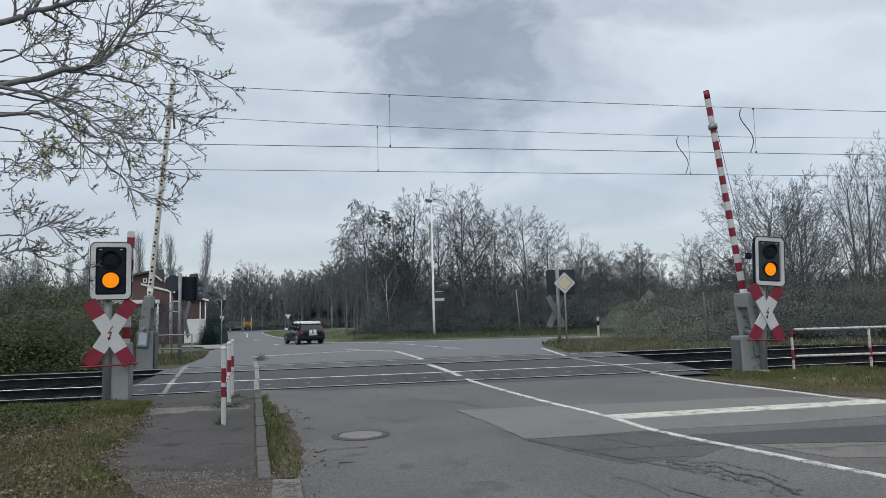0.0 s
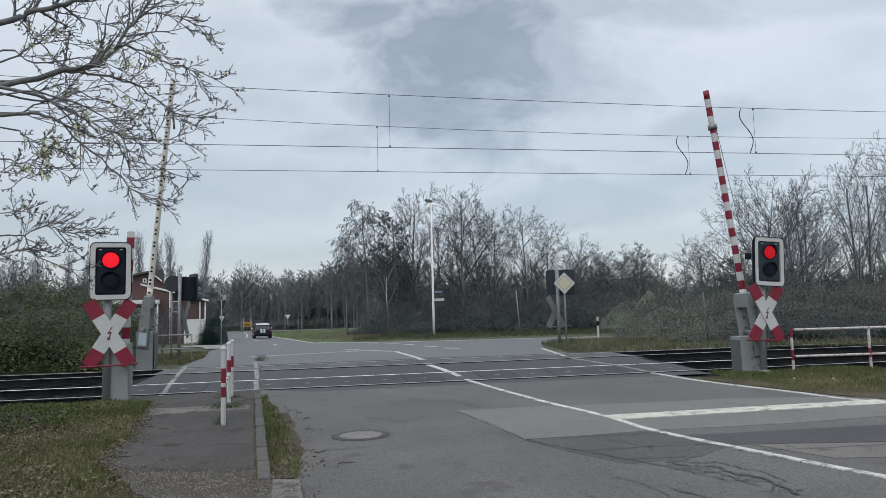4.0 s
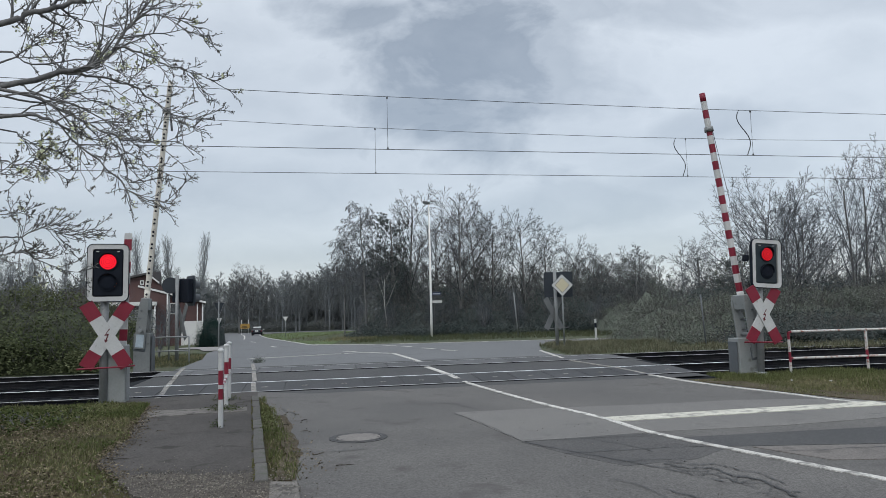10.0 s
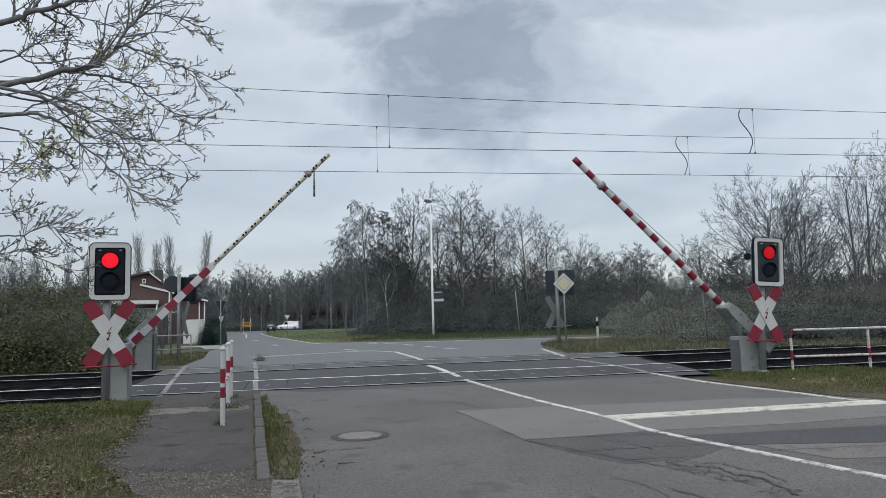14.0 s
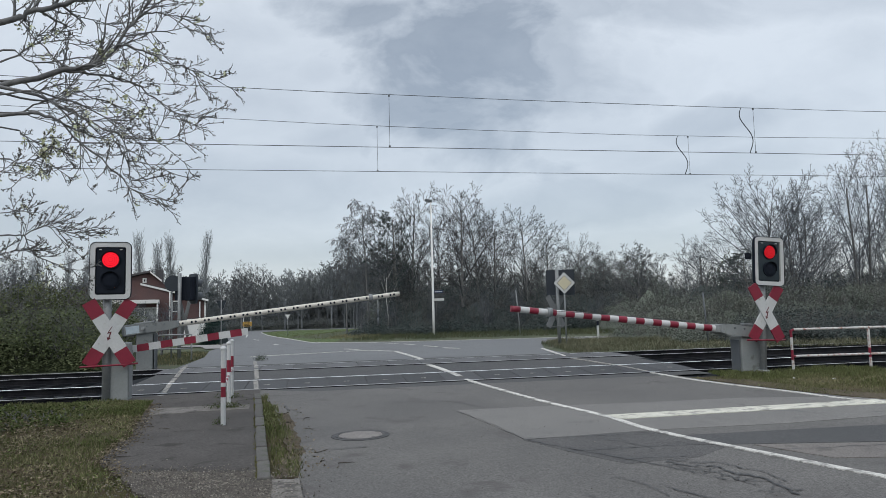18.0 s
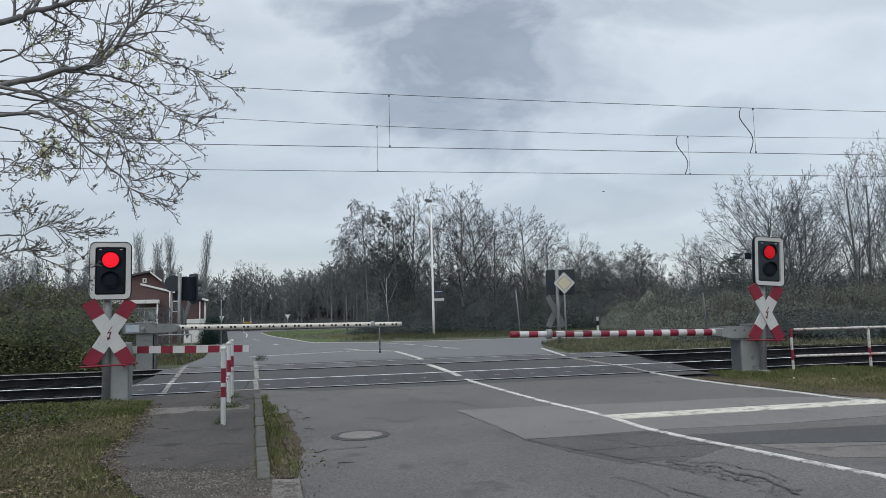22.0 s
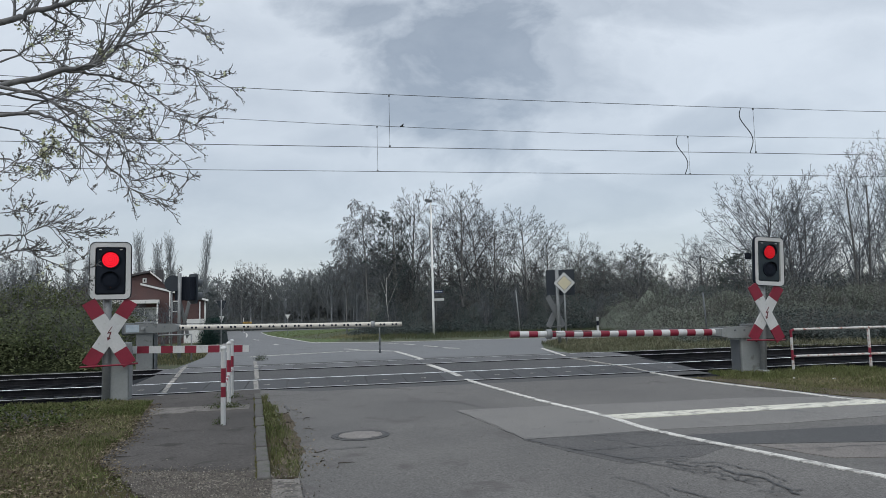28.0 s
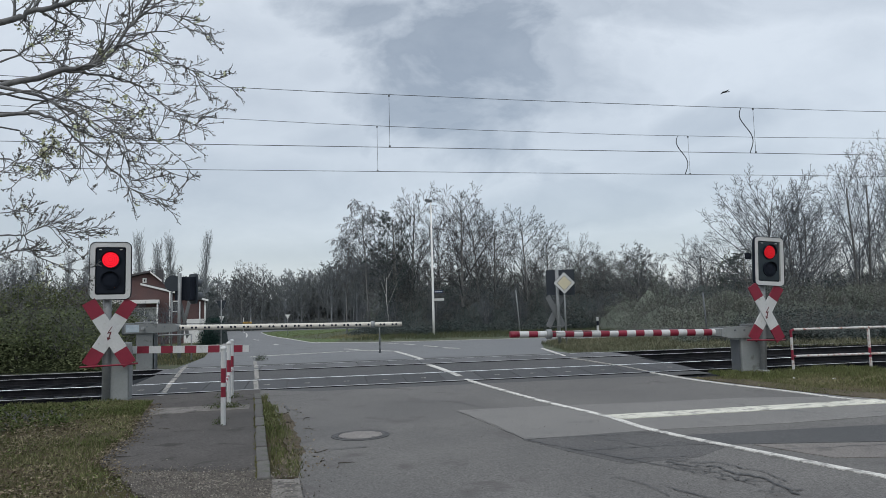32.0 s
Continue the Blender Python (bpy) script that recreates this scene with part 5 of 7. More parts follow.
# ---- the brick house ----
def house():
    t = thing("house", spot(-19.75, 55.5, -0.05, 20), "red brick house with shallow grey roof, white canopy and white annexe", "house")
    D = 7.0
    part("wall", slab(B(), [(-9.4, -0.2), (-2.2, -0.2), (-2.2, 4.25), (-2.85, 5.05), (-3.6, 5.6), (-9.4, 4.3)], 0, D), M["brick"], t, "red brick gable wall")
    part("wall", slab(B(), [(-2.195, -0.2), (-1.1, -0.2), (-1.1, 3.7), (-2.195, 4.0)], 0.3, D - 0.3), M["brick"], t)
    part("wall", slab(B(), [(-1.095, 1.92), (0.42, 1.92), (0.42, 3.35), (-1.095, 3.7)], 0.3, D - 0.3), M["brick"], t, "brick upper wall of the wing")
    part("wall", slab(B(), [(-1.095, -0.2), (0.44, -0.2), (0.44, 1.915), (-1.095, 1.915)], 0.27, D - 0.27), M["render"], t, "white rendered ground floor")
    for (xa, za), (xb, zb), y0 in (((-9.8, 4.25), (-3.6, 5.66), -0.3), ((-2.75, 4.95), (-3.6, 5.66), -0.3), ((-4.3, 4.72), (0.75, 3.35), -0.05)):
        roof = part("roof", slab(B(), [(xa, za), (xb, zb), (xb, zb + 0.15), (xa, za + 0.15)], y0, D + 0.3), M["roof"], t, "dark tiled roof slope")
        if xa > -9:
            part("verge_board", slab(B(), [(xa, za - 0.05), (xb, zb - 0.05), (xb, zb + 0.10), (xa, za + 0.10)], y0 - 0.06, y0 - 0.01), M["render"], roof, "white verge board")
    bm = B()
    box(bm, -3.3, -2.7, 1.5, 2.2, 4.6, 6.0)
    part("chimney", bm, M["roof"], t, "dark slate-clad chimney")
    for x0, x1, z0, z1, y in ((-6.7, -3.1, 0.9, 2.9, 0), (-4.15, -3.87, 4.85, 5.2, 0), (-2.0, -1.3, 2.5, 3.4, 0.3)):
        win = part("window", ring_plate(B(), [(x0, z0), (x1, z0), (x1, z1), (x0, z1)], [(x0 + 0.08, z0 + 0.08), (x1 - 0.08, z0 + 0.08), (x1 - 0.08, z1 - 0.08), (x0 + 0.08, z1 - 0.08)], y - 0.06, y + 0.02), M["render"], t, "white window frame")
        bm = B()
        box(bm, x0 + 0.08, x1 - 0.08, y - 0.015, y - 0.005, z0 + 0.08, z1 - 0.08)
        part("pane", bm, M["pale_fill" if x1 - x0 > 2 else "pane"], win)
        if x1 - x0 > 2:
            for k in range(1, 4):
                bm = B()
                xx = x0 + (x1 - x0) * k / 4
                box(bm, xx - 0.04, xx + 0.04, y - 0.05, y - 0.016, z0 + 0.08, z1 - 0.08)
                part("mullion", bm, M["render"], win)
    bm = B()
    box(bm, -7.0, -2.9, -1.2, -0.005, 3.2, 3.48)
    part("canopy", bm, M["render"], t, "white flat canopy")
    for x in (-6.9, -3.0):
        part("canopy_post", rod(B(), [(x, -1.1, -0.1), (x, -1.1, 3.2)], 0.06, 8), M["render"], t)
    for x, z in ((0.5, 3.3), (-2.15, 4.1), (0.1, 3.3)):
        part("downpipe", rod(B(), [(x, -0.06 if x < -1 else 0.2, -0.1), (x, -0.06 if x < -1 else 0.2, z)], 0.05, 8), M["render"], t)


house()


def scraps():
    """Bits of pale rubbish in the grass."""
    rng = random.Random(61)
    for x, y, s in ((-12.6, 22.9, 0.22), (-5.6, 12.3, 0.05), (-6.6, 10.9, 0.07), (-6.1, 11.1, 0.06), (7.6, 15.3, 0.05), (8.3, 15.0, 0.045)):
        bm = B()
        n = 7
        ring = [bm.verts.new((math.cos(k * 6.283 / n) * s * rng.uniform(0.5, 1), math.sin(k * 6.283 / n) * s * rng.uniform(0.4, 0.9), rng.uniform(0.01, 0.3) * s)) for k in range(n)]
        top = bm.verts.new((0, 0, s * 0.45))
        low = bm.verts.new((0, 0, -0.01))
        for k in range(n):
            bm.faces.new((ring[k], ring[(k + 1) % n], top))
            bm.faces.new((ring[(k + 1) % n], ring[k], low))
        solo("litter_scrap", bm, M["white"], "crumpled scrap of pale litter in the grass", "litter", "litter scraps", m=spot(x, y, 0.0, rng.uniform(0, 360)))


scraps()


# ---- vehicles ----
def loft(sections, close=True):
    """A skin over cross-sections of equal count, along the car."""
    bm = B()
    rings = [[bm.verts.new(p) for p in s] for s in sections]
    n = len(rings[0])
    for r0, r1 in zip(rings, rings[1:]):
        for k in range(n - (0 if close else 1)):
            f = bm.faces.new((r0[k], r0[(k + 1) % n], r1[(k + 1) % n], r1[k]))
            f.smooth = True
    bm.faces.new(rings[0]), bm.faces.new(rings[-1][::-1])
    bmesh.ops.recalc_face_normals(bm, faces=bm.faces[:])
    return bm


def car(name, paint, roof_paint, label, group, length=4.1, width=1.78, height=1.5, stripes=False, van=False):
    """A car that heads along its own +x, standing on z = 0."""
    t = thing(name, Matrix(), label, "car", group)
    h, w = height, width / 2

    def section(x, zlo, zhi, wlo, whi):
        return [(x, -wlo * 0.92, zlo), (x, -wlo, zlo + 0.12), (x, -wlo * 1.0, (zlo + zhi) / 2), (x, -whi, zhi - 0.05), (x, -whi * 0.85, zhi), (x, whi * 0.85, zhi), (x, whi, zhi - 0.05), (x, wlo, (zlo + zhi) / 2), (x, wlo, zlo + 0.12), (x, wlo * 0.92, zlo)]
    L = length / 2
    belt = 0.60 * h
    hood = 0.60 * h if not van else 0.62 * h
    part("body", loft([section(-L, 0.34, belt - 0.12, w * 0.86, w * 0.80), section(-L + 0.12, 0.24, belt + 0.02, w * 0.97, w * 0.92), section(-L * 0.5, 0.2, belt + 0.04, w, w * 0.95),
                       section(L * 0.3, 0.2, belt + 0.02, w, w * 0.95), section(L * 0.55, 0.2, hood, w, w * 0.92), section(L - 0.18, 0.24, hood - 0.14, w * 0.95, w * 0.85), section(L, 0.32, hood - 0.30, w * 0.80, w * 0.72)]), paint, t)
    x_back = -L + (0.05 if van else 0.12)
    xr0, xr1 = -L + (0.12 if van else 0.42), (L * 0.22 if van else L * 0.10)
    xf = L * 0.52

    def cab(x, z, ww):
        return [(x, -ww, z), (x, ww, z)]
    cabin = B()
    ring = [(x_back + 0.02, belt, w * 0.90), (xr0, h - 0.09, w * 0.72), (xr1, h - 0.06, w * 0.74), (xf, belt, w * 0.90)]
    lft = [cabin.verts.new((x, -ww, z)) for x, z, ww in ring]
    rgt = [cabin.verts.new((x, ww, z)) for x, z, ww in ring]
    cabin.faces.new(lft), cabin.faces.new(rgt[::-1])
    for i in range(4):
        j = (i + 1) % 4
        cabin.faces.new((lft[i], rgt[i], rgt[j], lft[j]))
    bmesh.ops.recalc_face_normals(cabin, faces=cabin.faces[:])
    part("windows", cabin, paint if van else M["car_glass"], t, "" if van else "dark car windows")
    bm = loft([[(xr0 - 0.12, -w * 0.76, h - 0.15), (xr0 - 0.12, w * 0.76, h - 0.15), (xr0 - 0.10, w * 0.66, h - 0.02), (xr0 - 0.10, -w * 0.66, h - 0.02)],
               [(0, -w * 0.79, h - 0.13), (0, w * 0.79, h - 0.13), (0, w * 0.68, h), (0, -w * 0.68, h)],
               [(xr1 + 0.08, -w * 0.74, h - 0.09), (xr1 + 0.08, w * 0.74, h - 0.09), (xr1 + 0.08, w * 0.68, h - 0.05), (xr1 + 0.08, -w * 0.68, h - 0.05)]])
    part("roof", bm, roof_paint, t, "pale roof" if stripes else "")
    if van:
        bm = B()
        for sgn in (-1, 1):
            slab(bm, [(L * 0.02, belt + 0.02), (L * 0.44, belt + 0.02), (L * 0.22, h - 0.2), (L * 0.02, h - 0.2)], sgn * w * 0.87, sgn * w * 0.89)
        part("side_window", bm, M["car_glass"], t)
        bm = B()
        v = [bm.verts.new(p) for p in ((xf + 0.015, -w * 0.8, belt + 0.03), (xf + 0.015, w * 0.8, belt + 0.03), (xr1 + 0.06, w * 0.66, h - 0.15), (xr1 + 0.06, -w * 0.66, h - 0.15))]
        bm.faces.new(v)
        part("windscreen", bm, M["car_glass"], t)
    else:
        for sgn in (-1, 1):
            for x, dx in ((xr0 + 0.75, 0.06), (xr0 + 0.02, 0.12)):
                bm = B()
                v = [(x - 0.03, -0), (x + dx, 0)]
                rod(bm, [(x, sgn * w * 0.905, belt), (x + 0.02, sgn * w * 0.735, h - 0.08)], dx * 0.6, 6)
                part("pillar", bm, paint, t)
    for x in (-L * 0.62, L * 0.60):
        for sgn in (-1, 1):
            bm = B()
            rod(bm, [(0, -0.11, 0), (0, -0.09, 0), (0, 0.09, 0), (0, 0.11, 0)], [0.30, 0.33, 0.33, 0.30], 22)
            wheel = part("wheel", bm, M["tyre"], t)
            wheel.matrix_basis = pose(x, sgn * (w - 0.10), 0.33)
            part("rim", rod(B(), [(0, sgn * 0.10, 0), (0, sgn * 0.122, 0)], 0.21, 16), M["chrome"], wheel)
    for sgn in (-1, 1):
        bm = B()
        box(bm, -L - 0.01, -L + 0.14, sgn * w * 0.84 - 0.06, sgn * w * 0.84 + 0.06, belt - 0.22, belt - 0.06, bevel=0.03)
        part("tail_light", bm, M["tail"], t, "red tail light")
        bm = B()
        box(bm, L - 0.22, L - 0.05, sgn * w * 0.70 - 0.13, sgn * w * 0.70 + 0.13, hood - 0.32, hood - 0.18, bevel=0.03)
        part("headlight", bm, M["chrome"], t)
        bm = B()
        box(bm, L * 0.34, L * 0.40, sgn * w - 0.02 + min(0, sgn) * 0.16, sgn * w + 0.02 + max(0, sgn) * 0.16, belt + 0.02, belt + 0.16, bevel=0.02)
        part("mirror", bm, roof_paint, t)
    bm = B()
    box(bm, -L - 0.012, -L + 0.02, -0.26, 0.26, 0.55, 0.66)
    part("number_plate", bm, M["white"], t)
    bm = B()
    box(bm, -L - 0.06, -L + 0.15, -w * 0.88, w * 0.88, 0.32, 0.48, bevel=0.04)
    part("bumper", bm, paint, t)
    if stripes:
        for y in (-0.13, 0.13):
            bm = B()
            box(bm, -L - 0.018, -L + 0.16, y - 0.085, y + 0.085, 0.67, belt + 0.04)
            part("stripe", bm, M["paint_white"], t, "white stripe over the tailgate")
            bm = B()
            box(bm, L * 0.5, L * 0.80, y - 0.13, y + 0.13, hood - 0.05, hood + 0.012)
            part("stripe", bm, M["paint_white"], t)
    return t


HATCH = car("car", M["paint_dark"], M["paint_white"], "dark compact hatchback with a white roof and two white stripes", "moving cars", 3.75, 1.64, 1.40, True)
WHITE_A = car("car", M["paint_white"], M["paint_white"], "white estate car on the far road", "moving cars", 4.5, 1.8, 1.5)
DARK_A = car("car", M["paint_grey"], M["paint_grey"], "dark grey car on the far road", "moving cars", 4.4, 1.8, 1.45)
WHITE_B = car("car", M["paint_white"], M["paint_white"], "white hatchback on the far road", "moving cars", 4.4, 1.8, 1.5)
GREY_B = car("car", M["paint_grey"], M["paint_grey"], "grey saloon car on the far road", "moving cars", 4.6, 1.8, 1.42)
GREY_C = car("car", M["paint_grey"], M["paint_grey"], "grey car following on the far road", "moving cars", 4.4, 1.8, 1.45)
VAN = car("van", M["paint_white"], M["paint_white"], "white delivery van on the far road", "moving cars", 4.6, 1.85, 1.85, van=True)
DARK_E = car("car", M["paint_dark"], M["paint_dark"], "dark car leaving along the far road", "moving cars", 4.4, 1.8, 1.45)
GREY_D = car("car", M["paint_grey"], M["paint_grey"], "pale grey car on the far road", "moving cars", 4.4, 1.8, 1.45)


# ---- birds ----
def bird(label):
    t = thing("bird", Matrix(), label, "bird", "birds in the sky")
    part("body", rod(B(), [(-0.20, 0, 0), (-0.12, 0, 0), (0, 0, 0), (0.10, 0, 0.005), (0.16, 0, 0.02), (0.20, 0, 0.015)], [0.008, 0.04, 0.055, 0.045, 0.03, 0.004], 10), M["feather"], t)
    bm = B()
    slab(bm, [(-0.18, 0), (-0.33, -0.02), (-0.33, 0.0), (-0.18, 0.012)], -0.04, 0.04)
    part("tail", bm, M["feather"], t)
    wings = []
    for sgn in (-1, 1):
        bm = B()
        v = [(0.08, 0.03), (0.10, 0.2), (0.02, 0.42), (-0.04, 0.40), (-0.06, 0.2), (-0.07, 0.03)]
        lo = [bm.verts.new((x, sgn * y, 0)) for x, y in v]
        hi = [bm.verts.new((x, sgn * y, 0.012)) for x, y in v]
        bm.faces.new(lo), bm.faces.new(hi[::-1])
        for i in range(6):
            bm.faces.new((lo[i], hi[i], hi[(i + 1) % 6], lo[(i + 1) % 6]))
        bmesh.ops.recalc_face_normals(bm, faces=bm.faces[:])
        w = part("wing", bm, M["feather"], t)
        wings.append((w, sgn))
    return t, wings


BIRD_A, WINGS_A = bird("small dark bird flying away past the clouds")
BIRD_B, WINGS_B = bird("dark pigeon-sized bird gliding under the clouds")


# ---- trees and scrub ----
def grow(rng, base, height, radius, spec):
    """Branches of a bare tree: a list of (points, radii, level). spec: for each level (count, length ratio, angle, upward pull, start, bend)."""
    out = []

    def shoot(p, d, length, r, level):
        n = 6 if level == 0 else (4 if level == 1 else 2 if level < 4 else 1)
        bend = spec[level][5]
        up = spec[level][3]
        pts, rr = [p.copy()], [r]
        tip = 0.35 if level == 0 else 0.3
        for i in range(n):
            d = (d + Vector((rng.uniform(-1, 1), rng.uniform(-1, 1), rng.uniform(-1, 1))) * bend + Vector((0, 0, up))).normalized()
            p = p + d * length / n
            pts.append(p.copy())
            rr.append(r * (1 - (1 - tip) * (i + 1) / n))
        out.append((pts, rr, level))
        if level + 1 < len(spec):
            count, ratio, angle, _, start, _ = spec[level + 1]
            spin = rng.uniform(0, 6.28)
            for k in range(count):
                q = start + (1 - start) * (k + rng.uniform(0.1, 0.9)) / count
                f = q * n
                i = min(int(f), n - 1)
                at = pts[i].lerp(pts[i + 1], f - i)
                dd = (pts[i + 1] - pts[i]).normalized()
                side = dd.orthogonal().normalized()
                spin += 2.4 + rng.uniform(-0.5, 0.5)
                side = Matrix.Rotation(spin, 3, dd) @ side
                an = radians(angle) * rng.uniform(0.7, 1.25)
                nd = (dd * math.cos(an) + side * math.sin(an)).normalized()
                taper = (1 - 0.45 * q) if level == 0 else (1 - 0.35 * q)
                shoot(at, nd, length * ratio * taper * rng.uniform(0.75, 1.2), max(r * (1 - 0.65 * q) * 0.55, 0.006), level + 1)
    shoot(Vector(base), Vector((rng.uniform(-0.05, 0.05), rng.uniform(-0.05, 0.05), 1)), height * 0.82, radius, 0)
    return out


def tube_mesh(name, branches, sides=(8, 4, 3, 3, 3), rmin=0.0):
    verts, faces = [], []
    for pts, rr, level in branches:
        n = sides[min(level, len(sides) - 1)]
        d = (pts[-1] - pts[0])
        d = d.normalized() if d.length else Vector((0, 0, 1))
        a = d.orthogonal().normalized()
        b = d.cross(a)
        base = len(verts)
        for p, r in zip(pts, rr):
            r = max(r, rmin)
            for k in range(n):
                c, s = math.cos(k * 6.2832 / n), math.sin(k * 6.2832 / n)
                verts.append((p.x + (a.x * c + b.x * s) * r, p.y + (a.y * c + b.y * s) * r, p.z + (a.z * c + b.z * s) * r))
        for i in range(len(pts) - 1):
            for k in range(n):
                k2 = (k + 1) % n
                faces.append((base + i * n + k, base + i * n + k2, base + (i + 1) * n + k2, base + (i + 1) * n + k))
    return ready(name, verts, faces, True)


def tufts(name, places, size, rng, per=1, flat=0.0):
    """Small three-cornered or four-cornered leaves or buds at the places."""
    verts, faces = [], []
    for p in places:
        for _ in range(per):
            s = size * rng.uniform(0.6, 1.4)
            u = Vector((rng.uniform(-1, 1), rng.uniform(-1, 1), rng.uniform(-1, 1) * (1 - flat))).normalized()
            v = u.orthogonal().normalized()
            v = Matrix.Rotation(rng.uniform(0, 6.28), 3, u) @ v
            q = Vector(p) + Vector((rng.uniform(-1, 1), rng.uniform(-1, 1), rng.uniform(-1, 1))) * size * (0.2 if per == 1 else 0.9)
            b = len(verts)
            verts += [q - u * s * 0.5, q + v * s * 0.28, q + u * s * 0.6, q - v * s * 0.28]
            faces.append((b, b + 1, b + 2, b + 3))
    return ready(name, verts, faces)


ALDER = [(0, 0, 0, 0.03, 0, 0.04), (16, 0.46, 46, 0.08, 0.20, 0.04), (8, 0.50, 42, 0.05, 0.18, 0.04), (6, 0.58, 36, 0.03, 0.2, 0.04), (3, 0.42, 34, 0.02, 0.35, 0.05)]
BIRCH = [(0, 0, 0, 0.03, 0, 0.10), (13, 0.36, 42, 0.06, 0.34, 0.10), (7, 0.50, 45, -0.22, 0.2, 0.12), (7, 0.75, 45, -0.65, 0.15, 0.10), (3, 0.7, 30, -0.7, 0.2, 0.08)]
FORKED = [(0, 0, 0, 0.02, 0, 0.09), (4, 0.60, 30, 0.05, 0.35, 0.08), (5, 0.45, 45, -0.05, 0.2, 0.12), (4, 0.5, 45, -0.30, 0.15, 0.12)]
POPLAR = [(0, 0, 0, 0.05, 0, 0.015), (46, 0.30, 24, 0.30, 0.08, 0.04), (7, 0.45, 24, 0.24, 0.15, 0.06), (4, 0.5, 24, 0.15, 0.2, 0.08)]
SHRUB = [(0, 0, 0, 0.02, 0, 0.12), (9, 0.62, 32, 0.10, 0.05, 0.10), (6, 0.50, 32, 0.06, 0.15, 0.12), (3, 0.50, 32, 0.04, 0.15, 0.14), (2, 0.6, 35, 0.03, 0.2, 0.15)]
BARE = [(0, 0, 0, 0.04, 0, 0.05), (13, 0.52, 34, 0.08, 0.10, 0.05), (8, 0.46, 40, 0.05, 0.15, 0.06), (6, 0.46, 40, 0.03, 0.18, 0.07), (2, 0.55, 36, 0.02, 0.2, 0.08)]
FAN = [(0, 0, 0, 0.04, 0, 0.02), (30, 0.86, 54, 0.055, 0.02, 0.02), (10, 0.34, 38, 0.03, 0.2, 0.03), (6, 0.46, 38, 0.02, 0.2, 0.04), (3, 0.50, 36, 0.02, 0.2, 0.05)]
IVIED = [(0, 0, 0, 0.06, 0, 0.02), (22, 0.30, 62, 0.03, 0.05, 0.08), (7, 0.5, 45, 0.04, 0.1, 0.12), (4, 0.5, 45, 0.03, 0.1, 0.15)]
WOODS = [(0, 0, 0, 0.03, 0, 0.05), (10, 0.38, 42, 0.12, 0.24, 0.08), (6, 0.48, 38, 0.08, 0.15, 0.12), (4, 0.5, 38, 0.05, 0.15, 0.15)]
TREES = {}


def species(key, spec, height, radius, seed, bark, twig, bud=0.0, budmat=None, rmin=0.008, stems=1, budper=1, bare_to=0):
    rng = random.Random(seed)
    br = []
    for k in range(stems):
        off = (0, 0, -0.15) if stems == 1 else (rng.uniform(-0.5, 0.5), rng.uniform(-0.4, 0.4), -0.15)
        br += grow(rng, off, height * (1 if k == 0 else rng.uniform(0.75, 1.0)), radius, spec)
    top = max(p.z for b in br for p in b[0])
    for pts, rr, lv in br:
        for p in pts:
            p *= height / top
    trunk = tube_mesh("trunk", [b for b in br if b[2] <= bare_to])
    trunk.materials.append(bark)
    crown = tube_mesh("crown", [b for b in br if b[2] > bare_to], rmin=rmin)
    crown.materials.append(twig)
    buds = None
    if bud:
        last = max(b[2] for b in br)
        places = []
        for pts, rr, lv in br:
            if lv == last:
                places += [pts[-1], (pts[-1] + pts[-2]) / 2]
            elif lv == last - 1:
                places.append(pts[-1])
        buds = tufts("buds", places, bud, rng, budper)
        buds.materials.append(budmat)
    TREES[key] = (trunk, crown, buds, bark, twig, budmat)


def plant(key, x, y, height_scale, turn, name, label, group="", wide=1.0, dz=0.0):
    trunk, crown, buds, bark, twig, budmat = TREES[key]
    t = thing(name, spot(x, y, dz + mound(x, y), turn) @ Matrix.Diagonal((height_scale * wide, height_scale * wide, height_scale, 1)), label, "tree" if name != "bush" else "bush", group)
    part("trunk", trunk, bark, t)
    tagged(part("crown", crown, twig, t), kind="stuff")
    if buds:
        tagged(part("bud_growth", buds, budmat, t), kind="stuff")
    return t


species("alder", ALDER, 12.0, 0.13, 11, M["bark"], M["twig_dark"], 0.046, M["bud"], 0.0085)
species("alder2", ALDER, 12.0, 0.12, 12, M["bark"], M["twig_dark"], 0.046, M["bud"], 0.0085)
species("alder3", ALDER, 11.0, 0.11, 13, M["bark"], M["twig_dark"], 0.046, M["bud"], 0.0085)
species("bare", BARE, 10.0, 0.11, 14, M["bark"], M["twig"], 0, None, 0.007, stems=2)
species("bare2", BARE, 10.0, 0.11, 15, M["bark"], M["twig"], 0.03, M["bud"], 0.007, stems=2)
species("birch", BIRCH, 12.0, 0.10, 21, M["bark"], M["twig"], 0.08, M["bud"], 0.009)
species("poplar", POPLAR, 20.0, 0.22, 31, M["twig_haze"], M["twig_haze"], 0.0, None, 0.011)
species("shrub", SHRUB, 6.0, 0.06, 41, M["bark"], M["twig"], 0.0, None, 0.007, stems=3)
species("shrub2", SHRUB, 6.0, 0.06, 42, M["bark"], M["twig"], 0.0, None, 0.007, stems=3)
species("green", SHRUB, 6.0, 0.06, 43, M["bark"], M["twig"], 0.10, M["spring_dull"], 0.007, stems=2)

species("fan", FAN, 9.6, 0.12, 17, M["bark"], M["twig"], 0.0, None, 0.0075)
species("forked", FORKED, 7.5, 0.062, 24, M["bark_pale"], M["twig"], 0.0, None, 0.008, bare_to=1)
species("ivied", IVIED, 13.0, 0.16, 55, M["bark"], M["twig"], 0.10, M["ivy"], 0.009, budper=11)

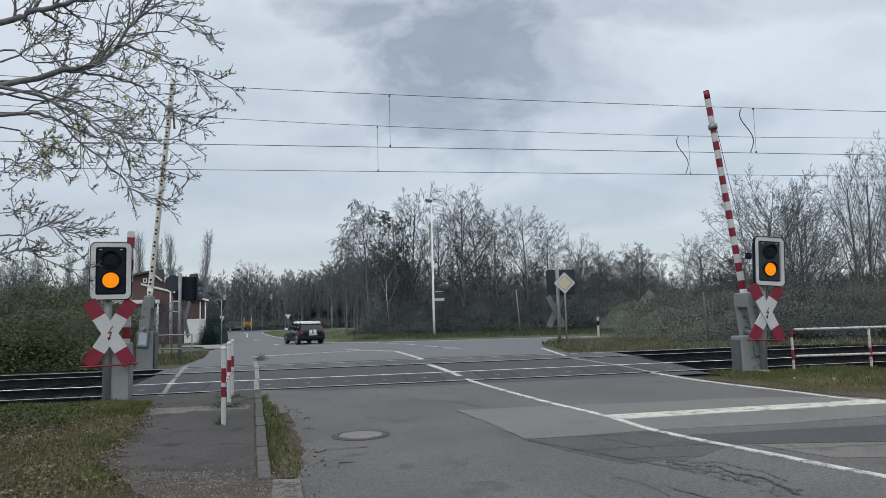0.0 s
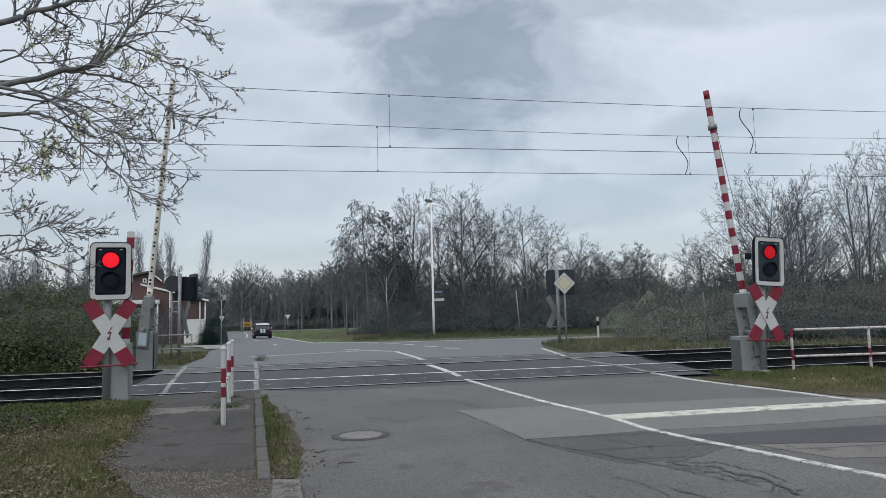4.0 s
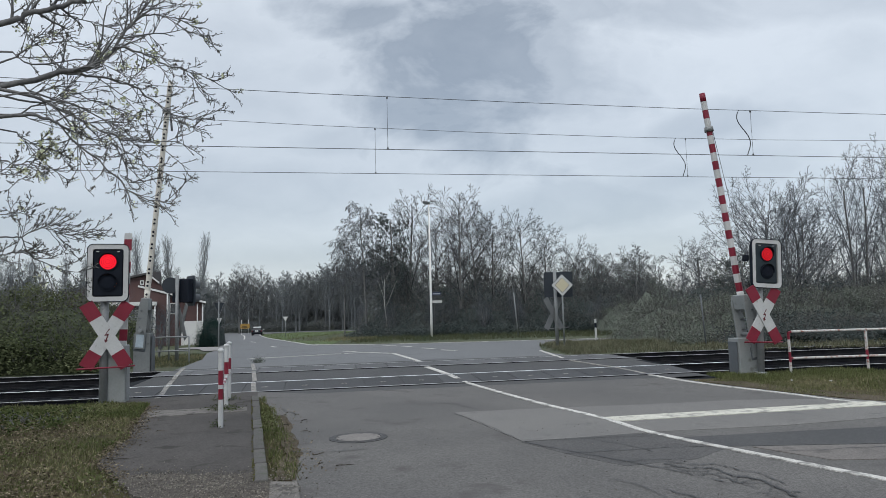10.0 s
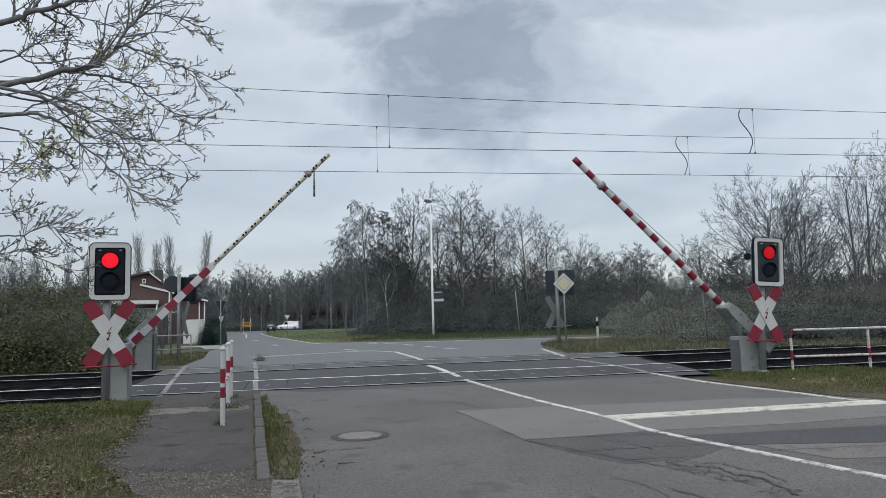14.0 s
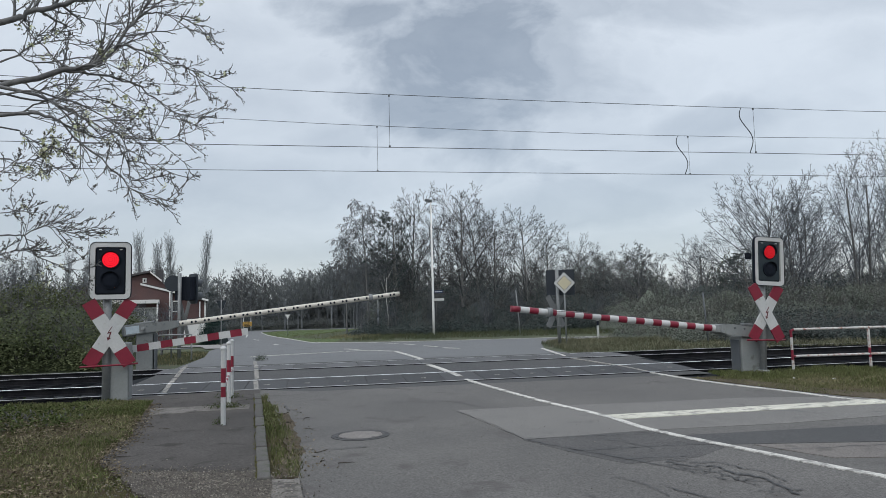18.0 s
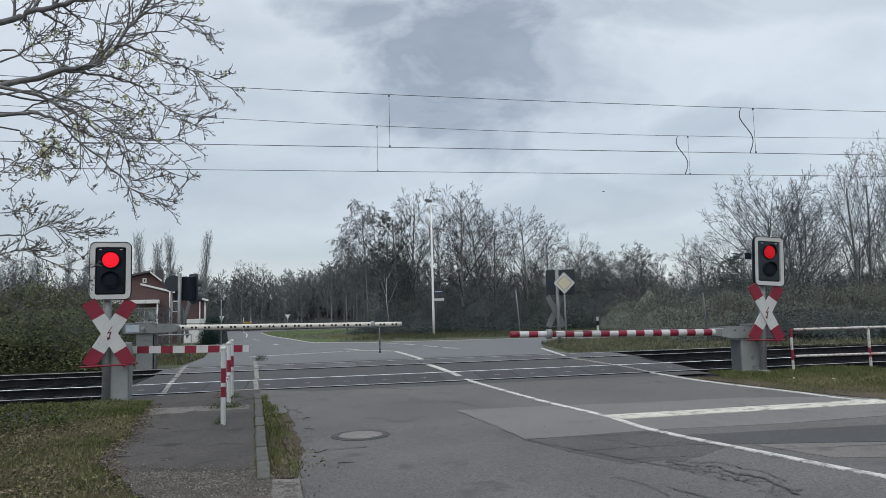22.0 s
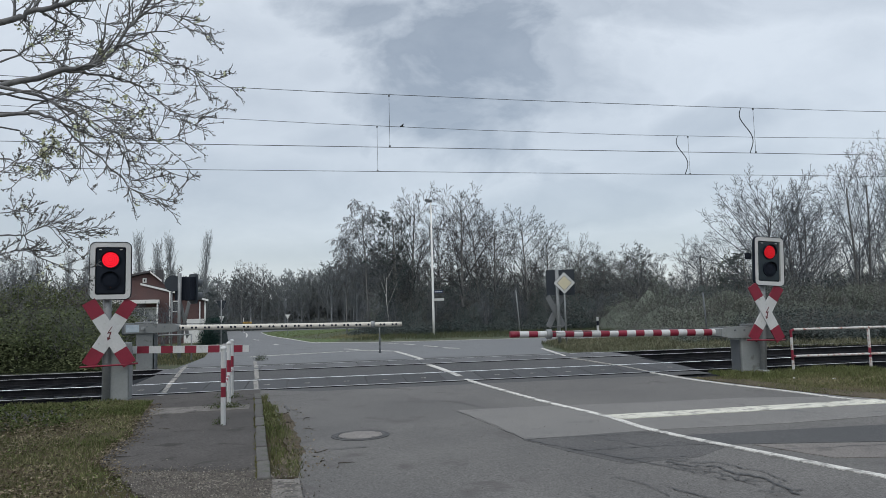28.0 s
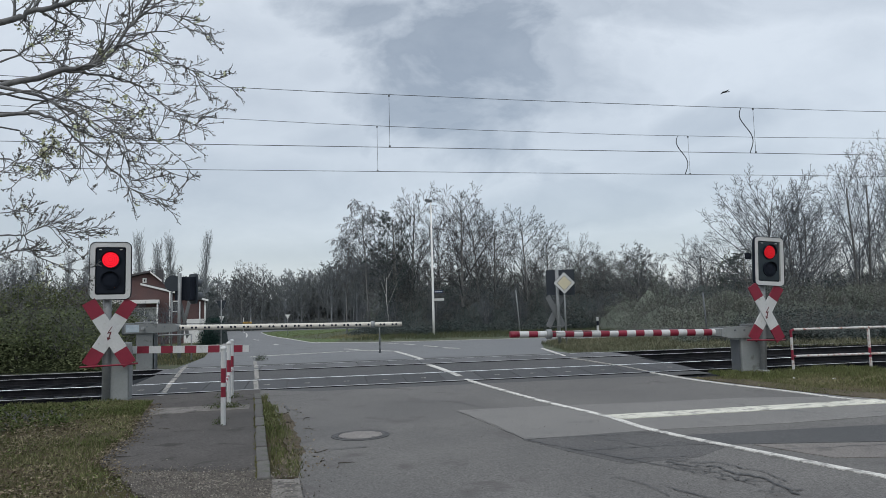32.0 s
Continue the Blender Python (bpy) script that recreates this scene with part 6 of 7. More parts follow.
CLUMP = "bare trees behind the junction"
for k, (key, x, y, s, turn, wide) in enumerate((("alder", -3.3, 69, 1.26, 20, 0.95), ("alder2", 1.8, 68, 1.29, 140, 1.1), ("alder3", 5.3, 70, 1.19, 80, 1.0), ("alder", 8.2, 68, 1.04, 250, 1.0), ("alder2", 10.8, 71, 0.93, 310, 1.0),
                                                ("alder3", 14.0, 72, 0.90, 190, 1.0), ("alder2", -0.8, 75, 1.18, 60, 1.0), ("alder", 4.0, 78, 1.15, 200, 1.1), ("alder3", 16.9, 73, 0.78, 120, 1.0),
                                                ("alder2", -5.9, 75, 1.08, 280, 1.0), ("alder", 19.5, 76, 0.68, 30, 1.0))):
    plant(key, x, y, s, turn, "tree", "bare multi-branched tree with pale buds at the twig ends", CLUMP, wide)
plant("forked", -5.1, 64.5, 0.92, 70, "birch_tree", "young birch with white forked trunk and bare twigs", CLUMP, 1.0)
plant("birch", -7.6, 69, 1.13, 190, "birch_tree", "birch with hanging bare twigs in pale bud", CLUMP, 1.0)
plant("birch", -10.2, 72, 0.92, 20, "birch_tree", "birch with hanging bare twigs in pale bud", CLUMP, 0.9)
plant("ivied", -4.4, 68.5, 0.93, 40, "tree", "dark ivy-covered tree among the bare ones", CLUMP, 1.0)
plant("ivied", -5.0, 70, 0.70, 140, "tree", "dark ivy-covered tree among the bare ones", CLUMP, 1.1)
for k in range(10):
    rng = random.Random(300 + k)
    plant(("shrub", "shrub2", "bare")[k % 3], -7.6 + k * 3.0 + rng.uniform(-0.8, 0.8), 61.8 + rng.uniform(-1.0, 3), (0.62 if k % 3 < 2 else 0.42) * rng.uniform(0.85, 1.2), k * 77, "bush", "bare thicket bush at the wood's edge", "bushes under the clump", 1.1)
for key, x, y, s, turn, wide in (("fan", 19.5, 41, 1.0, 0, 1.0), ("bare2", 16.2, 43, 0.62, 120, 1.0), ("bare2", 24.2, 40, 1.12, 60, 0.8), ("bare", 29, 44, 1.25, 150, 0.9), ("bare2", 22.4, 43, 0.95, 230, 0.8),
                                 ("bare2", 28.2, 39, 1.15, 300, 0.9), ("fan", 24.0, 46, 0.95, 140, 1.0), ("shrub", 22.3, 40, 0.6, 10, 1.1), ("shrub2", 25.0, 39.5, 0.6, 100, 1.1), ("bare", 33, 46, 1.3, 10, 1.0), ("shrub", 15.0, 45, 0.6, 45, 1.1)):
    plant(key, x, y, s, turn, "tree", "bare grey-brown tree with fine upright twigs behind the tracks", "trees beside the line", wide)
for key, x, y, s, turn in (("green", 20.4, 72, 0.85, 0), ("shrub", 24.0, 70, 0.85, 80), ("shrub2", 26.5, 71, 1.0, 30), ("shrub", 18, 62, 0.7, 200), ("shrub2", 29, 66, 0.95, 90), ("green", 31, 74, 1.35, 160), ("alder3", 16.4, 58, 0.66, 60), ("bare2", 27.5, 57, 0.5, 220)):
    plant(key, x, y, s, turn, "bush", "tall scrubby bush with bare twigs and thin spring leaf", "scrub beyond the verge", 1.2)
for k, (x, y, s) in enumerate(((-47.1, 121, 1.08), (-53.3, 121, 1.10), (-51.6, 122, 1.02), (-64, 122, 0.9), (-67.5, 124, 0.95), (-71, 122, 0.88), (-74, 125, 0.9), (-61, 128, 0.8), (-42.3, 120, 1.10), (-79, 126, 0.85))):
    plant("poplar", x, y, s * 0.86, k * 70, "poplar_tree", "slender upright poplar with bare branches far behind the house", "far poplars", 1.05)
plant("ivied", 17.2, 38.5, 0.34, 30, "bush", "dark evergreen shrub behind the tracks", "trees beside the line", 1.7)
plant("alder2", -40.5, 138, 1.2, 0, "tree", "large spreading bare tree at the far road", "far trees", 1.15)
plant("alder", -44.0, 160, 1.3, 90, "tree", "large spreading bare tree at the far road", "far trees", 1.1)
plant("ivied", -22.6, 66, 0.36, 10, "tree", "dark evergreen tree behind the clipped hedge", "far trees", 1.25)
plant("ivied", -24.6, 68, 0.40, 90, "tree", "dark evergreen tree behind the clipped hedge", "far trees", 1.1)
plant("green", -43.5, 112, 1.7, 40, "tree", "round-headed tree in early leaf behind the house", "far trees", 1.2)
for x, y, s, k in ((-12.6, 31, 0.40, 0), (-16.5, 36, 0.5, 1), (-14.5, 33, 0.42, 2), (-22, 38, 0.8, 3), (-27, 36, 0.9, 4), (-18.5, 44, 0.45, 5)):
    plant("shrub2" if k % 2 else "shrub", x, y, s, k * 80, "bush", "leafless bush before the brick house", "bushes by the house", 1.2)


for x, y, s, k in ((-23.5, 37, 0.50, 0), (-20.2, 39, 0.46, 1), (-26, 41, 0.60, 2), (-17.8, 35, 0.42, 3), (-30, 45, 0.66, 4)):
    plant("bare" if k % 2 else "bare2", x, y, s, k * 65, "bush", "bare grey bush behind the bramble hedge", "bushes behind the hedge", 1.2)


def far_woods():
    """The leafless woods on the skyline, in several rows."""
    rng = random.Random(77)
    kinds = [grow(random.Random(80 + k), (0, 0, 0), 12.0, 0.14, WOODS) for k in range(4)]
    for label, rows in (("leafless grey wood behind the far road", [(-72, -20, 162, 60, 11.5), (-74, -16, 172, 60, 13.0), (-86, -6, 196, 40, 15.5)]),
                        ("wood in bud at the bend of the road", [(-37, -10, 160, 30, 13.5), (-31, -8, 166, 34, 16.0), (-27, -8, 176, 30, 17.5)]),
                        ("leafless wood behind the clump of trees", [(-9, 24, 88, 26, 9.2), (-11, 40, 104, 22, 10.5), (18, 62, 90, 26, 6.2), (30, 52, 74, 9, 6.4)]),
                        ("leafless wood beyond the hedge", [(-66, -36, 96, 30, 9.0), (-82, -44, 112, 34, 11.5)])):
        tips = []
        verts, faces = [], []
        for x0, x1, y0, n, hh in rows:
            for i in range(n):
                br = kinds[rng.randrange(4)]
                x, y = x0 + (x1 - x0) * (i + rng.random()) / n, y0 + rng.uniform(-7, 7)
                s = hh / 12 * rng.uniform(0.75, 1.15)
                turn = rng.uniform(0, 6.28)
                ca, sa = math.cos(turn), math.sin(turn)
                z = land(x, y)
                for pts, rr, lv in br:
                    if lv == 3:
                        e = pts[-1]
                        tips.append((x + (e.x * ca - e.y * sa) * s, y + (e.x * sa + e.y * ca) * s, z + e.z * s))
                    m = 4 if lv < 2 else 3
                    use = pts if lv < 1 else (pts[0], pts[len(pts) // 2], pts[-1]) if lv < 3 else (pts[0], pts[-1])
                    rad = rr if lv < 1 else (rr[0], rr[len(rr) // 2], rr[-1]) if lv < 3 else (rr[0], rr[-1])
                    b = len(verts)
                    for p, r in zip(use, rad):
                        r = max(r, 0.03 if y > 150 else 0.02) * s
                        px, py = p.x * ca - p.y * sa, p.x * sa + p.y * ca
                        for k in range(m):
                            an = k * 6.2832 / m
                            verts.append((x + px * s + r * math.cos(an), y + py * s + r * math.sin(an) * 0.7, z + p.z * s + r * math.sin(an) * 0.7))
                    for q in range(len(use) - 1):
                        for k in range(m):
                            k2 = (k + 1) % m
                            faces.append((b + q * m + k, b + q * m + k2, b + (q + 1) * m + k2, b + (q + 1) * m + k))
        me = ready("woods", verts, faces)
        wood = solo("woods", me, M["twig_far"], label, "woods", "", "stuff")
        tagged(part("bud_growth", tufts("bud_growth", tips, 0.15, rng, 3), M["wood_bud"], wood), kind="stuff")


far_woods()


def thicket(name, label, box_xy, height, n, leaf, material, seed, twigs=250, shape=None, rough=0.55, track=False, cover=0.80, face=0.3, stem=None):
    """Tangled scrub: a lumpy filler inside, inner shade put into its colour, leaves all over it and stems that stick
    out. box_xy: x0, x1, y0, y1 (or along and across the rails).
    """
    rng = random.Random(seed)
    x0, x1, y0, y1 = box_xy
    put = tr if track else (lambda x, y: (x, y))

    def top(x, y):
        u, v = (x - x0) / (x1 - x0), (y - y0) / (y1 - y0)
        e = min(1, 8 * max(0, min(u, 1 - u)) + 0.1) ** 0.6 * min(1, 3.0 * v + 0.3) ** 0.7
        h = height * e * (0.74 + rough * noise.noise(Vector((x * 0.33 + seed, y * 0.33, 0))) + 0.4 * rough * noise.noise(Vector((x * 1.1, y * 1.1, seed))))
        return max(0.05, h * (shape(x, y) if shape else 1))

    def at(x, y, z):
        px, py = put(x, y)
        return (px, py, land(px, py) + mound(px, py) + z)
    t = thing(name, Matrix(), label, "scrub", "", "stuff")
    verts, faces = [], []
    nx, ny = max(6, int((x1 - x0) / 0.8)), max(5, int((y1 - y0) / 0.8))
    for j in range(ny + 1):
        for i in range(nx + 1):
            x, y = x0 + (x1 - x0) * i / nx, y0 + 0.15 + (y1 - y0) * j / ny
            verts.append(at(x, y, top(x, y) * cover - 0.1 if 0 < i < nx else -0.3))
    for j in range(ny):
        for i in range(nx):
            b = j * (nx + 1) + i
            faces.append((b, b + 1, b + nx + 2, b + nx + 1))
    b = len(verts)
    verts += [(v[0], v[1] + 0.05, land(v[0], v[1]) - 0.3) for v in verts[:nx + 1]]
    for i in range(nx):
        faces.append((i, i + 1, b + i + 1, b + i))
    part("inside", ready("inside", verts, faces, True), {"hazed_wood_in_bud": M["core_far"], "evergreen": M["core_dark"], "hedge_leaf": M["core_green"], "trailing_bramble_leaf": M["core_green"], "clipped_hedge": M["core_dark"]}.get(material.name, M["core"]), t)
    places = []
    crowd = 34
    for _ in range(n // crowd):
        # leaves stand in bunches; the shade-coloured filler shows in the gaps between them
        x = rng.uniform(x0, x1)
        if rng.random() < face:
            y = y0 + rng.uniform(-0.35, 0.5)
            z = top(x, max(y, y0)) * rng.uniform(0.0, 1.0)
        else:
            y = y0 + (y1 - y0) * rng.random() ** 1.6
            z = top(x, y) * rng.uniform(0.78, 1.06)
        q = Vector(at(x, y, z))
        spread = leaf * rng.uniform(1.6, 4.4)
        for _k in range(crowd):
            p = q + Vector((rng.gauss(0, spread), rng.gauss(0, spread), rng.gauss(0, spread * 0.6)))
            p.z = max(p.z, land(p.x, p.y) + 0.02)
            places.append(p)
    tagged(part("leaf_cover", tufts("leaf_cover", places, leaf, rng, 1, 0.55), material, t), kind="stuff")
    br = []
    for _ in range(twigs):
        x, y = rng.uniform(x0, x1), y0 + (y1 - y0) * rng.random() ** 1.5
        h = top(x, y)
        p = Vector(at(x, y, h * 0.4))
        d = Vector((rng.uniform(-0.7, 0.7), rng.uniform(-0.7, 0.3), 1)).normalized()
        ln = h * rng.uniform(0.5, 1.0)
        q = p + d * ln * 0.6
        r = q + (d + Vector((rng.uniform(-0.6, 0.6), rng.uniform(-0.6, 0.6), -0.3))).normalized() * ln * 0.5
        br.append(([p, q, r], [0.016, 0.011, 0.006], 3))
        for _k in range(2):
            w = p.lerp(q, rng.uniform(0.4, 1.0))
            br.append(([w, w + Vector((rng.uniform(-1, 1), rng.uniform(-1, 1), rng.uniform(0.1, 1))).normalized() * ln * 0.35], [0.008, 0.005], 3))
    tagged(part("stem_tangle", tube_mesh("stem_tangle", br, rmin=leaf * 0.05), stem or M["stem"], t), kind="stuff")
    return t


thicket("bramble_hedge", "dense bramble hedge of dark green leaves behind the tracks", (-21, -6.6, 6.3, 13), 3.1, 76000, 0.075, M["bramble_green"], 3, 1500, track=True, cover=0.80, face=0.45)
thicket("bramble_bank", "bramble bank with dead stems beyond the tracks", (14.5, 32, 9.0, 17), 2.5, 120000, 0.065, M["bramble"], 4, 2600, track=True, cover=0.72,
        shape=lambda a, s: (0.45 + 0.55 * min(1, max(0, (a - 12) / 7))) * min(1, 0.35 + max(0, (s - 9) / 5)))
# these two take the darker ivy colour to stand for shade under the trees
thicket("bramble_bank", "low brambles close behind the rails", (15.5, 32, 6.0, 9.4), 1.1, 24000, 0.07, M["ivy"], 14, 1200, track=True)
thicket("undergrowth", "undergrowth beside the line, leaf colour darkened for shade beneath trees", (20.5, 36, 14, 21), 3.4, 36000, 0.085, M["ivy"], 34, 900, track=True, rough=0.7)
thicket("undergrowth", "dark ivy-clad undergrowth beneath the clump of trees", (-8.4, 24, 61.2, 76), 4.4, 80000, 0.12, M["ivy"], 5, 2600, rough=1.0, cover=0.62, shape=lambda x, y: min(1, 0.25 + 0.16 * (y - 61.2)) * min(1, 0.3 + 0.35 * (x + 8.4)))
# tall leaf masses that fill out the far woods, haze in their colour
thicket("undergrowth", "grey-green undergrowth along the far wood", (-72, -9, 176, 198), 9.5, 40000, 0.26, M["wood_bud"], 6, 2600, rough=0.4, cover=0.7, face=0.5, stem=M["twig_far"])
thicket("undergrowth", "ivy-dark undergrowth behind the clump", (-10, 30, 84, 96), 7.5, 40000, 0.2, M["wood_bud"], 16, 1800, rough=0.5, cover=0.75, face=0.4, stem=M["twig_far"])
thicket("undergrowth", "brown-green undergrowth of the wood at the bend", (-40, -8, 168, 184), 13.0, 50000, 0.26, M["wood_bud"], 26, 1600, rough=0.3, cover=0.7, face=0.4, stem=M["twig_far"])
# added fill that hides dark gaps at the wood's foot, coloured like haze
thicket("undergrowth", "added scrub along the far wood's foot, haze put into its colour", (-78, -9, 157.5, 163), 3.4, 40000, 0.20, M["wood_bud"], 36, 1500, rough=0.6, cover=0.75, face=0.6, stem=M["twig_far"])
thicket("scrub_bank", "mixed scrub on the bank beyond the junction", (13, 42, 49, 64), 3.6, 52000, 0.11, M["bramble"], 7, 2600, rough=0.8)
thicket("scrub_bank", "mixed scrub behind the hedge", (-62, -32, 75, 95), 5.2, 26000, 0.18, M["bramble_green"], 8, 900)
thicket("clipped_hedge", "dark green clipped hedge beside the house", (-17.15, -15.95, 48.4, 51), 2.2, 14000, 0.05, M["hedge"], 9, 8, rough=0.12, face=0.6)


# ---- the tree that leans in beside the camera ----
def near_tree():
    rng = random.Random(9)
    t = thing("tree", spot(-7.2, 6.2, 0.14), "spreading tree in bud whose bare limbs reach over the footpath", "tree")
    br = []
    trunk = [Vector((0, 0, -0.4)), Vector((0.05, 0, 1.2)), Vector((0.15, 0.1, 2.6)), Vector((0.1, 0.1, 4.4)), Vector((0.2, 0, 6.5)), Vector((0.3, 0, 8.5))]
    br.append((trunk, [0.24, 0.20, 0.17, 0.13, 0.08, 0.03], 0))
    tips = []

    def jag(k):
        return Vector((rng.uniform(-1, 1), rng.uniform(-1, 1), rng.uniform(-1, 1))) * k

    def fork(pts, rr, level, kids, size, droop, start=0.1):
        """Side shoots along a branch; shoots of the last level carry buds."""
        n = len(pts) - 1
        for k in range(kids):
            f = start + (1 - start) * (k + rng.random()) / kids
            i = min(int(f * n), n - 1)
            at = pts[i].lerp(pts[i + 1], f * n - i)
            dd = (pts[i + 1] - pts[i]).normalized()
            side = Matrix.Rotation(rng.uniform(0, 6.28), 3, dd) @ dd.orthogonal().normalized()
            an = rng.uniform(0.5, 1.0)
            d = (dd * math.cos(an) + side * math.sin(an) + Vector((0.10, 0, droop))).normalized()
            ln = size * rng.uniform(0.5, 1.6) * (1 - 0.35 * f) * (1.35 if level == 2 else 1.0)
            m = 4 if level == 2 else 3 if level == 3 else 2
            r0 = min(rr[i] * 0.55, 0.016 if level == 2 else 0.0075)
            r0 = max(r0, 0.0048)
            q, row, rad = at, [at], [r0]
            for w in range(m):
                d = (d + jag(0.22) + Vector((0, 0, 0.10 if level > 2 else droop * 0.5))).normalized()
                q = q + d * ln / m
                row.append(q)
                rad.append(max(r0 * (1 - 0.6 * (w + 1) / m), 0.0036))
            br.append((row, rad, level))
            if level < 4:
                fork(row, rad, level + 1, 4 if level == 2 else 2, ln * (0.42 if level == 2 else 0.26), droop * 0.5)
                tips.append(q)
            else:
                tips.append(q)

    def limb(way, r0, r1, kids, size, droop, start=0.35):
        way = [Vector(p) for p in smooth_line(way, 4)]
        n = len(way) - 1
        pts = [p + (jag(0.015) if i else Vector()) for i, p in enumerate(way)]
        r0 *= 0.52
        kids = round(kids * 0.68)
        rr = [r0 + (r1 - r0) * (i / n) ** 0.8 for i in range(n + 1)]
        br.append((pts, rr, 1))
        fork(pts, rr, 2, kids, size, droop, start)
        tips.append(pts[-1])

    # the main limbs, each through a few turns of its way, then the boughs that leave them
    limb([(0.1, 0.1, 3.0), (1.8, 0.3, 3.62), (2.82, 0.5, 3.88), (3.41, 0.57, 4.05), (3.70, 0.60, 4.10), (3.92, 0.63, 4.33), (4.04, 0.67, 4.58), (4.18, 0.70, 4.69)], 0.085, 0.012, 20, 0.42, 0.0, 0.45)
    limb([(4.18, 0.70, 4.69), (4.41, 0.77, 4.70), (4.64, 0.83, 4.63), (4.81, 0.90, 4.60)], 0.017, 0.004, 11, 0.26, 0.0, 0.05)
    limb([(4.04, 0.68, 4.58), (4.24, 0.85, 4.84), (4.44, 1.0, 5.11)], 0.017, 0.005, 10, 0.32, 0.0, 0.05)
    limb([(3.93, 0.6, 4.31), (4.15, 0.7, 4.30), (4.37, 0.8, 4.20), (4.54, 0.9, 4.16), (4.61, 1.0, 4.06), (4.71, 1.1, 3.88)], 0.024, 0.004, 15, 0.26, 0.0, 0.05)
    limb([(4.49, 0.9, 4.18), (4.65, 1.0, 4.15), (4.81, 1.1, 4.08), (4.95, 1.2, 4.02)], 0.011, 0.004, 10, 0.16, 0.03, 0.05)
    limb([(3.93, 0.6, 4.31), (4.01, 0.8, 4.49), (4.18, 1.0, 4.62), (4.44, 1.2, 4.75)], 0.016, 0.004, 12, 0.28, 0.0, 0.05)
    limb([(3.40, 0.6, 4.06), (3.73, 0.68, 4.04), (4.0, 0.77, 3.98), (4.16, 0.85, 3.88), (4.35, 0.93, 3.72), (4.58, 1.02, 3.67), (4.89, 1.1, 3.80)], 0.026, 0.004, 22, 0.28, 0.02, 0.1)
    limb([(4.36, 0.9, 3.71), (4.45, 1.0, 3.62), (4.58, 1.1, 3.59)], 0.010, 0.004, 7, 0.18, 0.0, 0.05)
    limb([(0.1, 0.1, 2.9), (1.8, 0.25, 3.66), (2.88, 0.4, 3.83), (3.39, 0.57, 3.68), (3.60, 0.65, 3.57), (3.81, 0.73, 3.46), (4.02, 0.82, 3.40), (4.49, 0.9, 3.39)], 0.055, 0.004, 28, 0.34, 0.0, 0.42)
    limb([(3.82, 0.7, 3.45), (3.92, 0.78, 3.25), (3.98, 0.85, 3.17), (4.2, 0.92, 3.13), (4.44, 1.0, 3.02)], 0.018, 0.004, 14, 0.24, 0.0, 0.05)
    limb([(0.1, 0.1, 2.7), (1.8, 0.2, 3.45), (2.96, 0.3, 3.53), (3.30, 0.36, 3.54), (3.48, 0.42, 3.47), (3.64, 0.49, 3.28), (3.98, 0.61, 2.97), (4.09, 0.67, 2.83), (4.31, 0.74, 2.74), (4.44, 0.8, 2.73)], 0.050, 0.004, 28, 0.26, 0.0, 0.40)
    limb([(3.94, 0.7, 3.06), (4.02, 0.77, 2.96), (4.21, 0.83, 2.97), (4.37, 0.9, 3.02)], 0.010, 0.004, 8, 0.15, 0.0, 0.05)
    limb([(3.66, 0.48, 3.26), (3.71, 0.42, 3.07), (3.78, 0.36, 2.88), (3.89, 0.3, 2.72)], 0.007, 0.003, 2, 0.05, 0.0, 0.5)
    limb([(0.15, 0.1, 3.6), (1.8, 0.1, 4.1), (2.99, 0.2, 4.39), (3.21, 0.27, 4.52), (3.47, 0.33, 4.62), (3.70, 0.4, 4.73)], 0.070, 0.022, 16, 0.40, 0.0, 0.45)
    limb([(3.37, 0.35, 4.60), (3.57, 0.53, 4.60), (3.76, 0.67, 4.58), (3.94, 0.8, 4.66)], 0.014, 0.004, 12, 0.26, 0.0, 0.05)
    limb([(0.15, 0.1, 3.3), (1.8, 0.5, 3.95), (2.68, 0.7, 4.22), (2.83, 0.8, 4.36), (2.96, 0.9, 4.56), (3.09, 1.0, 4.80)], 0.030, 0.005, 16, 0.34, 0.0, 0.5)
    limb([(0.1, 0.1, 2.6), (1.8, 0.3, 3.3), (2.9, 0.4, 3.43), (3.08, 0.5, 3.36), (3.23, 0.6, 3.29), (3.39, 0.7, 3.24)], 0.026, 0.004, 18, 0.24, 0.0, 0.5)
    limb([(0.1, 0.1, 2.4), (1.8, 0.2, 3.0), (2.97, 0.3, 3.10), (3.06, 0.4, 3.05), (3.17, 0.5, 3.14), (3.3, 0.6, 3.08)], 0.024, 0.004, 16, 0.24, 0.0, 0.5)
    limb([(0.1, 0.1, 2.3), (2.0, 0.1, 2.9), (3.1, 0.1, 2.94), (3.26, 0.2, 2.87)], 0.018, 0.004, 9, 0.20, 0.0, 0.6)
    limb([(3.36, 0.58, 4.06), (3.41, 0.65, 4.38), (3.30, 0.7, 4.53)], 0.013, 0.004, 8, 0.22, 0.0, 0.05)
    limb([(2.66, 1.0, 4.81), (2.94, 1.05, 4.49), (3.15, 1.1, 4.19)], 0.016, 0.004, 9, 0.28, 0.0, 0.05)
    limb([(2.8, 0.5, 3.82), (3.10, 0.8, 3.81), (3.32, 0.92, 3.96), (3.55, 1.05, 3.89), (3.79, 1.17, 3.82), (3.97, 1.3, 3.72)], 0.024, 0.004, 18, 0.28, 0.0, 0.2)
    limb([(1.8, 0.4, 3.7), (2.69, 0.7, 4.01), (3.04, 0.8, 3.91), (3.39, 0.9, 3.81), (3.80, 1.1, 3.54), (3.95, 1.2, 3.39)], 0.030, 0.004, 16, 0.30, 0.0, 0.35)
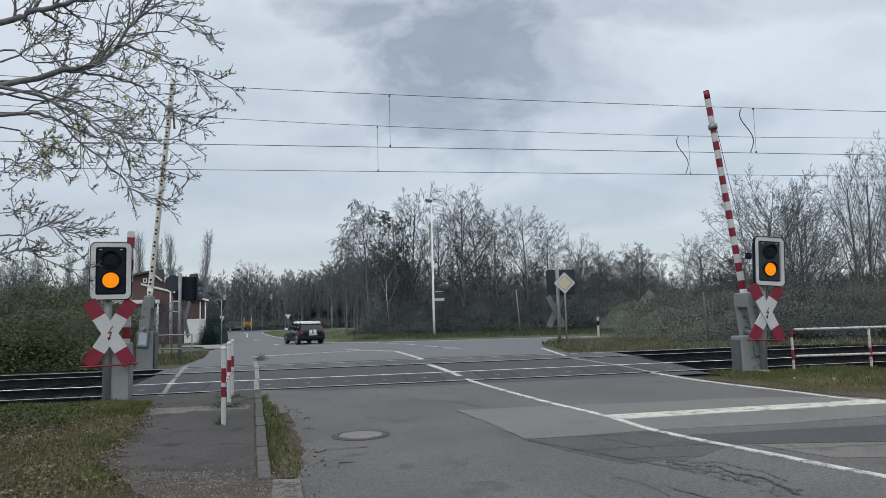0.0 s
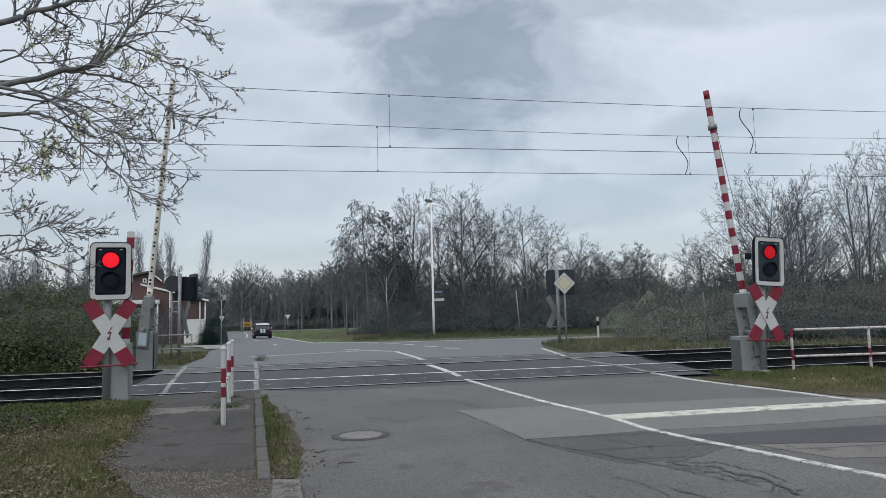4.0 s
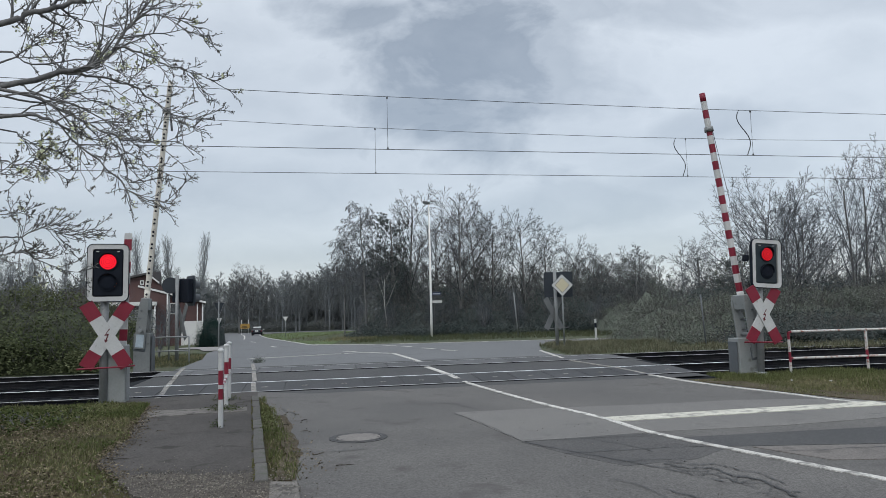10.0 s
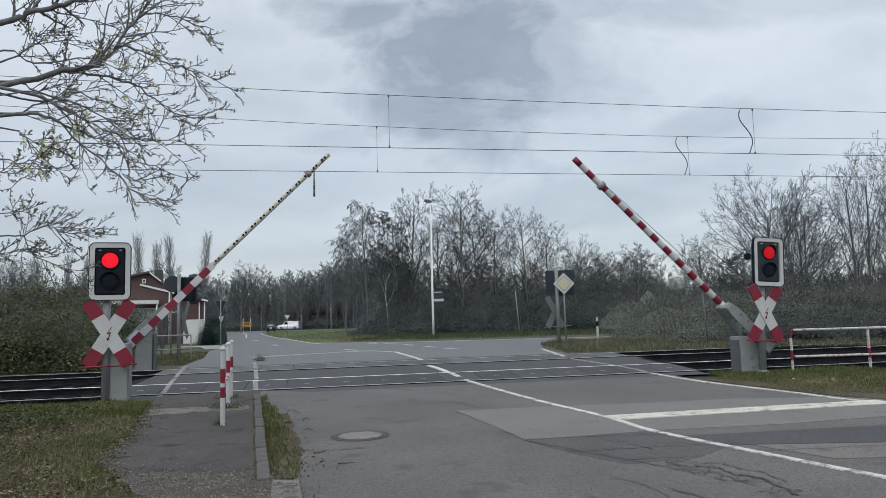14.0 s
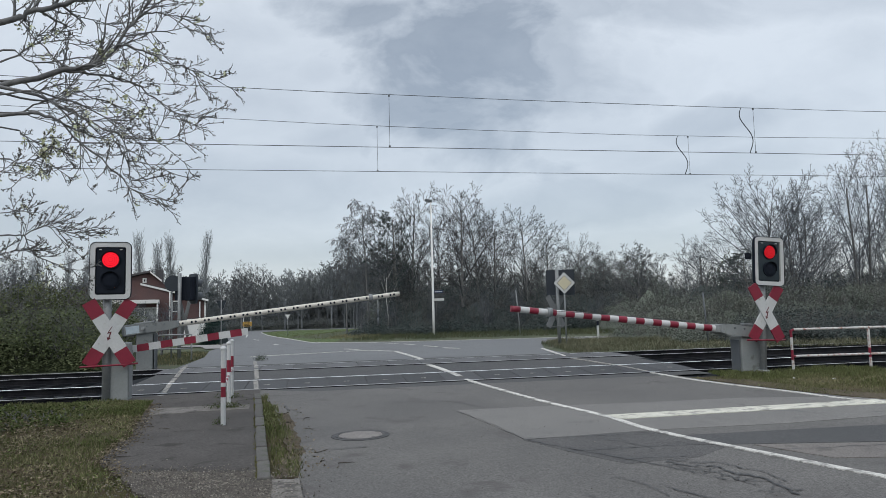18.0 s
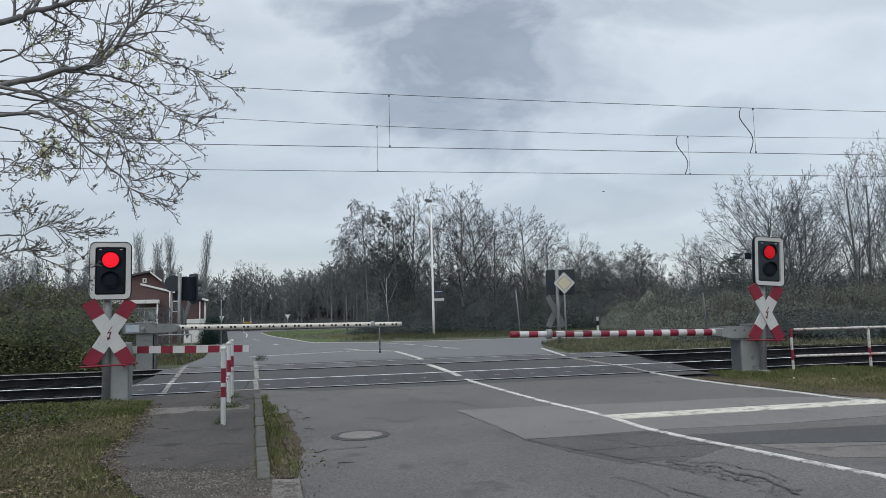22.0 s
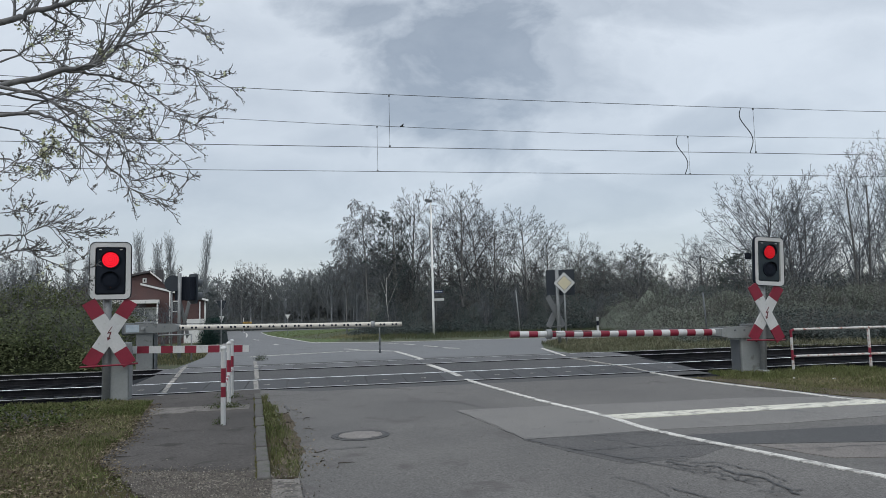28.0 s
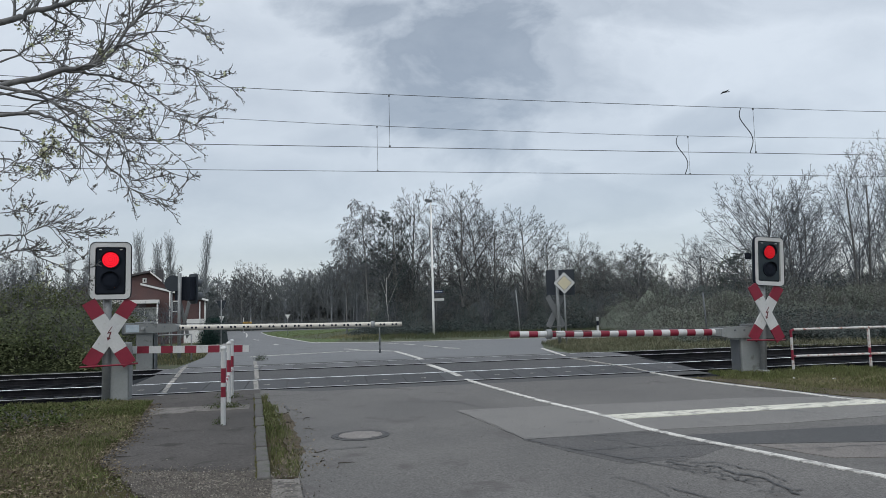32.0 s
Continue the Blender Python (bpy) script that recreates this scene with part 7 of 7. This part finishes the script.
    limb([(1.8, 0.5, 3.5), (2.59, 0.9, 3.72), (2.85, 1.0, 3.83), (3.13, 1.1, 4.04), (3.55, 1.3, 4.71)], 0.030, 0.004, 16, 0.32, 0.0, 0.35)
    limb([(1.8, 0.0, 3.4), (3.04, 0.1, 3.66), (3.41, 0.2, 3.68), (3.72, 0.3, 3.36), (4.08, 0.4, 3.25)], 0.024, 0.004, 16, 0.26, 0.0, 0.4)
    limb([(1.8, 0.7, 4.0), (2.44, 1.1, 4.5), (2.75, 1.2, 4.4), (3.26, 1.4, 4.5), (3.5, 1.5, 4.42), (3.75, 1.6, 4.28)], 0.028, 0.004, 18, 0.32, 0.0, 0.35)
    limb([(0.1, 0.1, 1.8), (1.6, 0.9, 2.4), (2.41, 1.2, 2.48), (2.62, 1.3, 2.49), (2.82, 1.4, 2.60), (2.96, 1.5, 2.52), (3.28, 1.6, 2.61)], 0.026, 0.003, 34, 0.22, 0.0, 0.5)
    limb([(0.1, 0.1, 2.0), (1.6, 0.7, 2.62), (2.53, 1.0, 2.69), (2.63, 1.1, 2.71), (2.73, 1.2, 2.76)], 0.016, 0.003, 14, 0.18, 0.0, 0.55)
    limb([(2.60, 1.3, 2.49), (2.64, 1.43, 2.30), (2.84, 1.57, 2.17), (3.15, 1.7, 2.07)], 0.016, 0.003, 22, 0.20, 0.0, 0.05)
    limb([(2.82, 1.4, 2.58), (2.96, 1.5, 2.40), (3.04, 1.6, 2.36)], 0.008, 0.003, 8, 0.14, 0.0, 0.05)
    limb([(0.1, 0.1, 1.7), (1.6, 1.0, 2.1), (2.3, 1.3, 2.28), (2.62, 1.5, 2.36)], 0.018, 0.003, 26, 0.24, 0.0, 0.5)
    limb([(0.2, 0.0, 5.5), (1.6, 0.1, 6.2), (3.5, 0.2, 6.6)], 0.06, 0.01, 9, 0.9, 0.05)
    limb([(0.2, 0.0, 4.6), (-1.5, 0.3, 5.4), (-3.0, 0.5, 6.0)], 0.06, 0.01, 9, 0.9, 0.05)
    part("trunk", tube_mesh("trunk", [b for b in br if b[2] == 0], (12,)), M["bark"], t)
    tagged(part("limb_growth", tube_mesh("limb_growth", [b for b in br if b[2] == 1], (8, 8)), M["twig_near"], t), kind="stuff")
    tagged(part("twig_growth", tube_mesh("twig_growth", [b for b in br if b[2] > 1], (8, 6, 5, 4, 4), 0.0030), M["twig_near"], t), kind="stuff")
    tagged(part("bud_growth", tufts("bud_growth", [p for p in tips if rng.random() < 0.85], 0.016, rng, 3), M["bud_dark"], t), kind="stuff")
    heart = [Vector(p) for p in ((3.01, 0.3, 4.62), (3.76, 0.6, 4.22), (4.06, 0.8, 4.27), (3.29, 0.5, 3.23), (3.42, 0.6, 3.27), (4.07, 0.9, 3.80), (3.93, 0.8, 3.79), (3.73, 0.7, 3.58), (3.1, 0.2, 2.96), (4.61, 0.9, 4.45), (4.32, 0.9, 4.49), (3.09, 0.5, 4.01), (3.08, 0.8, 4.48), (3.6, 0.6, 3.43))]
    green = [p for p in tips if rng.random() < 0.5 * max(math.exp(-((p - h).length / 0.15) ** 2) for h in heart) + 0.008]
    tagged(part("young_leaves", tufts("young_leaves", green, 0.034, rng, 8), M["spring_leaf"], t, "bunches of small fresh leaves"), kind="stuff")
    # a long loose shoot that the wind stirs
    loose = part("loose_twig", tube_mesh("loose_twig", [([Vector((0, 0, 0)), Vector((0.09, 0, 0.03)), Vector((0.15, 0, 0.10)), Vector((0.165, 0, 0.20)), Vector((0.155, 0, 0.30)), Vector((0.135, 0, 0.40))], [0.004, 0.004, 0.0035, 0.003, 0.003, 0.002], 2)], (5, 5, 5)), M["twig_near"], t, "long thin shoot stirring in the wind")
    loose.matrix_basis = pose(3.10, 1.42, 2.18)
    return loose


LOOSE_TWIG = near_tree()


# ---- grass, litter and stones ----
def blades(name, label, spots, size, material, seed, lean=0.5):
    rng = random.Random(seed)
    verts, faces = [], []
    for x, y, s in spots:
        z = land(x, y) + mound(x, y) - 0.02
        a = rng.uniform(0, 6.28)
        h = size * s * rng.uniform(0.5, 1.3)
        w = 0.004 + 0.035 * size * rng.uniform(0.6, 1.2)
        dx, dy = math.cos(a), math.sin(a)
        lx, ly = rng.uniform(-1, 1) * lean * h, rng.uniform(-1, 1) * lean * h
        b = len(verts)
        verts += [(x - dx * w, y - dy * w, z), (x + dx * w, y + dy * w, z), (x + lx * 0.4 + dx * w * 0.7, y + ly * 0.4 + dy * w * 0.7, z + h * 0.6), (x + lx * 0.4 - dx * w * 0.7, y + ly * 0.4 - dy * w * 0.7, z + h * 0.6), (x + lx, y + ly, z + h)]
        faces += [(b, b + 1, b + 2, b + 3), (b + 3, b + 2, b + 4)]
    return solo(name, ready(name, verts, faces), material, label, "grass", "", "stuff")


def inside(x, y, poly):
    hit = False
    for (x0, y0), (x1, y1) in zip(poly, poly[1:] + poly[:1]):
        if (y0 > y) != (y1 > y) and x < (x1 - x0) * (y - y0) / (y1 - y0) + x0:
            hit = not hit
    return hit


def scatter(n, x0, x1, y0, y1, seed, avoid=(), patch=0.0, need=None):
    rng = random.Random(seed)
    out = []
    while n > 0:
        n -= 1
        x, y = rng.uniform(x0, x1), rng.uniform(y0, y1)
        if any(inside(x, y, p) for p in avoid) or (need and not inside(x, y, need)):
            continue
        v = noise.noise(Vector((x * 0.9 + seed, y * 0.9, 1.5))) + 0.5 * noise.noise(Vector((x * 3, y * 3, seed)))
        if v < patch - 0.6 * rng.random():
            continue
        out.append((x, y, 0.7 + 0.6 * max(0, v + 0.3)))
    return out


def near_lawn(spots):
    """Only what lies clear of the ballast."""
    return [s for s in spots if along(s[0], s[1])[1] < -1.7]


ROAD = SIDE_L + [tr(-0.2, -1.5), tr(8.4, -1.5)] + EDGE_R
STRIP = [(-1.8, 7.3), (-3.87, 14.5), (-3.7, 14.4), (-3.15, 12.9), (-1.80, 8.65), (-1.5, 7.2)]
blades("grass", "short spring grass beside the footpath", near_lawn(scatter(70000, -11, -2.4, 5.4, 15.6, 1, (PATH, GRAVEL, ROAD), 0.14)), 0.048, M["grass"], 2)
blades("dry_grass", "dry brown grass and stalks beside the footpath", near_lawn(scatter(40000, -11, -2.4, 5.4, 15.4, 3, (PATH, GRAVEL, ROAD), 0.0)), 0.05, M["grass_dry"], 4, 1.3)
blades("grass", "tufts of grass in the strip beside the kerb", scatter(14000, -4.1, -1.4, 7.2, 14.6, 5, (), 0.12, STRIP), 0.08, M["grass"], 6)
blades("dry_grass", "dry stalks in the strip beside the kerb", scatter(4500, -4.1, -1.3, 7.2, 14.6, 7, (), 0.1, STRIP), 0.05, M["grass_dry"], 8, 1.3)
blades("grass", "rough grass by the barrier and railing", scatter(34000, 5.3, 14, 9.0, 15.9, 9, (ROAD,), 0.1), 0.06, M["grass"], 10)
blades("dry_grass", "dry grass by the barrier and railing", scatter(28000, 5.3, 14, 9.0, 15.9, 11, (ROAD,), 0.0), 0.05, M["grass_dry"], 12, 1.0)
blades("grass", "grass round the barrier machine and its signal", [q for q in scatter(9000, 6.4, 10.5, 15.4, 17.4, 41, (ROAD,), -0.1) if along(q[0], q[1])[1] < -1.25], 0.085, M["grass"], 42)
blades("grass", "long grass round the signal post", near_lawn(scatter(16000, -8.6, -4.9, 11.9, 15.2, 13, (PATH,), 0.0)), 0.085, M["grass"], 14)
blades("grass", "rough verge grass beyond the tracks", scatter(24000, 4.2, 22, 23.6, 36.5, 15, (FAR,), 0.0), 0.12, M["verge"], 16)
blades("dry_grass", "pale dry grass beyond the tracks", scatter(22000, 4.4, 24, 23.6, 35, 17, (FAR,), -0.05), 0.19, M["grass_dull"], 18, 0.8)
blades("grass", "verge grass beside the far footpath", scatter(7000, -13, -8.6, 22.8, 34, 19, (FAR,), -0.1), 0.11, M["verge"], 20)
blades("dry_grass", "dry grass beside the far footpath", scatter(5000, -13, -8.6, 22.8, 34, 21, (FAR,), -0.1), 0.12, M["grass_dry"], 22)
solo("weed_tuft", tufts("weed_tuft", [(random.Random(k).gauss(0, 0.09), random.Random(k + 999).gauss(0, 0.09), abs(random.Random(k + 77).gauss(0, 0.085))) for k in range(420)], 0.04, random.Random(4)), M["bramble"],
     "small green weed at the kerb's end", "weed", "", "stuff", spot(-6.42, 24.1))
blades("grass", "rank dark verge grass before the wood", scatter(15000, -6.5, 24, 47, 62, 29, (FAR,), 0.0), 0.30, M["verge"], 30, 0.5)
blades("dry_grass", "reddish dry stalks at the end of the grass island", scatter(2600, -9.5, -5.5, 53, 66, 31, (FAR,), 0.1), 0.24, M["grass_dry"], 32, 0.6)
blades("grass", "green grass island at the bend", scatter(22000, -32, -4, 45, 128, 23, (FAR,), 0.0), 0.14, M["grass"], 24)


def weeds():
    """Broad-leaved weeds in patches over the lawn."""
    rng = random.Random(51)
    places = []
    for x, y, s in near_lawn(scatter(30000, -9.5, -2.6, 5.6, 13.2, 52, (PATH, GRAVEL, ROAD), 0.55)):
        places.append((x, y, land(x, y) + mound(x, y) + rng.uniform(0.005, 0.06) * s))
    solo("weed_patch", tufts("weed_patch", places, 0.034, rng, 1, 0.5), M["grass"], "patches of low broad-leaved weeds in the grass", "weeds", "", "stuff")


weeds()


def litter():
    rng = random.Random(31)
    for label, mt, n, sz, area, avoid in (("brown dead leaves scattered over the grass", M["litter"], 44000, 0.030, (-9.0, -2.6, 5.6, 12.8), (PATH, GRAVEL, ROAD)), ("dead leaves along the road's edge", M["litter"], 4200, 0.028, (-3.6, -1.1, 6.6, 13.5), ()), ("dry leaves and dirt along the footpath's edge", M["litter"], 2600, 0.026, (-5.6, -3.2, 7.4, 13.6), None)):
        places = []
        for _ in range(n):
            x, y = rng.uniform(*area[:2]), rng.uniform(*area[2:])
            if avoid is None:
                edge = np.interp(y, [7.5, 8.5, 9.96, 11.0, 12.2, 14.05], [-3.5, -4.2, -4.5, -4.9, -5.3, -5.9])
                x = float(edge) + abs(rng.gauss(0, 0.16)) - 0.1
                places.append((x, y, land(x, y) + 0.024 + rng.uniform(0.0, 0.012)))
                continue
            if avoid and noise.noise(Vector((x * 0.8, y * 0.8, 7.0))) + 0.5 * noise.noise(Vector((x * 2.3, y * 2.3, 3.0))) + 0.22 * (-5.2 - x) - 0.10 * (y - 9) < rng.uniform(-0.25, 0.35):
                continue
            if any(inside(x, y, p) for p in avoid) or (not avoid and not inside(x - abs(rng.gauss(0, 0.22)), y, STRIP)):
                continue
            places.append((x, y, land(x, y) + mound(x, y) + rng.uniform(0.0, 0.035)))
        solo("leaf_litter", tufts("leaf_litter", places, sz, rng, 1, 0.8), mt, label, "leaves", "", "stuff")
    verts, faces = [], []
    for k in range(14400):
        x, y = rng.uniform(-3.8, -1.2), rng.uniform(5.6, 8.4)
        s = rng.uniform(0.004, 0.012)
        if k > 14000:
            # single stones that have strayed on to the path and the road
            x, y, s = rng.uniform(-4.2, 3.0), rng.uniform(5.4, 10.5), rng.uniform(0.003, 0.008)
        elif not inside(x + rng.gauss(0, 0.14), y + rng.gauss(0, 0.20), GRAVEL):
            continue
        z = land(x, y) + 0.026 + s * 0.3
        b = len(verts)
        verts += [(x + s * rng.uniform(0.7, 1.2), y, z), (x, y + s * rng.uniform(0.7, 1.2), z), (x - s, y, z), (x, y - s, z), (x, y, z + s * 0.8), (x, y, z - s)]
        for q in ((0, 1, 4), (1, 2, 4), (2, 3, 4), (3, 0, 4), (1, 0, 5), (2, 1, 5), (3, 2, 5), (0, 3, 5)):
            faces.append(tuple(b + i for i in q))
    solo("gravel_stones", ready("gravel_stones", verts, faces), M["stone"], "loose small stones at the footpath's end", "stones", "", "stuff")


litter()


def moss_line():
    """Moss in the joint between the path and the kerb."""
    rng = random.Random(71)
    places = []
    for _ in range(1700):
        f = rng.random()
        if noise.noise(Vector((f * 14, 2.0, 0))) < -0.15:
            continue
        x, y = -1.93 + (-4.02 + 1.93) * f + rng.gauss(0, 0.012), 7.1 + 7.5 * f
        places.append((x, y, land(x, y) + 0.03 + rng.uniform(0, 0.02)))
    solo("moss_line", tufts("moss_line", places, 0.014, rng), M["moss"], "yellow-green moss in the joint beside the kerb", "moss", "", "stuff")
    places = []
    for cx, cy, r in ((-4.02, 12.75, 0.16), (-4.42, 14.2, 0.12), (-3.5, 10.8, 0.05)):
        for _ in range(int(2600 * r)):
            x, y = cx + rng.gauss(0, r), cy + rng.gauss(0, r * 0.7)
            places.append((x, y, land(x, y) + 0.03 + abs(rng.gauss(0, 0.05))))
    solo("weed_patch", tufts("weed_patch", places, 0.028, rng), M["bramble_dark"], "low weeds round the railing's posts", "weeds", "", "stuff")


def fallen_twigs():
    """Bent sticks blown on to the asphalt."""
    rng = random.Random(72)
    for k in range(13):
        if k < 7:
            y = rng.uniform(7.6, 11.5)
            x = float(np.interp(y, [7.0, 8.65, 13.3], [-1.45, -1.85, -3.25])) + abs(rng.gauss(0.12, 0.22))
        else:
            y = rng.uniform(7.7, 12.0)
            x = float(np.interp(y, [7.5, 8.5, 9.96, 11.0, 12.2], [-3.4, -4.1, -4.45, -4.85, -5.2])) + rng.uniform(-0.1, 0.35)
        a, ln = rng.uniform(-0.6, 0.7), rng.uniform(0.08, 0.30)
        pts = [(0, 0, 0)]
        for _ in range(4):
            a += rng.uniform(-0.45, 0.45)
            pts.append((pts[-1][0] + math.cos(a) * ln / 4, pts[-1][1] + math.sin(a) * ln / 4, rng.uniform(0, 0.012)))
        bm = rod(B(), pts, [0.006, 0.0055, 0.005, 0.004, 0.002], 5)
        rod(bm, [pts[2], (pts[2][0] + ln * 0.2, pts[2][1] + rng.uniform(-0.2, 0.2) * ln, 0.01)], [0.004, 0.002], 4)
        solo("twig", bm, M["twig_fallen"], "thin dark fallen twig lying on the asphalt", "twig", "fallen twigs", m=spot(x, y, 0.028 if k >= 7 else 0.008))


moss_line()
fallen_twigs()
thicket("low_brambles", "dark trailing brambles at the track's edge", (-12, -3.9, -5.6, -3.6), 0.55, 7000, 0.044, M["bramble_dark"], 27, 320, track=True, rough=1.0, cover=0.4)


# ---- what moves ----
ANGLES = [(0, 82.6), (9.8, 82.6), (10.1, 81.8), (10.5, 78.0), (11, 73.0), (11.5, 67.9), (12, 62.6), (12.5, 58), (13, 53.5), (13.5, 49.0), (14, 44.6), (14.5, 40.2), (16.5, 22.3), (17, 17.6), (17.5, 13.0), (18, 6.8), (18.5, 2.0), (18.8, 0.9), (19.2, 1.2), (32, 1.2)]

LEFT_ANGLES = [(0, 84.8), (10.2, 84.8), (10.5, 83.2), (11, 78.9), (11.5, 73.3), (12, 67.4), (12.5, 61.3), (13, 55.1), (13.5, 49.7), (14, 44.6), (14.5, 39.6), (16.5, 20.7), (17, 16), (17.5, 11.3), (18, 6.5), (18.5, 3.0), (19, 0.2), (19.4, -0.7), (32, -0.7)]
PATH_ANGLES = [(0, 88.2), (10.2, 88.2), (10.5, 83), (11, 75.4), (11.5, 70.3), (12, 65.2), (12.5, 60), (13, 54.8), (14, 45.1), (14.5, 40.3), (16.5, 21.3), (17, 16.5), (18, 7.2), (18.5, 2.6), (19, -0.6), (19.3, -1.3), (32, -1.3)]


def motions():
    walk(RIGHT_BOOM, [(t, pose(0, 0, 0.95, 0, -a, 0)) for t, a in ANGLES])
    walk(LEFT_BOOM, [(t, pose(0, 0, 1.22, 0, -a, 0)) for t, a in LEFT_ANGLES])
    walk(PATH_BOOM, [(t, pose(0, 0, 1.02, 0, -a, 0)) for t, a in PATH_ANGLES])
    walk(LEFT_LEG, [(t, pose(7.82 - 0.72, 0, -0.05, 0, min(a, 80), 0)) for t, a in LEFT_ANGLES])
    for (red, xr, zr), (amber, xa, za) in (LENS_L, LENS_R):
        turn = [(0, 0), (0.8, 0), (0.833, 60), (0.867, 120), (0.9, 180), (32, 180)]
        walk(amber, [(t, pose(xa, -0.112, za, 0, 0, a)) for t, a in turn])
        walk(red, [(t, pose(xr, -0.112, zr, 0, 0, 180 - a)) for t, a in turn])
    # the striped hatchback drives off to the far junction and turns away
    path = [(0, -8.95, 43.7, 119), (1, -11.05, 47.6, 109), (2, -13.1, 53, 106), (3, -15.3, 59.5, 107), (6, -21.9, 80, 108), (7, -24.4, 88.5, 107), (8, -26.6, 97, 106), (9, -28.2, 104, 104), (11, -32.0, 122, 98),
            (13, -34.3, 136, 98), (14.5, -36.0, 143, 105), (15.4, -39.5, 147, 150), (16.5, -49, 148.5, 178), (17, -53.0, 148, 181), (17.5, -57, 147.6, 181), (19, -75, 146.5, 182), (32, -300, 140, 182)]
    walk(HATCH, [(t, spot(x, y, 0.01, h)) for t, x, y, h in path])
    lane = lambda x: 149.0 + 0.02 * (x + 40)
    for ob, t0, x0, v, y_off, head in ((WHITE_A, 6.0, -31.5, 19.5, -1.0, 2), (DARK_A, 7.5, -32, 22.5, -1.0, 2), (WHITE_B, 8.5, -36.4, 18.6, -1.0, 2), (GREY_B, 11.0, -39, 17.6, -1.0, 2), (GREY_C, 12.0, -40.5, 17.0, -1.0, 2),
                                       (VAN, 14.0, -34, -20, 2.0, 182), (GREY_D, 30.0, -40, 17.0, -1.0, 2), (DARK_E, 0.0, -45.3, -19.0, 2.0, 182)):
        rows = [(t, spot(x0 + v * (t - t0), lane(x0 + v * (t - t0)) + y_off, 0.01, head)) for t in (0, 32)]
        walk(ob, rows)
    sway = [(0, 0), (3.5, 0), (5.5, -6), (6.5, -11), (7, -13), (8, -5), (9, -1), (10, -3), (12, 1), (14, 2), (17, 1), (20, 0), (26, 1), (32, 0)]
    walk(LOOSE_TWIG, [(t, pose(3.10, 1.42, 2.18, 0, a, 0)) for t, a in sway])
    # birds
    track = [(0, 190, 240, 34), (19, 52.9, 140, 19.4), (21, 34.0, 122, 21.0), (23, 21.1, 105, 20.9), (28, -3.48, 62, 18.75), (28.5, -5.2, 58, 18.9), (29, -7.0, 55, 18.9), (29.5, -8.6, 51, 18.5), (30, -10.2, 48, 18.3), (30.5, -11.75, 45, 18.3), (32, -17, 36, 18.1)]
    walk(BIRD_A, [(t, pose(x, y, z, 0, 0, 208)) for t, x, y, z in track])
    walk(BIRD_B, [(0, pose(520, 170, 108, 0, 0, 190)), (31.0, pose(32.7, 44, 17.2, 0, 8, 192)), (31.5, pose(24.8, 42, 15.7, 0, 8, 192)), (32, pose(17.0, 40, 14.2, 0, 8, 192))])
    for wings, rate in ((WINGS_A, 0.3), (WINGS_B, 0.3)):
        for w, sgn in wings:
            rows = [(round(k * rate, 3), pose(0, 0, 0, sgn * (32 if k % 2 else -14))) for k in range(int(32 / rate) + 1)] + [(32, pose(0, 0, 0, 0))]
            walk(w, rows)


motions()
